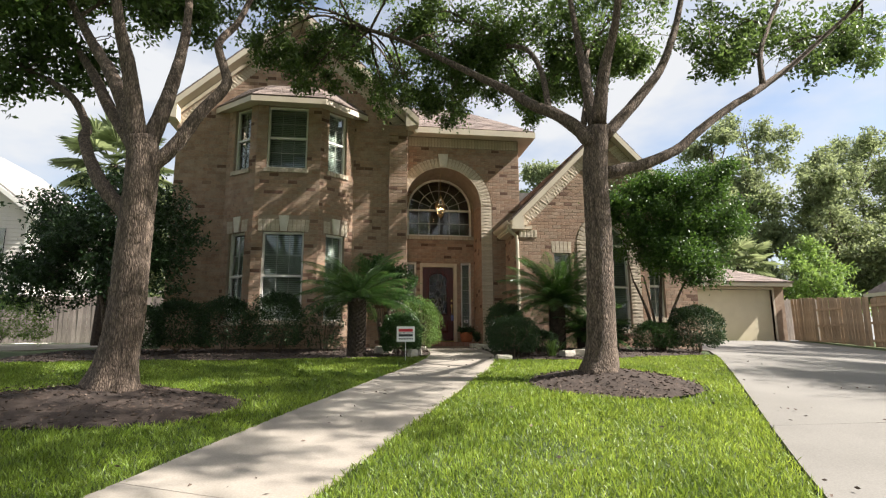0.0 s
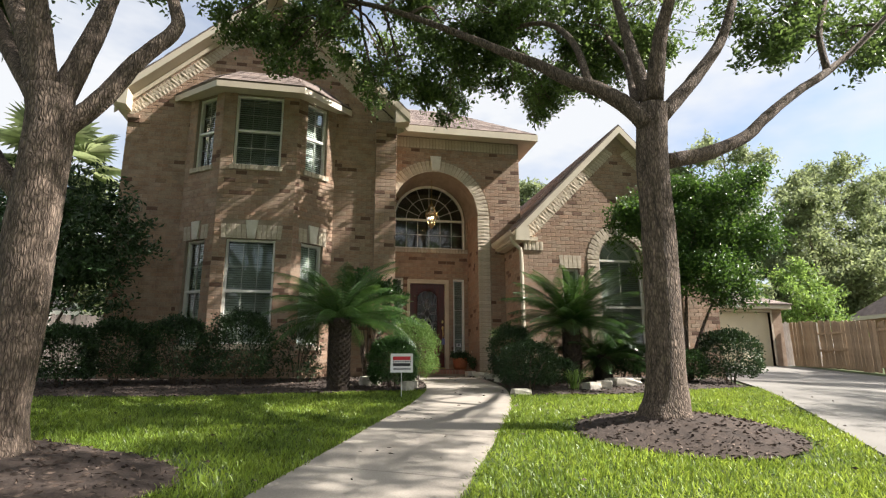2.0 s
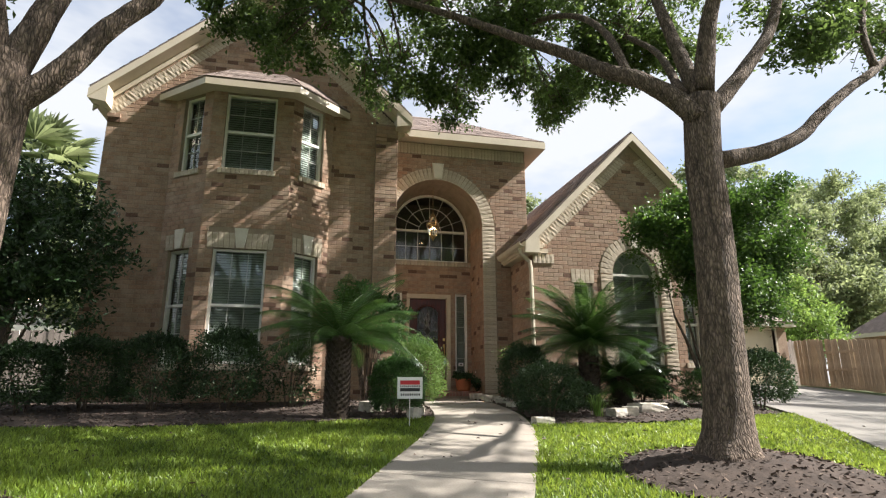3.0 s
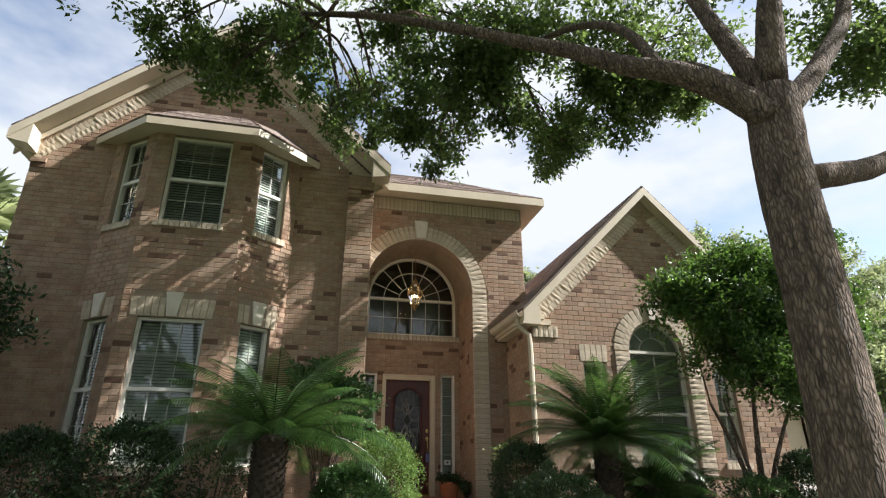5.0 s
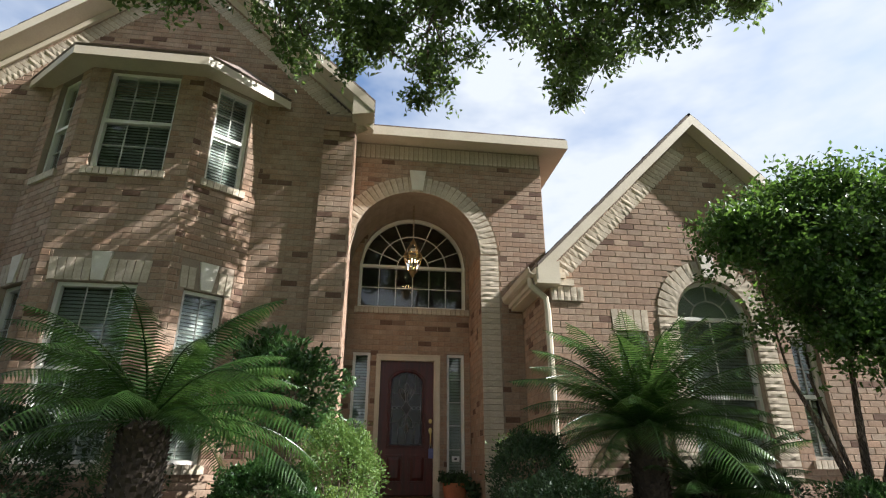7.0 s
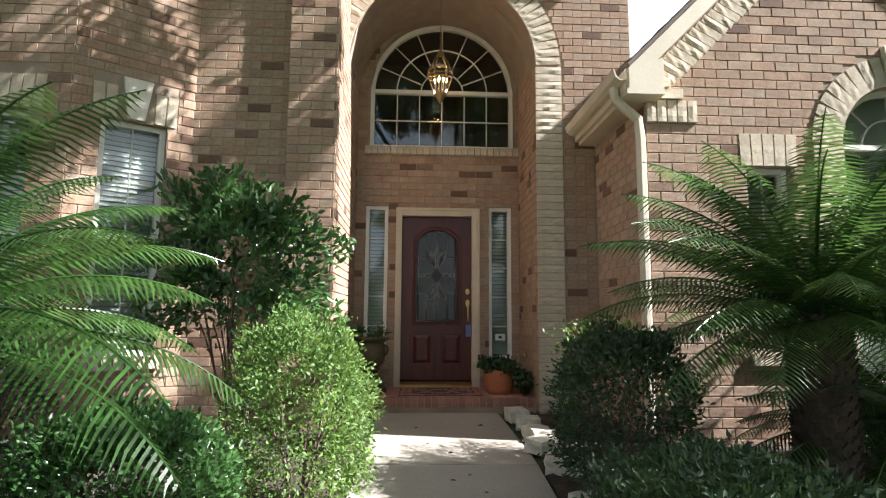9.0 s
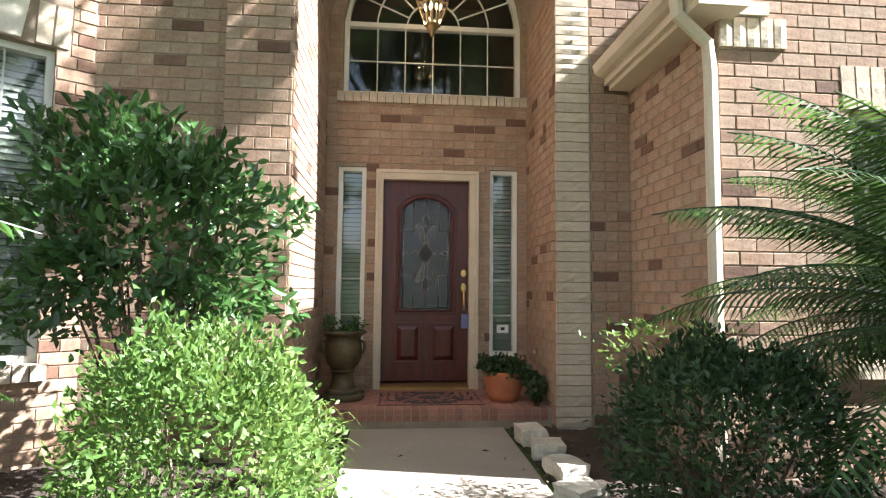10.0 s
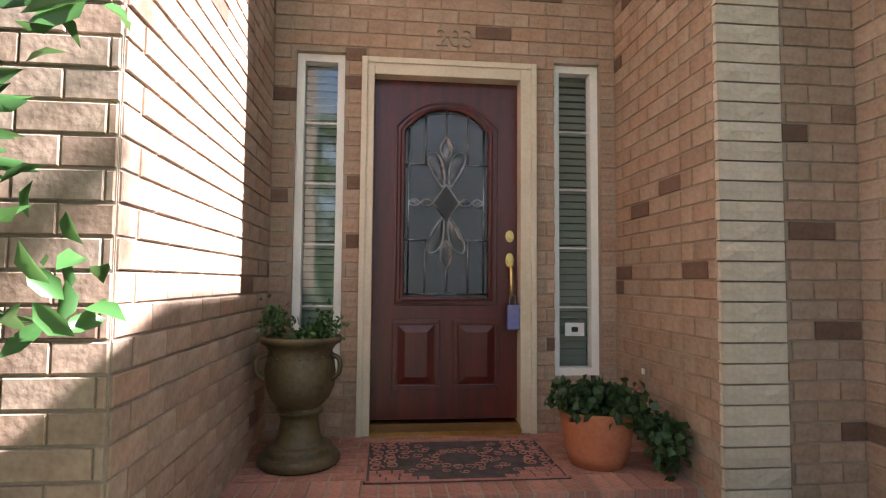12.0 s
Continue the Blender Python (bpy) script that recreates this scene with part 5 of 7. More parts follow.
LIMBS_R["R5"] = [(3.02, 6.5, 3.68), (2.86, 6.62, 3.95), (2.62, 6.8, 4.22), (2.38, 7.05, 4.45), (2.12, 7.38, 4.82), (1.86, 7.66, 5.1), (1.3, 8.3, 5.75), (0.5, 9.3, 6.7), (-0.4, 10.4, 7.6)]
LIMBS_R["R6"] = [(2.55, 6.85, 4.28), (2.66, 7.5, 5.3), (2.72, 8.6, 6.3), (2.6, 10.2, 7.2)]
LIMBS_R["R7"] = [(2.95, 6.6, 4.0), (3.6, 7.8, 5.3), (4.3, 9.4, 6.7), (5.2, 11.0, 8.0)]
LIMBS_L = {}
LIMBS_L["trunk"] = [(-2.67, 6.12, 0.79), (-2.64, 6.12, 1.06), (-2.62, 6.12, 1.43), (-2.62, 6.12, 2.06), (-2.61, 6.12, 2.51), (-2.6, 6.12, 3.05), (-2.65, 6.12, 3.32)]
LIMBS_L["L1"] = [(-2.67, 6.12, 2.38), (-2.98, 6.2, 2.69), (-3.25, 6.4, 3.04), (-3.53, 6.7, 3.5), (-3.61, 6.9, 3.73), (-3.95, 7.2, 4.22), (-4.41, 7.5, 4.59), (-4.97, 7.8, 4.92)]
LIMBS_L["L2"] = [(-2.55, 6.12, 2.95), (-2.28, 6.15, 3.26), (-2.06, 6.25, 3.72), (-1.82, 6.4, 4.17), (-1.89, 6.5, 4.49), (-1.99, 6.6, 4.86), (-1.85, 7.0, 5.44), (-1.69, 7.5, 6.52)]
LIMBS_L["L3"] = [(-2.6, 6.12, 3.11), (-2.46, 6.2, 3.71), (-2.4, 6.4, 4.4), (-2.4, 6.6, 5.14), (-2.53, 6.9, 6.44)]
LIMBS_L["L4"] = [(-2.66, 6.12, 3.25), (-2.79, 6.0, 4.09), (-2.93, 5.9, 4.73), (-3.03, 5.8, 5.6)]
LIMBS_L["L5"] = [(-2.68, 6.12, 3.32), (-3.19, 6.5, 4.25), (-3.8, 7.0, 5.11), (-4.62, 7.6, 6.4)]
LIMBS_L["L6"] = [(-2.67, 6.12, 3.18), (-3.23, 6.6, 3.88), (-3.77, 7.2, 4.64), (-4.62, 8.0, 5.64), (-5.71, 8.8, 6.65)]

BLOBS_R = [(0.72, 10.6, 6.48, 0.61, 0.49, 0.48, 72), (1.34, 10.8, 6.01, 0.61, 0.49, 0.48, 79), (1.79, 10.4, 6.48, 0.73, 0.59, 0.58, 94), (2.42, 10.2, 6.87, 0.73, 0.59, 0.58, 94), (2.68, 10.6, 6.41, 0.61, 0.49, 0.48, 72), (3.46, 10.8, 6.30, 0.55, 0.44, 0.43, 65), (3.80, 10.3, 6.91, 0.73, 0.59, 0.58, 94), (4.67, 10.4, 6.84, 0.67, 0.54, 0.53, 79), (5.40, 10.2, 7.29, 0.73, 0.59, 0.58, 86), (1.48, 9.8, 6.68, 0.73, 0.59, 0.58, 86), (2.91, 9.8, 7.04, 0.85, 0.68, 0.67, 94), (4.16, 9.8, 7.28, 0.73, 0.59, 0.58, 79), (0.37, 11.2, 6.36, 0.43, 0.34, 0.34, 36), (-1.18, 10.4, 6.52, 0.61, 0.49, 0.48, 65), (-0.59, 10.2, 6.70, 0.61, 0.49, 0.48, 65),
           (2.0, 12.0, 7.05, 0.75, 0.6, 0.6, 70), (1.35, 11.7, 7.7, 0.85, 0.6, 0.55, 75), (0.55, 12.2, 7.5, 0.6, 0.4, 0.5, 60), (3.05, 11.9, 7.55, 0.8, 0.6, 0.55, 70), (4.1, 12.0, 7.3, 0.6, 0.5, 0.55, 60), (4.6, 11.5, 7.2, 0.5, 0.5, 0.5, 55),
           (4.85, 10.5, 7.0, 0.6, 0.5, 0.4, 110), (5.4, 10.6, 7.1, 0.6, 0.5, 0.45, 120), (6.1, 10.6, 7.4, 0.6, 0.5, 0.4, 110), (-0.6, 10.9, 7.75, 0.75, 0.5, 0.45, 140), (-1.45, 11.2, 7.4, 0.65, 0.5, 0.45, 130), (-2.15, 10.6, 7.2, 0.6, 0.5, 0.4, 110), (-1.7, 9.2, 7.1, 0.7, 0.6, 0.4, 110), (0.9, 10.0, 7.4, 0.75, 0.6, 0.45, 120), (2.25, 9.5, 7.2, 0.75, 0.6, 0.45, 110), (3.8, 11.0, 6.75, 0.5, 0.5, 0.4, 80), (6.0, 7.8, 5.95, 0.6, 0.5, 0.4, 90), (9.3, 8.5, 6.6, 0.7, 0.6, 0.4, 110),
           # (8.6, 0.0) to (9.6, 3.7): unseen clumps added to dapple the walk
           (1.3, 10.6, 8.2, 1.3, 0.8, 0.6, 150), (3.4, 10.4, 8.0, 1.3, 0.8, 0.6, 150), (5.2, 10.0, 8.0, 1.2, 0.8, 0.6, 140), (-0.6, 10.6, 8.7, 1.3, 0.8, 0.6, 130), (8.6, 0.0, 9.0, 1.3, 0.9, 0.7, 190), (8.7, 2.2, 9.2, 1.3, 0.9, 0.7, 130), (9.6, 3.7, 9.2, 1.3, 0.9, 0.7, 70), (2.0, 12.0, 6.45, 0.35, 0.3, 0.3, 40), (4.1, 12.2, 6.85, 0.35, 0.3, 0.3, 40), (0.9, 12.3, 6.95, 0.35, 0.3, 0.3, 40), (-0.2, 11.6, 7.5, 0.6, 0.4, 0.4, 70),
           (2.6, 8.8, 8.6, 2.0, 1.5, 1.1, 380),
           (0.4, 8.8, 8.9, 1.8, 1.5, 1.0, 340), (4.6, 8.4, 8.2, 1.3, 1.3, 1.0, 260), (6.3, 8.4, 6.6, 0.9, 0.8, 0.7, 150), (8.0, 8.3, 6.6, 1.1, 0.7, 0.7, 190), (9.9, 8.8, 7.2, 1.0, 0.7, 0.7, 150),
           (3.2, 5.6, 9.0, 2.2, 1.7, 1.3, 680), (5.9, 6.2, 9.2, 2.0, 1.7, 1.2, 660), (1.0, 6.2, 9.4, 1.8, 1.5, 1.1, 300), (3.4, 8.0, 10.6, 2.6, 2.2, 1.3, 380), (7.6, 7.2, 9.0, 1.6, 1.4, 1.1, 240),
           # clumps out of view, added to shade the walk and left lawn
           (7.4, 4.0, 8.6, 2.0, 1.5, 1.1, 300), (4.5, 2.0, 8.8, 1.8, 1.3, 0.9, 380), (3.0, 3.6, 10.0, 1.9, 1.4, 0.9, 360), (6.6, 1.8, 9.0, 1.6, 1.1, 0.9, 300), (9.0, 5.4, 9.2, 1.6, 1.4, 1.1, 300), (5.6, 3.2, 9.4, 1.8, 1.4, 1.0, 330),
           # small floating clumps added to streak the facade; last three shade the lawn
           (7.52, 11.5, 11.95, 0.4, 0.16, 0.18, 15), (8.02, 11.5, 11.10, 0.4, 0.16, 0.20, 16), (7.12, 11.5, 9.65, 0.4, 0.17, 0.18, 15), (8.22, 11.5, 9.95, 0.4, 0.10, 0.12, 6), (7.82, 11.5, 8.65, 0.4, 0.15, 0.18, 9), (7.92, 11.5, 13.35, 0.4, 0.16, 0.20, 10), (8.32, 11.5, 12.55, 0.4, 0.12, 0.12, 7), (5.88, 11.45, 11.71, 0.4, 0.14, 0.20, 16), (5.50, 11.45, 10.46, 0.4, 0.16, 0.20, 20), (6.17, 11.45, 9.63, 0.4, 0.12, 0.16, 14), (5.78, 11.45, 8.22, 0.4, 0.15, 0.20, 16), (6.0, -0.2, 8.8, 1.2, 0.9, 0.7, 230), (7.9, 0.5, 9.4, 1.2, 0.8, 0.7, 220), (4.4, 0.3, 9.0, 1.1, 0.9, 0.7, 200)]
BLOBS_L = [(-4.8, 7.5, 4.75, 0.7, 0.6, 0.35, 130), (-4.2, 7.5, 5.2, 0.8, 0.6, 0.4, 150), (-4.7, 7.2, 5.6, 0.8, 0.7, 0.4, 150), (-3.4, 7.0, 5.8, 0.7, 0.6, 0.35, 120), (-2.7, 7.5, 5.9, 0.6, 0.5, 0.35, 100), (-5.6, 7.6, 6.2, 1.2, 1.0, 0.7, 432), (-4.6, 8.3, 7.2, 1.4, 1.2, 0.9, 540), (-6.4, 8.8, 7.6, 1.6, 1.4, 1.0, 576), (-3.0, 7.6, 7.9, 1.7, 1.5, 1.0, 612), (-1.3, 7.6, 7.6, 1.2, 1.1, 0.9, 432),
           (-2.4, 9.6, 8.4, 1.8, 1.3, 1.0, 576), (-4.4, 6.0, 8.4, 2.0, 1.7, 1.1, 576), (-2.2, 5.4, 8.8, 2.0, 1.7, 1.1, 504), (-7.3, 7.2, 6.6, 1.2, 1.1, 0.8, 360), (-3.4, 7.2, 10.2, 2.6, 2.2, 1.3, 576), (-5.2, 5.2, 7.0, 1.3, 1.0, 0.8, 420), (-6.6, 6.0, 7.6, 1.4, 1.2, 0.9, 460), (-3.4, 9.0, 7.4, 1.3, 1.0, 0.8, 420)]


def shade_tree(label, limbs, blobs, base, radius, seed):
    t = thing("tree", label, "tree", (base[0], base[1], float(land(base[0], base[1]))), group="front yard trees")
    m = Mesh()
    tr = limbs["trunk"]
    foot = [(base[0], base[1], float(land(*base)) - 0.15), (base[0], base[1], float(land(*base)) + 0.12)]
    line = smooth_line(foot + [tuple(p) for p in tr], 44)
    rr = []
    for p in line:
        h = p.z - foot[1][2]
        rr.append(radius * (1 + 0.45 * math.exp(-max(h, 0) / 0.16) + 0.12 * math.exp(-max(h, 0) / 0.9)) * (1 - 0.03 * max(h, 0)))
    n = 26
    o = len(m.v)
    m.tube(line, rr, n)
    rng = random.Random(seed)
    ph = [rng.uniform(0, 6.3) for _ in range(3)]
    for i, p in enumerate(line):
        h = p.z - foot[1][2]
        for k in range(n):
            v = Vector(m.v[o + i * n + k])
            a = 2 * math.pi * k / n
            f = 1 + 0.10 * math.exp(-max(h, 0) / 0.2) * math.sin(5 * a + ph[0]) + 0.03 * math.sin(3 * a + ph[1] + h * 1.3) + rng.uniform(-0.025, 0.025)
            m.v[o + i * n + k] = tuple(p + (v - p) * f)
    stem = part("trunk", m, M["bark"], t, "grey-brown furrowed bark", smooth=True)
    allp = []
    for key, pts in limbs.items():
        if key == "trunk":
            continue
        m = Mesh()
        r0 = radius * (0.62 if key in ("R3", "R5", "L4", "L3", "L5") else 0.5) * (0.55 if key in ("R1b", "R6", "R7") else 1)
        limb(m, pts, r0, 0.035, seed + len(key), 12)
        part("limb", m, M["bark"], stem, smooth=True)
        allp += [tuple(p) for p in smooth_line(pts, 20)[6:]]
    m = Mesh()
    twigs(m, allp, blobs, seed)
    part("branchwork", m, M["bark"], stem, smooth=True)
    foliage("crown", blobs, "leaf_tree", t, 0.10, 0.048, seed, 14, 0.13)
    return t


shade_tree("tall oak with spreading limbs in a mulch ring beside the walk", LIMBS_R, BLOBS_R, (2.99, 6.57), 0.18, 11)
shade_tree("tall oak with upright limbs in a mulch patch on the lawn", LIMBS_L, BLOBS_L, (-2.70, 6.12), 0.188, 23)


# beds and mulch
WK = np.array([(p.x, p.y) for p in WALK])


def walk_dist(x, y):
    """Signed distance from the walk's middle line, minus to its left, for arrays."""
    best = np.full(x.shape, 1e9)
    for a, b in zip(WK[:-1], WK[1:]):
        d = b - a
        t = np.clip(((x - a[0]) * d[0] + (y - a[1]) * d[1]) / (d @ d), 0, 1)
        px, py = a[0] + d[0] * t - x, a[1] + d[1] * t - y
        dist = np.hypot(px, py)
        s = np.where(d[0] * (y - a[1]) - d[1] * (x - a[0]) > 0, -1, 1)
        best = np.where(dist < np.abs(best), dist * s, best)
    return best


DRL = np.array(dr_l)


def drive_left(y):
    return np.interp(y, DRL[:, 1], DRL[:, 0])


def bed_edge(x):
    """The front edge of the planting beds along x."""
    left = 9.75 + 0.25 * np.sin(x * 0.9) - 0.18 * np.clip(-x - 2, 0, 3)
    right = 9.0 + 0.16 * np.clip(x - 2.4, 0, 4) + 0.15 * np.sin(x * 1.1)
    return np.where(x < 1.2, left, right)


def in_bed(x, y):
    wd = walk_dist(x, y)
    return (y > bed_edge(x)) & (y < 13.9) & (np.abs(wd) > 0.62) & (x > -6.2) & (x < np.minimum(7.9, drive_left(y) - 0.25))


def ring(x, y):
    """Height of the mulch rings round the two oaks."""
    r1 = np.hypot((x - 3.12) / 1.1, (y - 6.48) / 1.0)
    r2 = np.hypot((x + 3.0) / 1.75, (y - 5.75) / 1.05) + 0.12 * np.sin(np.arctan2(y - 5.75, x + 3.0) * 3)
    return np.maximum(np.clip(1 - r1, 0, 1) ** 0.8 * 0.2, np.clip(1 - r2, 0, 1) ** 0.8 * 0.15)


def patch(name, inside, height, x0, x1, y0, y1, step, mat, label, category, kind="structure"):
    xs, ys = np.arange(x0, x1, step), np.arange(y0, y1, step)
    X, Y = np.meshgrid(xs, ys)
    rng = np.random.default_rng(7)
    Z = land(X, Y) + height(X, Y) + rng.uniform(-0.010, 0.012, X.shape)
    idx = np.arange(X.size).reshape(X.shape)
    ok = inside(X, Y)
    cell = ok[:-1, :-1] & ok[:-1, 1:] & ok[1:, 1:] & ok[1:, :-1]
    f = np.stack([idx[:-1, :-1], idx[:-1, 1:], idx[1:, 1:], idx[1:, :-1]], -1)[cell]
    v = np.stack([X, Y, Z], -1).reshape(-1, 3)
    used, inv = np.unique(f, return_inverse=True)
    ob = new(name, mesh_np(name, v[used], inv.reshape(f.shape), M[mat], True))
    return tagged(ob, label, category, kind=kind)


patch("ground_bed", in_bed, lambda x, y: 0.035 + 0 * x, -6.3, 8.0, 8.6, 13.95, 0.05, "mulch", "dark brown mulch planting beds along the house", "mulch")
patch("ground_mound", lambda x, y: ring(x, y) > 0.004, lambda x, y: ring(x, y) + 0.012, -5.2, 4.7, 4.3, 7.9, 0.04, "mulch", "dark bark mulch mounds round the oaks", "mulch")


def chips():
    rng = np.random.default_rng(5)
    n = 42000
    x, y = rng.uniform(-6, 7.8, n), rng.uniform(4.3, 13.6, n)
    rg = ring(x, y)
    ok = (in_bed(x, y) & (rng.uniform(size=n) < 0.55)) | (rg > 0.001) | ((ring(x * 0.93 + 0.2, y * 0.96 + 0.24) > 0) & (rng.uniform(size=n) < 0.35))
    x, y, rg = x[ok], y[ok], rg[ok]
    z = land(x, y) + rg + np.where(rg > 0, 0.022, 0.042)
    p = np.stack([x, y, z], 1)
    w = rng.normal(size=p.shape) * [1, 1, 0.25]
    v, f = leaves_np(p, w, 0.055, 0.018, rng, 0.15)
    tagged(new("mulch_chips", mesh_np("mulch_chips", v, f, M["chips"])), "loose bark mulch chips", "mulch", kind="stuff")


chips()


def lawn():
    rng = np.random.default_rng(3)
    n = 620000
    x = rng.uniform(-9.5, 8.5, n)
    y = 0.6 + 10.2 * rng.uniform(size=n) ** 1.35
    wd = walk_dist(x, y)
    ok = (np.abs(wd) > 0.60 + rng.uniform(0, 0.03, n)) & ~in_bed(x, y) & (x < drive_left(y) - rng.uniform(0.0, 0.06, n)) & (y < bed_edge(x) + 0.1)
    rg = ring(x * 0.93 + 0.2, y * 0.96 + 0.24)
    ok &= (ring(x, y) < 0.012) & ((rg < 0.001) | (rng.uniform(size=n) < 0.4))
    bare = np.sin(x * 1.3 + 0.7 * np.sin(y * 1.1)) * np.sin(y * 1.7 + 1.0) + np.sin(x * 4.1 + y * 2.3) * 0.35
    ok &= (bare < 0.95) | (rng.uniform(size=n) < 0.45)
    x, y = x[ok], y[ok]
    n = len(x)
    z = land(x, y) + 0.004
    h = rng.uniform(0.028, 0.062, n) * (1 + 0.25 * np.sin(x * 2.1) * np.sin(y * 1.9))
    a = rng.uniform(0, 2 * np.pi, n)
    lean = rng.normal(size=(n, 2)) * 0.024
    wv = 0.0042 + 0.004 * np.clip((y - 3) / 6, 0, 1)
    v = np.zeros((n, 4, 3))
    dx, dy = np.cos(a) * wv, np.sin(a) * wv
    v[:, 0] = np.stack([x - dx, y - dy, z], 1)
    v[:, 1] = np.stack([x + dx, y + dy, z], 1)
    v[:, 2] = np.stack([x + dx * 0.8 + lean[:, 0] * 0.5, y + dy * 0.8 + lean[:, 1] * 0.5, z + h * 0.6], 1)
    v[:, 3] = np.stack([x + lean[:, 0], y + lean[:, 1], z + h], 1)
    i = np.arange(n)[:, None] * 4
    f = np.concatenate([i + [[0, 1, 2]], i + [[0, 2, 3]]], 0)
    tagged(new("grass", mesh_np("grass", v.reshape(-1, 3), f, M["grass"])), "thick green lawn grass", "grass", kind="stuff")


lawn()


# shrubs
def shrub(name, label, at, rx, ry, h, mat, leaf, n, seed, flat=0.15, stems=6, group="", z0=0.0):
    """A clipped or loose shrub: stems and a shell of leaves, dense outside."""
    gz_ = float(land(at[0], at[1])) + 0.03
    t = thing(name, label, "shrub", (at[0], at[1], gz_), group=group)
    rng = np.random.default_rng(seed)
    u = rng.normal(size=(n, 3))
    u /= np.linalg.norm(u, axis=1, keepdims=True)
    u[:, 2] = np.where(u[:, 2] < -0.75, -u[:, 2], u[:, 2])
    u = np.sign(u) * np.abs(u) ** 0.82
    rad = 0.62 + 0.40 * rng.uniform(size=(n, 1)) ** 0.6 + 0.14 * rng.uniform(size=(n, 1)) * (rng.uniform(size=(n, 1)) < 0.08)
    lump = 1 + flat * (np.sin(u[:, :1] * 5 + seed) * np.sin(u[:, 1:2] * 6 + 1) + 0.6 * np.sin(u[:, 2:3] * 9 + u[:, :1] * 7))
    p = u * rad * lump * [rx, ry, h * 0.5] + [0, 0, h * 0.52]
    p[:, 2] = np.maximum(p[:, 2] * (h - z0) / h + z0, 0.03)
    w = u * 0.8 + rng.normal(size=u.shape) * 0.75 + [0, 0, 0.25]
    v, f = leaves_np(p, w, leaf[0], leaf[1], rng, 0.25, leaf[0] > 0.06)
    ob = new("leaves", mesh_np("leaves", v, f, M[mat]))
    ob.parent = t
    m = Mesh()
    r2 = random.Random(seed)
    for k in range(stems):
        a = r2.uniform(0, 6.28)
        e = Vector((at[0] + math.cos(a) * rx * 0.6, at[1] + math.sin(a) * ry * 0.6, gz_ + h * r2.uniform(0.5, 0.85)))
        limb(m, [(at[0] + math.cos(a) * 0.05, at[1] + math.sin(a) * 0.05, gz_ - 0.06), (at[0] + math.cos(a) * rx * 0.25, at[1] + math.sin(a) * ry * 0.25, gz_ + h * 0.3), e], 0.014, 0.005, k, 5, 8)
    tagged(part("branchwork", m, M["bark"], t), kind="stuff")
    return t


BOX, HOL = (0.03, 0.015), (0.055, 0.024)
shrub("boxwood", "clipped round boxwood with pale new growth beside the walk", (1.13, 11.05), 0.38, 0.42, 1.05, "leaf_box", BOX, 12000, 31, 0.14)
shrub("camellia", "glossy dark camellia against the pilaster", (0.40, 12.28), 0.60, 0.38, 1.95, "leaf_holly", (0.084, 0.036), 3700, 32, 0.36, 22, z0=0.8)
shrub("round_shrub", "clipped leafy shrub beside the palm and walk", (0.66, 10.2), 0.38, 0.34, 0.76, "leaf_holly", (0.034, 0.018), 14000, 33, 0.07)
for k, (x, y, r, h) in enumerate([(-1.75, 11.25, 0.52, 1.15), (-2.75, 11.3, 0.5, 1.05), (-3.65, 11.3, 0.5, 1.0), (-4.3, 11.0, 0.45, 0.9)]):
    shrub("round_shrub", "clipped dark green round shrub along the bay", (x, y), r, r * 0.95, h, "leaf_dark", HOL, 6000, 40 + k, 0.07, group="shrubs along the bay")
shrub("loose_shrub", "loose leggy green shrub below the bay window", (-0.85, 11.5), 0.36, 0.34, 0.95, "leaf_dark", (0.06, 0.022), 1500, 51, 0.25, 10)
shrub("round_shrub", "clipped dark green shrub with lighter tips beside the walk", (2.72, 9.75), 0.47, 0.42, 0.72, "leaf_dark", (0.035, 0.014), 11000, 52, 0.06)
shrub("round_shrub", "clipped dark green shrub near the porch", (2.98, 11.35), 0.40, 0.45, 0.98, "leaf_dark", (0.04, 0.017), 9000, 53, 0.08)
shrub("loose_shrub", "loose variegated shrub with yellow-green tips near the porch", (3.2, 12.2), 0.38, 0.22, 1.0, "leaf_box", (0.05, 0.022), 260, 54, 0.3, 10, z0=0.7)
shrub("low_shrub", "low dark groundcover shrub beside stones", (3.35, 10.25), 0.36, 0.3, 0.45, "leaf_dark", (0.045, 0.02), 3500, 55)
shrub("round_shrub", "large clipped round shrub beside the driveway", (7.0, 10.7), 0.52, 0.5, 0.95, "leaf_dark", HOL, 8000, 56, 0.06)
shrub("low_shrub", "low clipped shrub under the wing window", (5.2, 11.5), 0.55, 0.4, 0.7, "leaf_dark", HOL, 6000, 57)
shrub("low_shrub", "low pale green shrub below the small tree", (6.15, 10.9), 0.42, 0.38, 0.6, "leaf_holly", (0.045, 0.02), 5000, 58)
shrub("hedge", "clipped sunlit hedge beside the neighbour's drive", (-9.3, 15.4), 1.0, 1.3, 1.35, "leaf_box", (0.06, 0.03), 9000, 59)


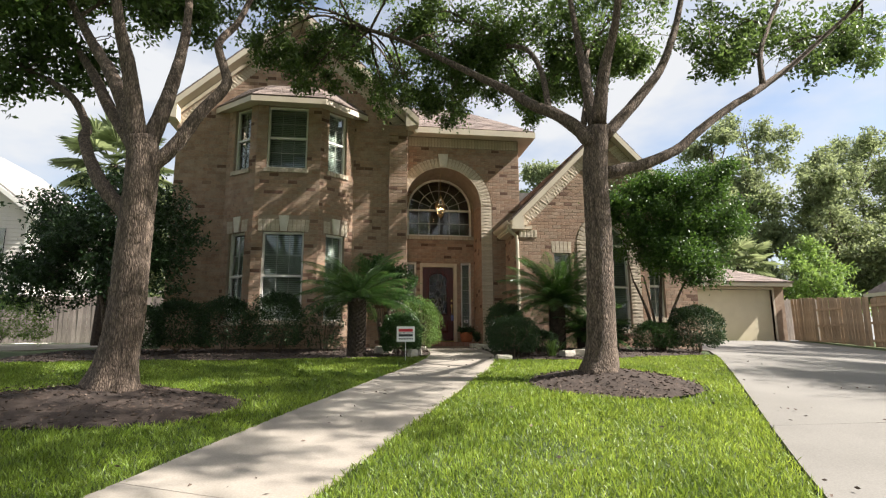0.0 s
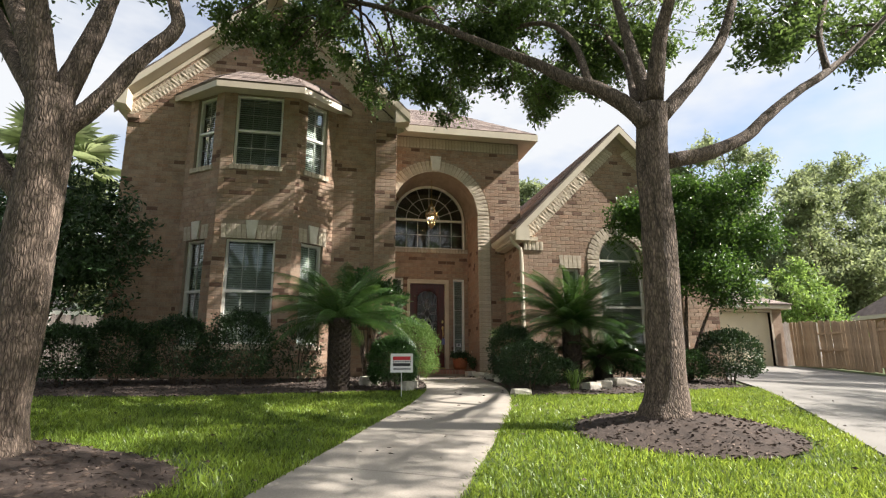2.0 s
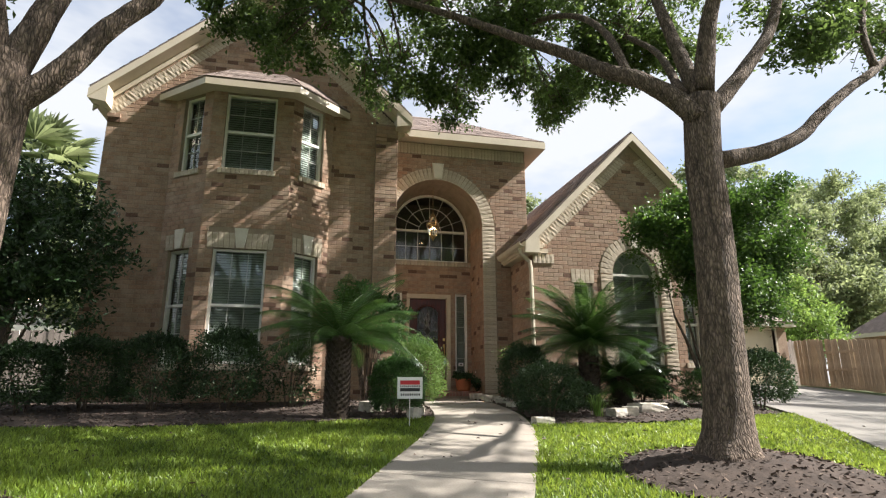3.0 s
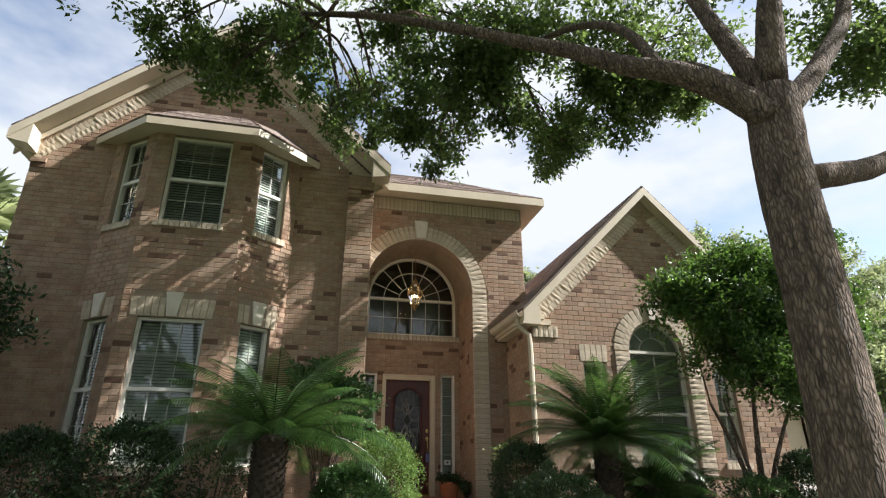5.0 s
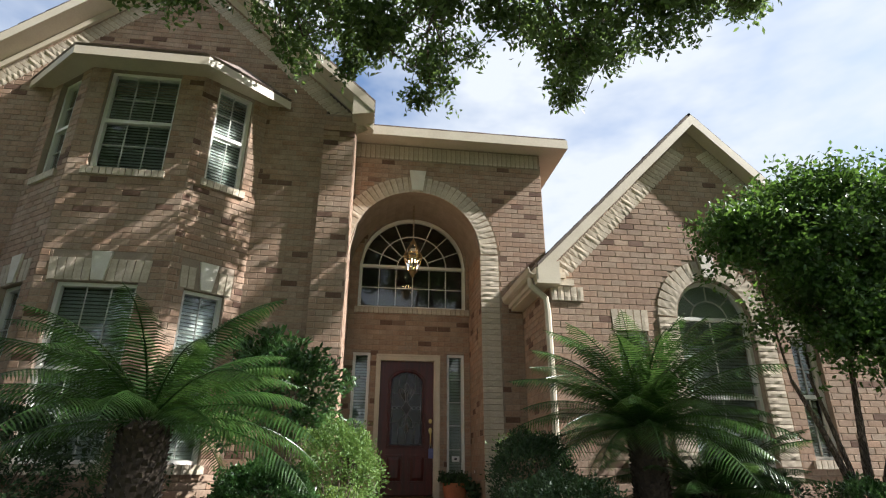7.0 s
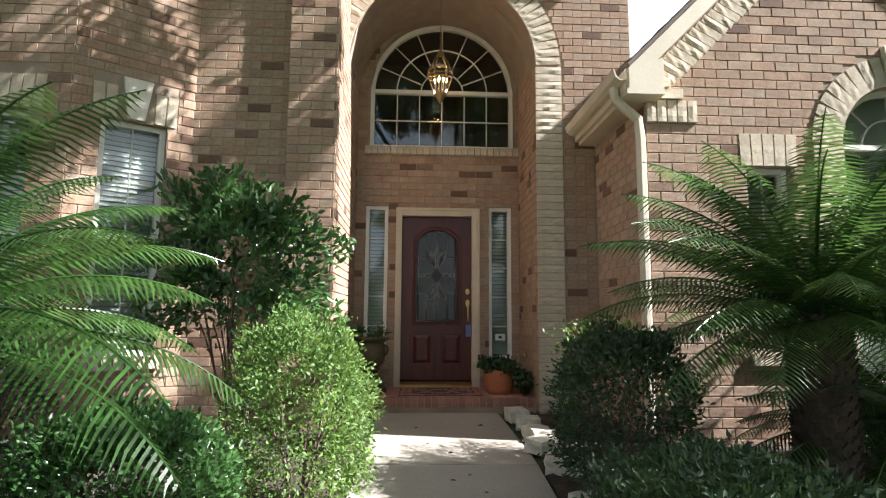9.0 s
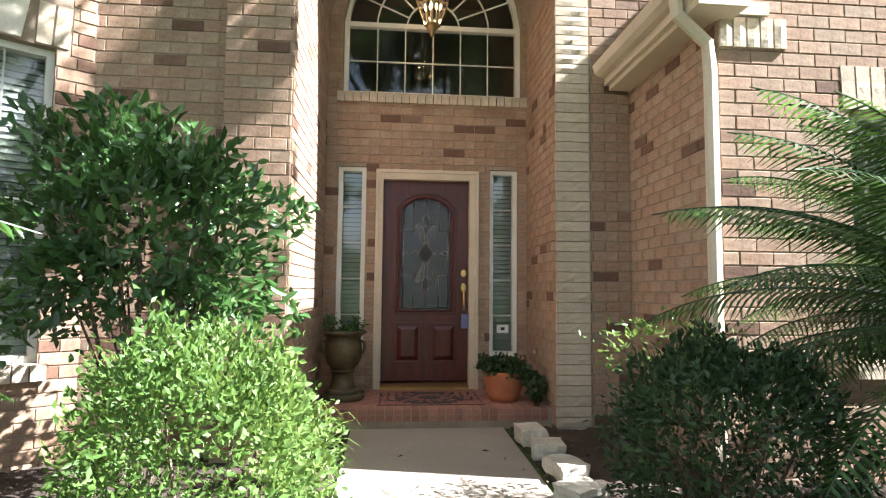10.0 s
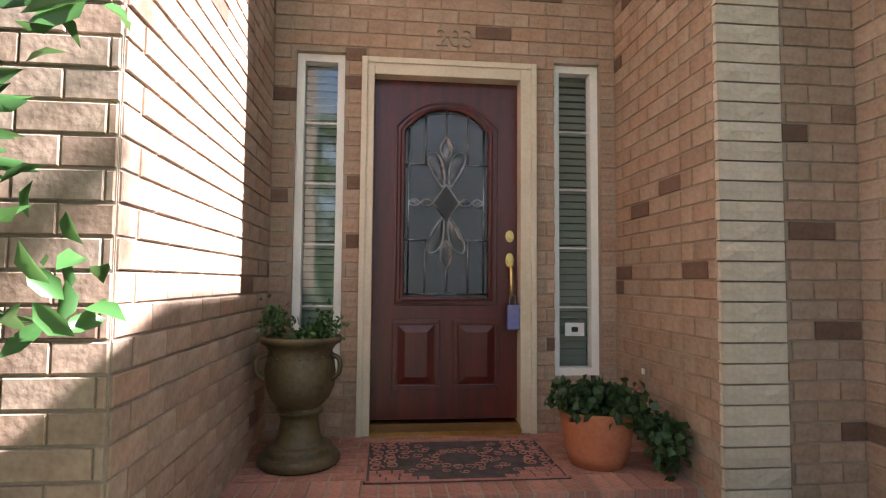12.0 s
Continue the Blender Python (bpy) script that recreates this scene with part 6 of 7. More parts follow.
def tuft(label, at, n, h, seed, spread=0.5):
    t = thing("grass_clump", label, "plant", (at[0], at[1], float(land(*at)) + 0.03))
    rng = random.Random(seed)
    m = Mesh()
    for k in range(n):
        a = rng.uniform(0, 6.28)
        r, hh = rng.uniform(0.3, 1) * spread, h * rng.uniform(0.6, 1.1)
        b = Vector((at[0] + rng.uniform(-0.06, 0.06), at[1] + rng.uniform(-0.06, 0.06), t.location.z - 0.01))
        pts = [b, b + Vector((math.cos(a) * r * 0.3, math.sin(a) * r * 0.3, hh * 0.7)), b + Vector((math.cos(a) * r * 0.7, math.sin(a) * r * 0.7, hh)), b + Vector((math.cos(a) * r, math.sin(a) * r, hh * 0.75))]
        s = Vector((-math.sin(a), math.cos(a), 0)) * 0.006
        line = smooth_line(pts, 7)
        vs = []
        for i, p in enumerate(line):
            f = 1 - (i / 7) ** 2
            vs += [p - s * f, p + s * f]
        m.add(vs, [(2 * i, 2 * i + 1, 2 * i + 3, 2 * i + 2) for i in range(7)])
    tagged(part("tuft", m, M["leaf_lime"], t), kind="stuff")


tuft("arching green liriope clump at the edge of the walk", (1.10, 12.58), 180, 0.42, 1, 0.46)
tuft("arching green liriope clump at the edge of the walk", (1.16, 12.25), 110, 0.32, 2, 0.34)
tuft("green grassy clump among the stones", (3.45, 9.75), 80, 0.3, 3, 0.3)


# cycads
def sago(label, at, trunk_h, n, length, seed, rise=1.02, fall=1.28, droop=0.0):
    t = thing("sago_palm", label, "palm", (at[0], at[1], float(land(*at)) + 0.03))
    gz_ = t.location.z
    m = Mesh()
    rng = random.Random(seed)
    m.lathe([(0.15, -0.08), (0.165, 0.05), (0.155, 0.3), (0.165, trunk_h * 0.7), (0.15, trunk_h), (0.07, trunk_h + 0.08)], 16, (at[0], at[1], gz_))
    for k in range(260):
        a, z = k * 2.399, gz_ + trunk_h * (k + 0.5) / 260
        c = Vector((math.cos(a), math.sin(a), 0))
        b = Vector((at[0], at[1], z)) + c * 0.15
        s = Vector((-c.y, c.x, 0)) * 0.026
        m.add([b - s, b + s, b + s * 0.5 + c * 0.035 + Vector((0, 0, 0.05)), b - s * 0.5 + c * 0.035 + Vector((0, 0, 0.05)), b + Vector((0, 0, 0.05))], [(0, 1, 2, 3), (1, 4, 2), (0, 3, 4)])
    stem = part("trunk", m, M["palm_trunk"], t, "dark scaly trunk")
    top = Vector((at[0], at[1], gz_ + trunk_h + 0.03))
    for k in range(n):
        a = k * 2.399 + rng.uniform(-0.15, 0.15)
        lift = rise - fall * ((k + 0.5) / n) ** 0.95 + rng.uniform(-0.08, 0.08)
        ln = length * rng.uniform(0.85, 1.08)
        c = Vector((math.cos(a), math.sin(a), 0))
        pts = [top]
        ang = lift
        for i in range(14):
            pts.append(pts[-1] + (c * math.cos(ang) + Vector((0, 0, 1)) * math.sin(ang)) * ln / 14)
            ang -= 0.028 + droop + 0.055 * (i / 14)
        side = Vector((-c.y, c.x, 0))
        fm = Mesh()
        fm.tube(pts, [0.010 - 0.007 * i / 14 for i in range(15)], 5)
        line = smooth_line(pts, 46)
        for i in range(5, 46):
            p = line[i]
            d = (line[min(i + 1, 46)] - line[i - 1]).normalized()
            up = side.cross(d)
            f = i / 46
            ll = ln * 0.19 * math.sin(math.pi * min(f * 0.92 + 0.1, 1)) ** 0.6
            for s in (-1, 1):
                w = (side * s * 0.85 + d * 0.45 + up * 0.32).normalized()
                tip = p + w * ll + Vector((0, 0, -0.03 * ll / 0.15)) + Vector((rng.uniform(-1, 1), rng.uniform(-1, 1), rng.uniform(-1, 1))) * 0.012
                e = d * 0.0065
                mid = p + w * ll * 0.5 + up * 0.004
                fm.add([p - e, p + e, mid + e, tip, mid - e], [(0, 1, 2, 4), (4, 2, 3)])
        part("frond", fm, M["frond"], stem)
    return t


sago("sago palm with a stout trunk and arching fronds in the bed", (-0.17, 10.05), 1.0, 36, 1.32, 5, 1.3, 1.2, 0.03)
sago("sago palm with a dense crown before the wing window", (4.08, 11.15), 1.02, 62, 1.42, 6, 1.45, 1.5, 0.02)
sago("small sago palm with drooping fronds beside a larger one", (4.75, 11.3), 0.42, 36, 1.15, 8)


# small trees near the house
def small_tree(label, at, stems, blobs, mat, leaf, seed, per=12, name="small_tree"):
    t = thing(name, label, "tree", (at[0], at[1], float(land(*at)) + 0.02))
    gz_ = t.location.z
    tips = []
    for k, (dx, dy, h, r) in enumerate(stems):
        m = Mesh()
        e = (at[0] + dx, at[1] + dy, gz_ + h)
        pts = [(at[0] + dx * 0.08, at[1] + dy * 0.08, gz_ - 0.08), (at[0] + dx * 0.3, at[1] + dy * 0.3, gz_ + h * 0.35), (at[0] + dx * 0.62, at[1] + dy * 0.7, gz_ + h * 0.7), e]
        limb(m, pts, r, r * 0.4, seed + k, 9)
        part("stem", m, M["bark"], t, smooth=True)
        tips.append(e)
        tips.append(pts[2])
    m = Mesh()
    twigs(m, tips, blobs, seed, 0.014)
    part("branchwork", m, M["bark"], t)
    foliage("crown", blobs, mat, t, leaf[0], leaf[1], seed, per, 0.12)
    return t


small_tree("multi-stemmed small tree with a bright green crown before the wing", (6.5, 11.3), [(-0.5, 0.1, 1.6, 0.05), (0.1, -0.1, 1.8, 0.06), (0.65, -0.2, 1.6, 0.05), (-0.15, 0.25, 1.7, 0.04)],
           [(6.5, 11.0, 3.3, 1.0, 0.8, 0.75, 520), (6.1, 10.9, 3.05, 0.5, 0.5, 0.5, 180), (7.2, 10.9, 3.0, 0.85, 0.7, 0.7, 360), (6.6, 10.8, 4.0, 0.75, 0.6, 0.45, 300), (6.9, 10.6, 2.75, 0.8, 0.6, 0.4, 200), (7.6, 11.0, 3.7, 0.55, 0.5, 0.45, 180), (5.4, 10.9, 3.85, 0.5, 0.5, 0.5, 300), (6.2, 10.9, 4.45, 0.75, 0.6, 0.4, 320), (7.3, 10.9, 4.45, 0.8, 0.6, 0.45, 320), (8.1, 11.0, 3.7, 0.6, 0.6, 0.6, 240), (8.0, 10.9, 4.75, 0.5, 0.5, 0.35, 130)], "leaf_crape", (0.07, 0.038), 61, 16)
small_tree("dark multi-stemmed evergreen tree at the house corner", (-4.95, 11.4), [(-0.5, 0.1, 1.9, 0.06), (0.3, 0.1, 2.0, 0.05), (-0.1, -0.2, 2.2, 0.06), (0.6, -0.1, 1.5, 0.04)],
           [(-5.0, 11.4, 3.6, 1.3, 1.1, 0.9, 520), (-6.2, 11.8, 3.4, 1.0, 0.9, 0.9, 380), (-4.6, 11.2, 2.5, 1.0, 0.8, 0.7, 340), (-6.0, 11.5, 2.3, 0.9, 0.8, 0.6, 260), (-4.2, 11.6, 3.3, 0.8, 0.7, 0.8, 260), (-6.9, 12.2, 2.8, 0.9, 0.8, 0.7, 260)], "leaf_dark", (0.10, 0.045), 62, 12)

# porch things
urn = thing("urn", "tall glazed brown urn planter on the porch bricks", "planter", (1.24, 14.38, PZ))
m = Mesh()
m.lathe([(0.180, 0.0), (0.192, 0.012), (0.194, 0.035), (0.186, 0.05), (0.170, 0.053), (0.160, 0.054), (0.158, 0.058), (0.160, 0.075), (0.154, 0.09), (0.135, 0.094), (0.122, 0.096), (0.118, 0.10), (0.098, 0.14), (0.088, 0.21), (0.092, 0.236), (0.106, 0.24), (0.112, 0.252), (0.106, 0.264), (0.096, 0.267), (0.10, 0.272), (0.138, 0.31), (0.163, 0.37), (0.168, 0.44), (0.16, 0.50), (0.15, 0.535), (0.165, 0.56), (0.19, 0.575), (0.198, 0.595), (0.19, 0.607), (0.17, 0.60), (0.155, 0.57), (0.15, 0.55)], 32, (1.24, 14.38, PZ))
urn_body = part("body", m, M["urn"], urn, smooth=True)
m = Mesh()
for k in range(26):
    a = 2 * math.pi * k / 26
    m.lathe([(0.004, 0), (0.008, 0.006), (0.004, 0.012)], 6, (1.24 + 0.157 * math.cos(a), 14.38 + 0.157 * math.sin(a), PZ + 0.505))
tagged(part("beading", m, M["urn"], urn_body), kind="stuff")
for s in (-1, 1):
    m = Mesh()
    m.tube(smooth_line([(1.24 + s * 0.15, 14.33, PZ + 0.40), (1.24 + s * 0.19, 14.31, PZ + 0.44), (1.24 + s * 0.19, 14.31, PZ + 0.5), (1.24 + s * 0.155, 14.33, PZ + 0.52)], 10), [0.012] * 11, 7)
    part("handle", m, M["urn"], urn_body, smooth=True)
m = Mesh()
m.lathe([(0.155, 0.565), (0.05, 0.585)], 20, (1.24, 14.38, PZ))
part("soil", m, M["mulch"], urn_body, "dark potting soil")


def pot_plant(label, at, blobs, mat, leaf, seed, name="potted_plant"):
    t = thing(name, label, "plant", at)
    foliage("leaves", blobs, mat, t, leaf[0], leaf[1], seed, 6, 0.05)
    m = Mesh()
    rng = random.Random(seed)
    for x, y, z, rx, ry, rz, n in blobs:
        for k in range(5):
            limb(m, [at, ((at[0] + x) / 2, (at[1] + y) / 2, (at[2] + z) / 2 + 0.02), (x + rng.uniform(-rx, rx), y + rng.uniform(-ry, ry), z)], 0.004, 0.002, k, 5, 5)
    part("stalks", m, M["leaf_dark"], t)
    return t


pot_plant("sparse green plant growing in the urn", (1.24, 14.38, PZ + 0.58), [(1.13, 14.36, PZ + 0.68, 0.05, 0.05, 0.07, 30), (1.30, 14.36, PZ + 0.63, 0.1, 0.07, 0.03, 30), (1.36, 14.4, PZ + 0.66, 0.05, 0.05, 0.05, 14)], "leaf_holly", (0.035, 0.02), 71)
pot = thing("flower_pot", "round terracotta flower pot on the porch bricks", "planter", (2.68, 14.27, PZ))
m = Mesh()
m.lathe([(0.125, 0.0), (0.15, 0.06), (0.17, 0.17), (0.178, 0.25), (0.182, 0.262), (0.17, 0.265), (0.16, 0.24), (0.155, 0.22)], 32, (2.68, 14.27, PZ))
pot_body = part("body", m, M["terracotta"], pot, smooth=True)
m = Mesh()
m.lathe([(0.16, 0.235), (0.04, 0.25)], 20, (2.68, 14.27, PZ))
part("soil", m, M["mulch"], pot_body, "dark potting soil")
geranium = pot_plant("trailing geranium with red flowers in the terracotta pot", (2.68, 14.27, PZ + 0.25), [(2.60, 14.2, PZ + 0.32, 0.12, 0.1, 0.06, 60), (2.78, 14.18, PZ + 0.28, 0.14, 0.12, 0.09, 90), (2.88, 14.05, PZ + 0.15, 0.10, 0.08, 0.12, 60)], "leaf_dark", (0.05, 0.04), 72)
foliage("petals", [(2.80, 14.12, PZ + 0.36, 0.13, 0.1, 0.05, 7), (2.93, 14.0, PZ + 0.2, 0.06, 0.05, 0.06, 4)], "petal", geranium, 0.022, 0.018, 73, 6, 0.015)["kind"] = "stuff"
lantern = thing("lantern", "hanging brass and glass lantern lit under the porch vault", "lamp", (2.0, 14.3, 4.43))
LX, LY = 2.0, 14.3


def hexa(r, z):
    return [(LX + r * math.cos(math.pi * k / 3), LY + r * math.sin(math.pi * k / 3), z) for k in range(6)]


m = Mesh()
levels = [(0.07, 4.50), (0.15, 4.74), (0.145, 4.80), (0.05, 4.98)]
for (r0, z0), (r1, z1) in zip(levels[:-1], levels[1:]):
    a, b = hexa(r0, z0), hexa(r1, z1)
    for k in range(6):
        m.tube([a[k], b[k]], [0.007, 0.007], 6)
for r, z in levels:
    h = hexa(r, z)
    m.tube(h + [h[0]], [0.008] * 7, 6)
m.lathe([(0.012, 4.40), (0.03, 4.44), (0.065, 4.50), (0.07, 4.51)], 12, (LX, LY, 0))
m.lathe([(0.06, 4.97), (0.04, 5.02), (0.015, 5.06), (0.012, 5.08)], 12, (LX, LY, 0))
part("frame", m, M["bronze"], lantern)
m = Mesh()
for (r0, z0), (r1, z1) in zip(levels[:-1], levels[1:]):
    a, b = hexa(r0 * 0.97, z0), hexa(r1 * 0.97, z1)
    m.add(a + b, [(k, (k + 1) % 6, (k + 1) % 6 + 6, k + 6) for k in range(6)])
no_shadow(part("pane", m, M["bevel_glass"], lantern))
m = Mesh()
z = 5.08
k = 0
while z < ASPR + ar - 0.01:
    m.tube([(LX + 0.012 * math.cos(a) * (k % 2), LY + 0.012 * math.cos(a) * ((k + 1) % 2), z + 0.018 + 0.024 * math.sin(a)) for a in [i * math.pi / 4 for i in range(9)]], [0.003] * 9, 5)
    z += 0.034
    k += 1
part("chain", m, M["bronze"], lantern)
bulb_mat = bpy.data.materials.new("bulb_glow")
bulb_mat.use_nodes = True
bb = bulb_mat.node_tree.nodes["Principled BSDF"]
bb.inputs["Emission Color"].default_value = (1.0, 0.62, 0.25, 1)
bb.inputs["Emission Strength"].default_value = 9
for k in range(3):
    a = k * 2.1
    m = Mesh()
    m.tube([(LX, LY, 4.52), (LX + 0.035 * math.cos(a), LY + 0.035 * math.sin(a), 4.56), (LX + 0.035 * math.cos(a), LY + 0.035 * math.sin(a), 4.66)], [0.006] * 3, 6)
    candle = part("candle", m, M["casing"], lantern, "cream candle sleeve")
    m = Mesh()
    m.lathe([(0.004, 0.0), (0.011, 0.02), (0.009, 0.04), (0.002, 0.06)], 10, (LX + 0.035 * math.cos(a), LY + 0.035 * math.sin(a), 4.66))
    part("bulb", m, bulb_mat, candle, "glowing warm bulb", smooth=True)

# yard sign
sign = thing("yard_sign", "small white yard sign with red and black bars", "sign", (0.667, 9.14, float(land(0.667, 9.14))))
sm_ = pose(0.667, 9.14, 0, 0, 0, -6)
m = Mesh()
m.box((-0.153, -0.004, 1.03), (0.153, 0.004, 1.285), sm_)
part("board", m, M["white"], sign)
m = Mesh()
m.box((-0.12, -0.007, 1.195), (0.12, -0.0045, 1.245), sm_)
part("red_bar", m, M["sign_red"], sign, "red printed bar")
m = Mesh()
m.box((-0.12, -0.007, 1.115), (0.12, -0.0045, 1.155), sm_)
part("black_bar", m, M["sign_black"], sign, "black printed bar")
m = Mesh()
for k in range(9):
    m.box((-0.112 + k * 0.027, -0.006, 1.065), (-0.095 + k * 0.027, -0.0045, 1.09), sm_)
for k in range(11):
    m.box((-0.118 + k * 0.023, -0.006, 1.166), (-0.105 + k * 0.023, -0.0045, 1.185), sm_)
tagged(part("small_print", m, M["sign_black"], sign, "unreadable small print"), kind="stuff")
m = Mesh()
m.tube([(0.667, 9.15, 0.6), (0.667, 9.15, 1.27)], [0.005, 0.005], 6)
part("stake", m, M["white"], sign, "thin metal stake")


# stones along the beds
def stone_at(x, y, w, d, h, turn, seed):
    rng = random.Random(seed)
    bm = bmesh.new()
    bmesh.ops.create_cube(bm, size=1)
    bmesh.ops.subdivide_edges(bm, edges=bm.edges[:], cuts=2, use_grid_fill=True)
    for v in bm.verts:
        v.co *= 1 - 0.18 * (v.co.length - 0.5)
        v.co += Vector([rng.uniform(-0.05, 0.05) for _ in range(3)])
        v.co = Vector((v.co.x * w, v.co.y * d, v.co.z * h))
    me = bpy.data.meshes.new("edging_stone")
    bm.to_mesh(me)
    bm.free()
    me.materials.append(M["stone"])
    ob = new("edging_stone", me)
    ob.matrix_basis = pose(x, y, float(land(x, y)) + 0.035 + h * 0.4, 0, 0, turn)
    tagged(ob, "pale rough limestone edging stone on the mulch", "stone", "bed edging stones")


for k, (x, y, w, d, h, a) in enumerate([(2.72, 13.45, 0.2, 0.28, 0.12, 4), (2.76, 13.1, 0.22, 0.24, 0.11, -8), (2.77, 12.72, 0.2, 0.26, 0.1, 12), (2.72, 12.3, 0.24, 0.2, 0.11, 30), (2.74, 11.8, 0.26, 0.16, 0.1, -15), (2.72, 11.2, 0.2, 0.16, 0.09, 20),
                                        (2.36, 9.12, 0.26, 0.16, 0.09, 5), (3.75, 9.75, 0.26, 0.2, 0.12, 20), (4.02, 9.85, 0.24, 0.18, 0.13, -25), (0.86, 9.95, 0.16, 0.14, 0.14, 30), (0.98, 10.25, 0.16, 0.13, 0.13, -10),
                                        (1.22, 11.6, 0.14, 0.12, 0.1, 10), (0.35, 10.75, 0.3, 0.22, 0.16, 15), (4.6, 10.3, 0.5, 0.35, 0.14, 5)]):
    stone_at(x, y, w, d, h, a, k)


# fallen leaves on the walk and lawn
def litter():
    rng = np.random.default_rng(9)
    n = 900
    x, y = rng.uniform(-5, 6.5, n), rng.uniform(1.5, 13.5, n)
    wd = np.abs(walk_dist(x, y))
    ok = (wd < 0.6) | (rng.uniform(size=n) < 0.3)
    ok &= (wd > 0.6) | (rng.uniform(size=n) < 0.6)
    x, y, wd = x[ok], y[ok], wd[ok]
    p = np.stack([x, y, land(x, y) + np.where(wd < 0.63, 0.028, 0.055)], 1)
    w = rng.normal(size=p.shape) * [1, 1, 0.05]
    v, f = leaves_np(p, w, 0.05, 0.02, rng, 0.05)
    tagged(new("fallen_leaves", mesh_np("fallen_leaves", v, f, M["chips"])), "brown fallen leaves on walk and lawn", "leaves", kind="stuff")


litter()


# garage
garage = thing("garage", "detached brick garage with a cream roll-up door", "garage", (15.0, 22, float(land(15, 22))))
GZ = 1.05
m = Mesh()
m.box((9.5, 21.3, 0.7), (13.0, 21.5, 3.445)).box((17.45, 21.3, 0.7), (18.0, 21.5, 3.445)).box((13.0, 21.3, 3.32), (17.45, 21.5, 3.445)).box((17.8, 21.5, 0.7), (18.0, 27, 3.445)).box((9.5, 21.5, 0.7), (9.7, 27, 3.445))
part("wall", m, M["brick"], garage)
m = Mesh()
m.box((13.0, 21.44, 1.08), (17.45, 21.47, 3.32))
gd = part("door", m, M["garage_door"], garage, "cream sectional garage door")
for k in range(4):
    m = Mesh()
    m.box((13.0, 21.42, 1.1 + k * 0.555), (17.45, 21.438, 1.1 + (k + 1) * 0.555 - 0.008))
    part("panel", m, M["garage_door"], gd)
m = Mesh()
m.box((12.88, 21.27, 1.05), (13.0, 21.42, 3.42)).box((17.45, 21.27, 1.05), (17.53, 21.42, 3.42)).box((13.0, 21.27, 3.32), (17.45, 21.42, 3.42))
m.box((9.0, 20.85, 3.42), (18.1, 20.9, 3.62)).box((9.0, 20.9, 3.445), (18.1, 21.4, 3.485)).box((18.06, 20.9, 3.42), (18.1, 27, 3.62))
part("fascia", m, M["trim"], garage, "cream painted trim")
m = Mesh()
roof_face(m, (9.0, 20.8, 3.62), (18.15, 20.8, 3.62), (14.9, 24.2, 5.05), (12.6, 24.2, 5.05), rows=14)
roof_face(m, (18.15, 20.8, 3.62), (18.15, 27.6, 3.62), (14.9, 24.3, 5.05), (14.9, 24.2, 5.05), rows=14)
part("roof", m, M["shingle"], garage)


# fences
def fence(label, a, b, h, mat, flip, seed, rails_out=False):
    a, b = Vector(a), Vector(b)
    ln = (b - a).length
    d = (b - a) / ln
    turn = math.degrees(math.atan2(d.y, d.x))
    t = thing("fence", label, "fence", (a.x, a.y, float(land(a.x, a.y))))
    rng = random.Random(seed)
    n = int(ln / 0.145)
    meshes = []
    for k in range(3):
        s = Mesh()
        hh = h + 0.02 * k
        s.prism([(0, 0, 0), (0.138, 0, 0), (0.138, 0, hh - 0.03), (0.11, 0, hh), (0.028, 0, hh), (0, 0, hh - 0.03)], (0, 0.018, 0))
        meshes.append(s.data("picket", M[mat]))
    for k in range(n):
        p = a + d * (k * 0.145)
        bay = int(k * 0.145 / 1.25) % 2 if flip else 0
        ob = new("picket", rng.choice(meshes))
        ob.parent = t
        off = -0.075 if bay else 0.0
        nr = Vector((-d.y, d.x))
        q = p + nr * (0.075 if bay else 0.0)
        ob.matrix_basis = pose(q.x - a.x, q.y - a.y, float(land(p.x, p.y)) - t.location.z + rng.uniform(0.0, 0.04), rng.uniform(-0.6, 0.6), rng.uniform(-0.5, 0.5), turn)
    for zf in (0.16, 0.52, 0.88):
        s = Mesh()
        z0 = 0.5 * float(land(a.x, a.y) + land(b.x, b.y))
        s.box((0.0, 0.02, z0 + h * zf - 0.04), (ln, 0.07, z0 + h * zf + 0.04), Matrix.Translation((a.x, a.y, 0)) @ pose(0, 0, 0, 0, 0, turn))
        part("rail", s, M[mat], t)
    return t


fence("weathered tan wooden fence with alternating panels beside the drive", (18.25, 21.2), (18.0, 11.0), 1.75, "fence_wood", True, 1)
fence("grey weathered wooden fence beside the garage", (18.0, 21.35), (19.8, 21.35), 1.75, "fence_grey", False, 2)
fence("grey weathered wooden fence between the houses", (-13.2, 20.0), (-4.7, 20.0), 1.55, "fence_grey", False, 3)

# neighbours
nb = thing("neighbour_house", "two-storey neighbour house with pale lap siding", "house", (-16, 22, 1.1))
m = Mesh()
for side in (0, 1):
    q = Mesh()
    if side:
        q.add([(0, 0, 0), (0, 8, 0), (-0.02, 8, 0.155), (-0.02, 0.02, 0.155), (-0.022, 0, 0), (-0.022, 8, 0)], [(0, 1, 2, 3), (0, 4, 5, 1)])
    else:
        q.add([(-9.5, 0, 0), (0, 0, 0), (0, 0.02, 0.155), (-9.5, 0.02, 0.155), (-9.5, 0.022, 0), (0, 0.022, 0)], [(0, 1, 2, 3), (0, 4, 5, 1)])
    board = q.data("siding_board", M["siding"])
    for k in range(36):
        ob = new("siding_board", board)
        ob.parent = nb
        ob.location = Vector((-12.5, 22.0, 0.9 + k * 0.15)) - nb.location
m.prism([(-22, 22.02, 6.2), (-12.5, 22.02, 6.2), (-17.2, 22.02, 9.8)], (0, 0.1, 0))
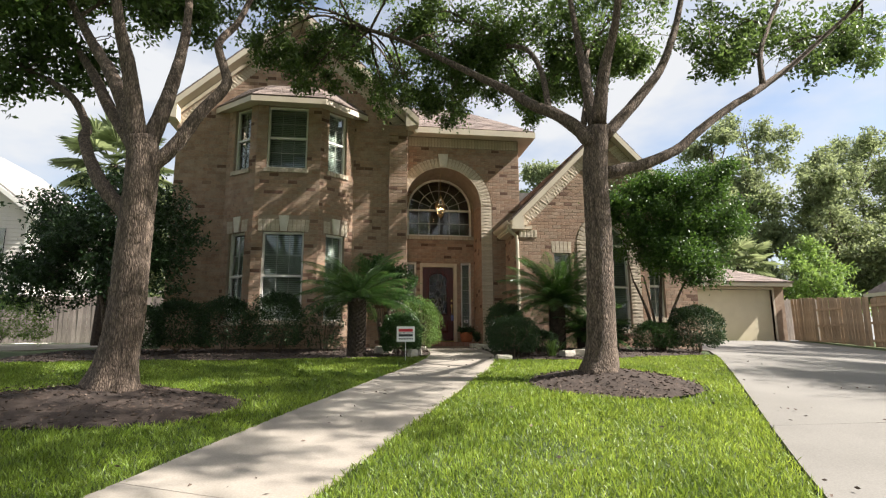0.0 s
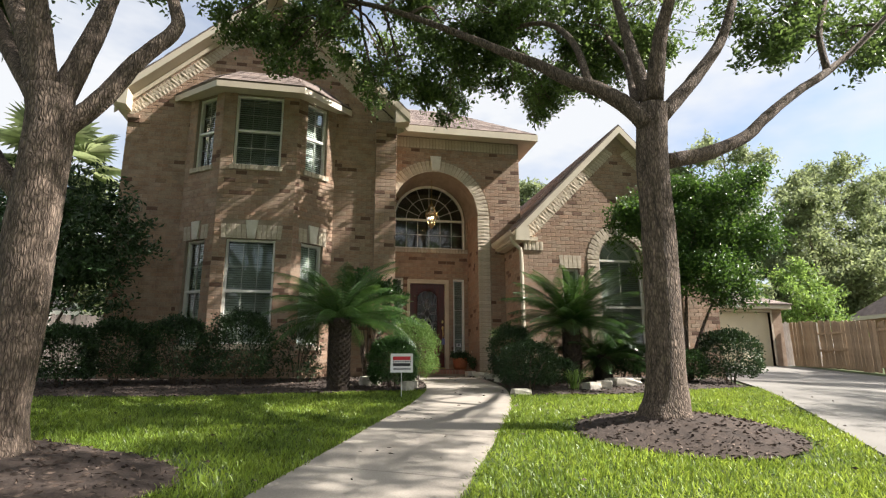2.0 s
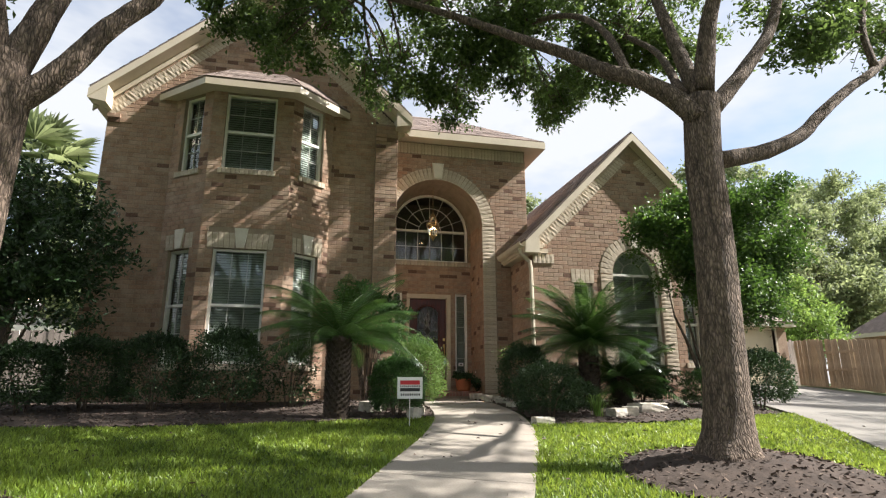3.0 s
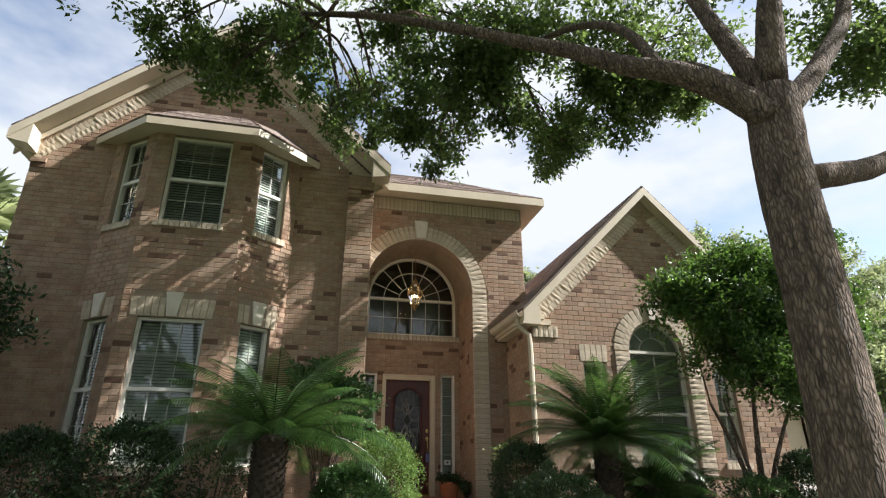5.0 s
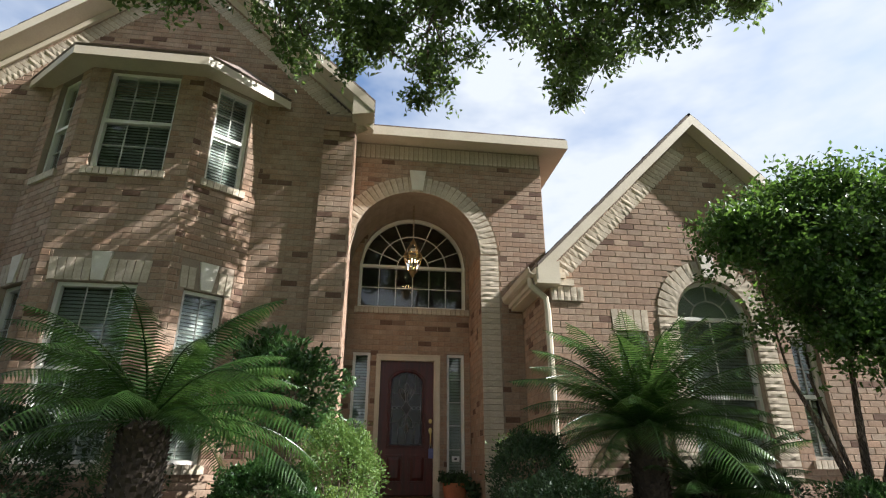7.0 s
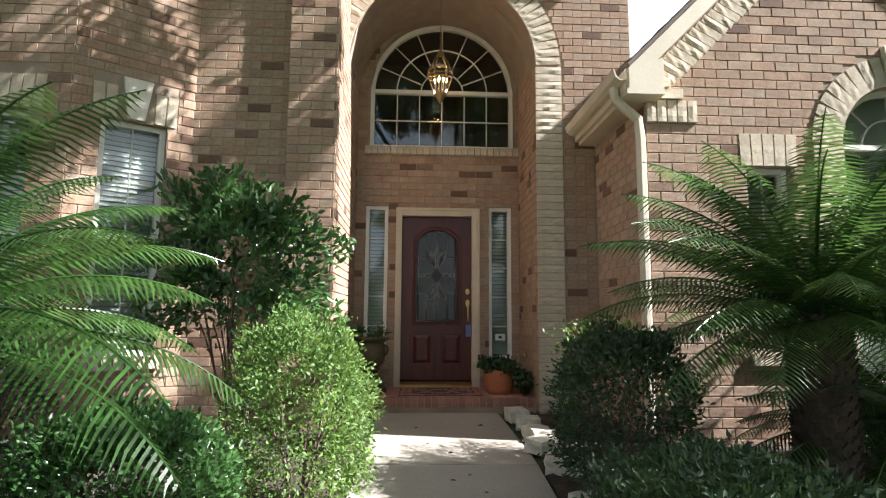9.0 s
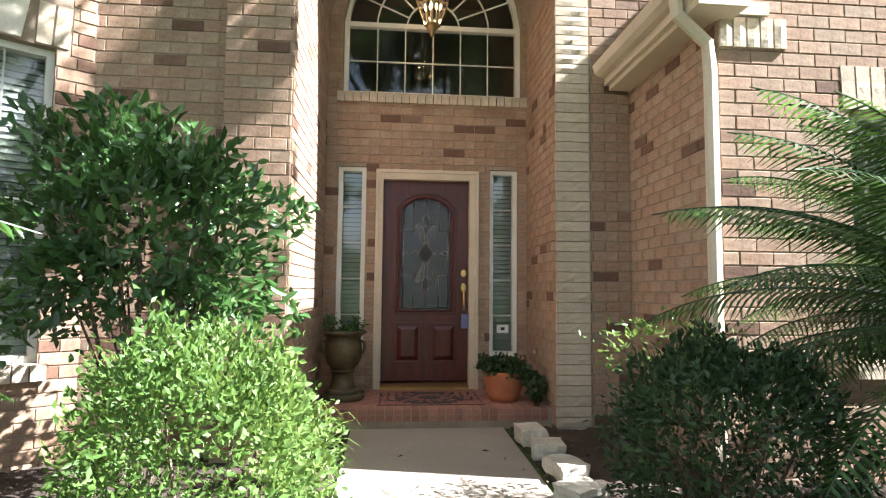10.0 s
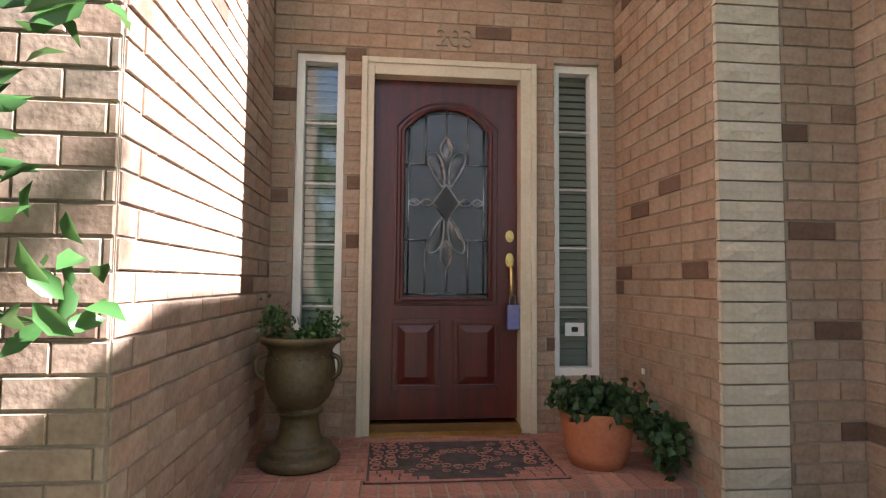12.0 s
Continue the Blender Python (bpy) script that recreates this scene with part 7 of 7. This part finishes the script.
m.box((-22, 22.03, 0.5), (-12.53, 30, 6.2))
part("wall", m, M["siding"], nb)
m = Mesh()
roof_face(m, (-11.9, 21.6, 5.8), (-11.9, 31, 5.8), (-17.2, 31, 9.95), (-17.2, 21.6, 9.95), rows=0, thick=0.12)
roof_face(m, (-22.5, 31, 5.8), (-22.5, 21.6, 5.8), (-17.2, 21.6, 9.95), (-17.2, 31, 9.95), rows=0, thick=0.12)
part("roof", m, M["grey_shingle"], nb)
m = Mesh()
rake(m, (-11.9, 5.72), (-17.2, 9.87), 21.56, 0.2, 0.05)
m.box((-12.62, 21.97, 0.9), (-12.48, 22.06, 6.0))
part("trim", m, M["vinyl"], nb, "white corner and rake boards")
m = Mesh()
m.box((-13.9, 21.95, 4.1), (-13.3, 22.0, 5.4)).box((-14.0, 21.95, 1.5), (-13.3, 22.0, 3.0))
part("window", m, M["glass"], nb)
far_roof = thing("carport", "low grey shingle carport roof behind the fence", "carport", (-12, 26, 1.1))
m = Mesh()
roof_face(m, (-16, 24.0, 3.25), (-5.0, 24.0, 3.25), (-5.0, 28, 4.5), (-16, 28, 4.5), rows=8, thick=0.12)
part("roof", m, M["grey_shingle"], far_roof)
m = Mesh()
m.box((-16, 23.95, 3.02), (-5, 24.0, 3.2))
part("fascia", m, M["vinyl"], far_roof)
for x in (-15.5, -12.5, -9.5, -6.5):
    m = Mesh()
    m.box((x, 24.2, 0.8), (x + 0.12, 24.32, 3.1))
    part("post", m, M["vinyl"], far_roof)
ribbon("pavement_neighbour", [(-8.0, 13.8), (-20, 13.8)], [(-6.0, 18.6), (-20, 18.6)], 0.025, 0.1, M["concrete"], "neighbour's pale concrete driveway", "driveway")
nb2 = thing("neighbour_house", "brick neighbour house with a cream eave beyond the fence", "house", (27, 22, 1.1))
m = Mesh()
m.box((32.5, 22, 0.5), (42, 31, 4.2))
part("wall", m, M["brick"], nb2)
m = Mesh()
roof_face(m, (31.8, 21.3, 4.2), (42.5, 21.3, 4.2), (39, 26, 7.2), (35, 26, 7.2), rows=0, thick=0.14)
roof_face(m, (31.8, 31, 4.2), (31.8, 21.3, 4.2), (35, 26, 7.2), (35, 27, 7.2), rows=0, thick=0.14)
part("roof", m, M["shingle"], nb2)
m = Mesh()
m.box((31.75, 21.25, 3.95), (42.5, 21.32, 4.18)).box((31.75, 21.32, 3.95), (31.82, 31, 4.18))
part("fascia", m, M["trim"], nb2)


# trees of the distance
def far_tree(label, at, h, blobs, seed, mat="leaf_hazed", leaf=(0.34, 0.17), trunk=0.2, per=9, sprig=0.45, group="trees beyond the garage"):
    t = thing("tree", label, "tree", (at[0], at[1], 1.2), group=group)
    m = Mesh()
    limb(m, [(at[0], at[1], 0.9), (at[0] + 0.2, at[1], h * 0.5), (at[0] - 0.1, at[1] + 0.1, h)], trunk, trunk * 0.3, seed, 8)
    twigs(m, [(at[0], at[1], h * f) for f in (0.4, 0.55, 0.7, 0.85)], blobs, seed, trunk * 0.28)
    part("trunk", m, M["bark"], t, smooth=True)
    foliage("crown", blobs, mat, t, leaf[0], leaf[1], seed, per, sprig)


def crown_of(at, z0, z1, r, k, seed, n):
    rng = random.Random(seed)
    out = []
    for i in range(k):
        f = i / max(k - 1, 1)
        z = z0 + (z1 - z0) * f
        rr = r * (0.55 + 0.6 * math.sin(math.pi * (0.2 + 0.75 * f)))
        out.append((at[0] + rng.uniform(-0.5, 0.5) * r, at[1] + rng.uniform(-0.4, 0.4) * r, z, rr * 0.75, rr * 0.7, (z1 - z0) / k * 0.75 + 0.3, n))
    return out


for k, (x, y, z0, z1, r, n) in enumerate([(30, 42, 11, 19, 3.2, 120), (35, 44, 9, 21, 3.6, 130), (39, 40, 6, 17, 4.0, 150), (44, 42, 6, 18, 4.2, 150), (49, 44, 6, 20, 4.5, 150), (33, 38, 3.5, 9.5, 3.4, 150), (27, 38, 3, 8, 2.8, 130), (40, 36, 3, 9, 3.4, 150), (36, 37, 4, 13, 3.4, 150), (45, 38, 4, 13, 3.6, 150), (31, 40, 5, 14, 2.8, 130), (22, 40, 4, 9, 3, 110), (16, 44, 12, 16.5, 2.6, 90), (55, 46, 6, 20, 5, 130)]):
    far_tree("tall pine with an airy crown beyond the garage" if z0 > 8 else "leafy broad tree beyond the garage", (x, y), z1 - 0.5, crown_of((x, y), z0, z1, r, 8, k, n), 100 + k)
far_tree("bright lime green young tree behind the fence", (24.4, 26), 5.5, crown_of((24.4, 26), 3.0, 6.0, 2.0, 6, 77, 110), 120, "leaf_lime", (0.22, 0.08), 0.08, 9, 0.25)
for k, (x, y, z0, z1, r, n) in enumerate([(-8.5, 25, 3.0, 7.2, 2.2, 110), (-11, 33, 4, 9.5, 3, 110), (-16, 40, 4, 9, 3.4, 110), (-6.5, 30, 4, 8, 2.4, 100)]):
    far_tree("leafy green tree behind the neighbour's carport", (x, y), z1 - 0.5, crown_of((x, y), z0, z1, r, 7, 30 + k, n), 130 + k, "leaf_hazed", (0.26, 0.13), 0.14, 9, 0.35, group="trees behind the carport")

# trees out of view on the right, positioned so their crowns shade the drive
far_tree("unseen broad leafy tree on the neighbour's side, added to shade the drive", (17.8, 5.6), 9.5, crown_of((17.8, 5.6), 7.0, 11.0, 2.8, 7, 90, 260), 150, "leaf_tree", (0.12, 0.055), 0.22, 12, 0.2, group="trees across the street")
for k, (x, y) in enumerate([(20.6, 1.5), (21.5, 9.2), (22.8, 14.0)]):
    far_tree("unseen broad leafy tree on the neighbour's side, added to shade the drive", (x, y), 9.5, crown_of((x, y), 6.0, 11.5, 3.0, 7, 190 + k, 240), 152 + k, "leaf_tree", (0.14, 0.06), 0.22, 12, 0.22, group="trees across the street")


# fan palms behind the garage and the corner of the house
def fan_palm(label, at, height, reach, n, seed):
    t = thing("fan_palm", label, "palm", (at[0], at[1], float(land(*at))))
    rng = random.Random(seed)
    m = Mesh()
    m.tube([(at[0], at[1], t.location.z - 0.1), (at[0] + 0.06, at[1], height * 0.5), (at[0], at[1], height)], [0.17, 0.13, 0.12], 10, wob=0.08, seed=seed)
    stem = part("trunk", m, M["palm_trunk"], t, "dark fibrous trunk")
    top = Vector((at[0], at[1], height))
    for k in range(n):
        a, lift = k * 2.399, 1.35 - 1.9 * (k + 0.5) / n
        out = Vector((math.cos(a) * math.cos(lift), math.sin(a) * math.cos(lift), math.sin(lift)))
        hub = top + out * reach * rng.uniform(0.45, 0.6)
        side = Vector((-math.sin(a), math.cos(a), 0))
        fm = Mesh()
        fm.tube([top, hub], [0.016, 0.010], 5)
        for q in range(17):
            b = (q - 8) / 8 * 1.75
            w = (out * math.cos(b) + side * math.sin(b)).normalized()
            tip = hub + w * reach * 0.55 * (1 - 0.12 * abs(b)) + Vector((0, 0, -0.10 * reach))
            mid = hub.lerp(tip, 0.55) + Vector((0, 0, 0.05 * reach))
            e = w.cross(side.cross(out)) * 0.035 * reach
            fm.add([hub, mid + e, tip, mid - e], [(0, 1, 2), (0, 2, 3)])
        part("frond", fm, M["leaf_hazed"], stem)
    return t


fan_palm("green fan palm standing behind the garage", (20.6, 27.5), 5.4, 2.0, 26, 3)
fan_palm("green fan palm rising behind the corner tree", (-7.7, 17.2), 6.5, 1.7, 26, 4)
# unseen row behind the camera: cuts low sky light, reflects in the panes
for k, (x, y, r, h) in enumerate([(-34, -24, 5, 13), (-24, -30, 5, 15), (-14, -26, 5, 12), (-5, -31, 5, 15), (5, -27, 5, 13), (15, -30, 5, 14), (26, -26, 5, 13), (37, -28, 5.5, 14), (-40, -8, 5, 13), (-36, 6, 5, 12), (46, -12, 5, 13)]):
    far_tree("broad leafy tree across the street", (x, y), h - 1, crown_of((x, y), 2.5, h, r, 8, 60 + k, 130), 160 + k, "leaf_tree", (0.42, 0.22), 0.25, 9, 0.6, group="trees across the street")
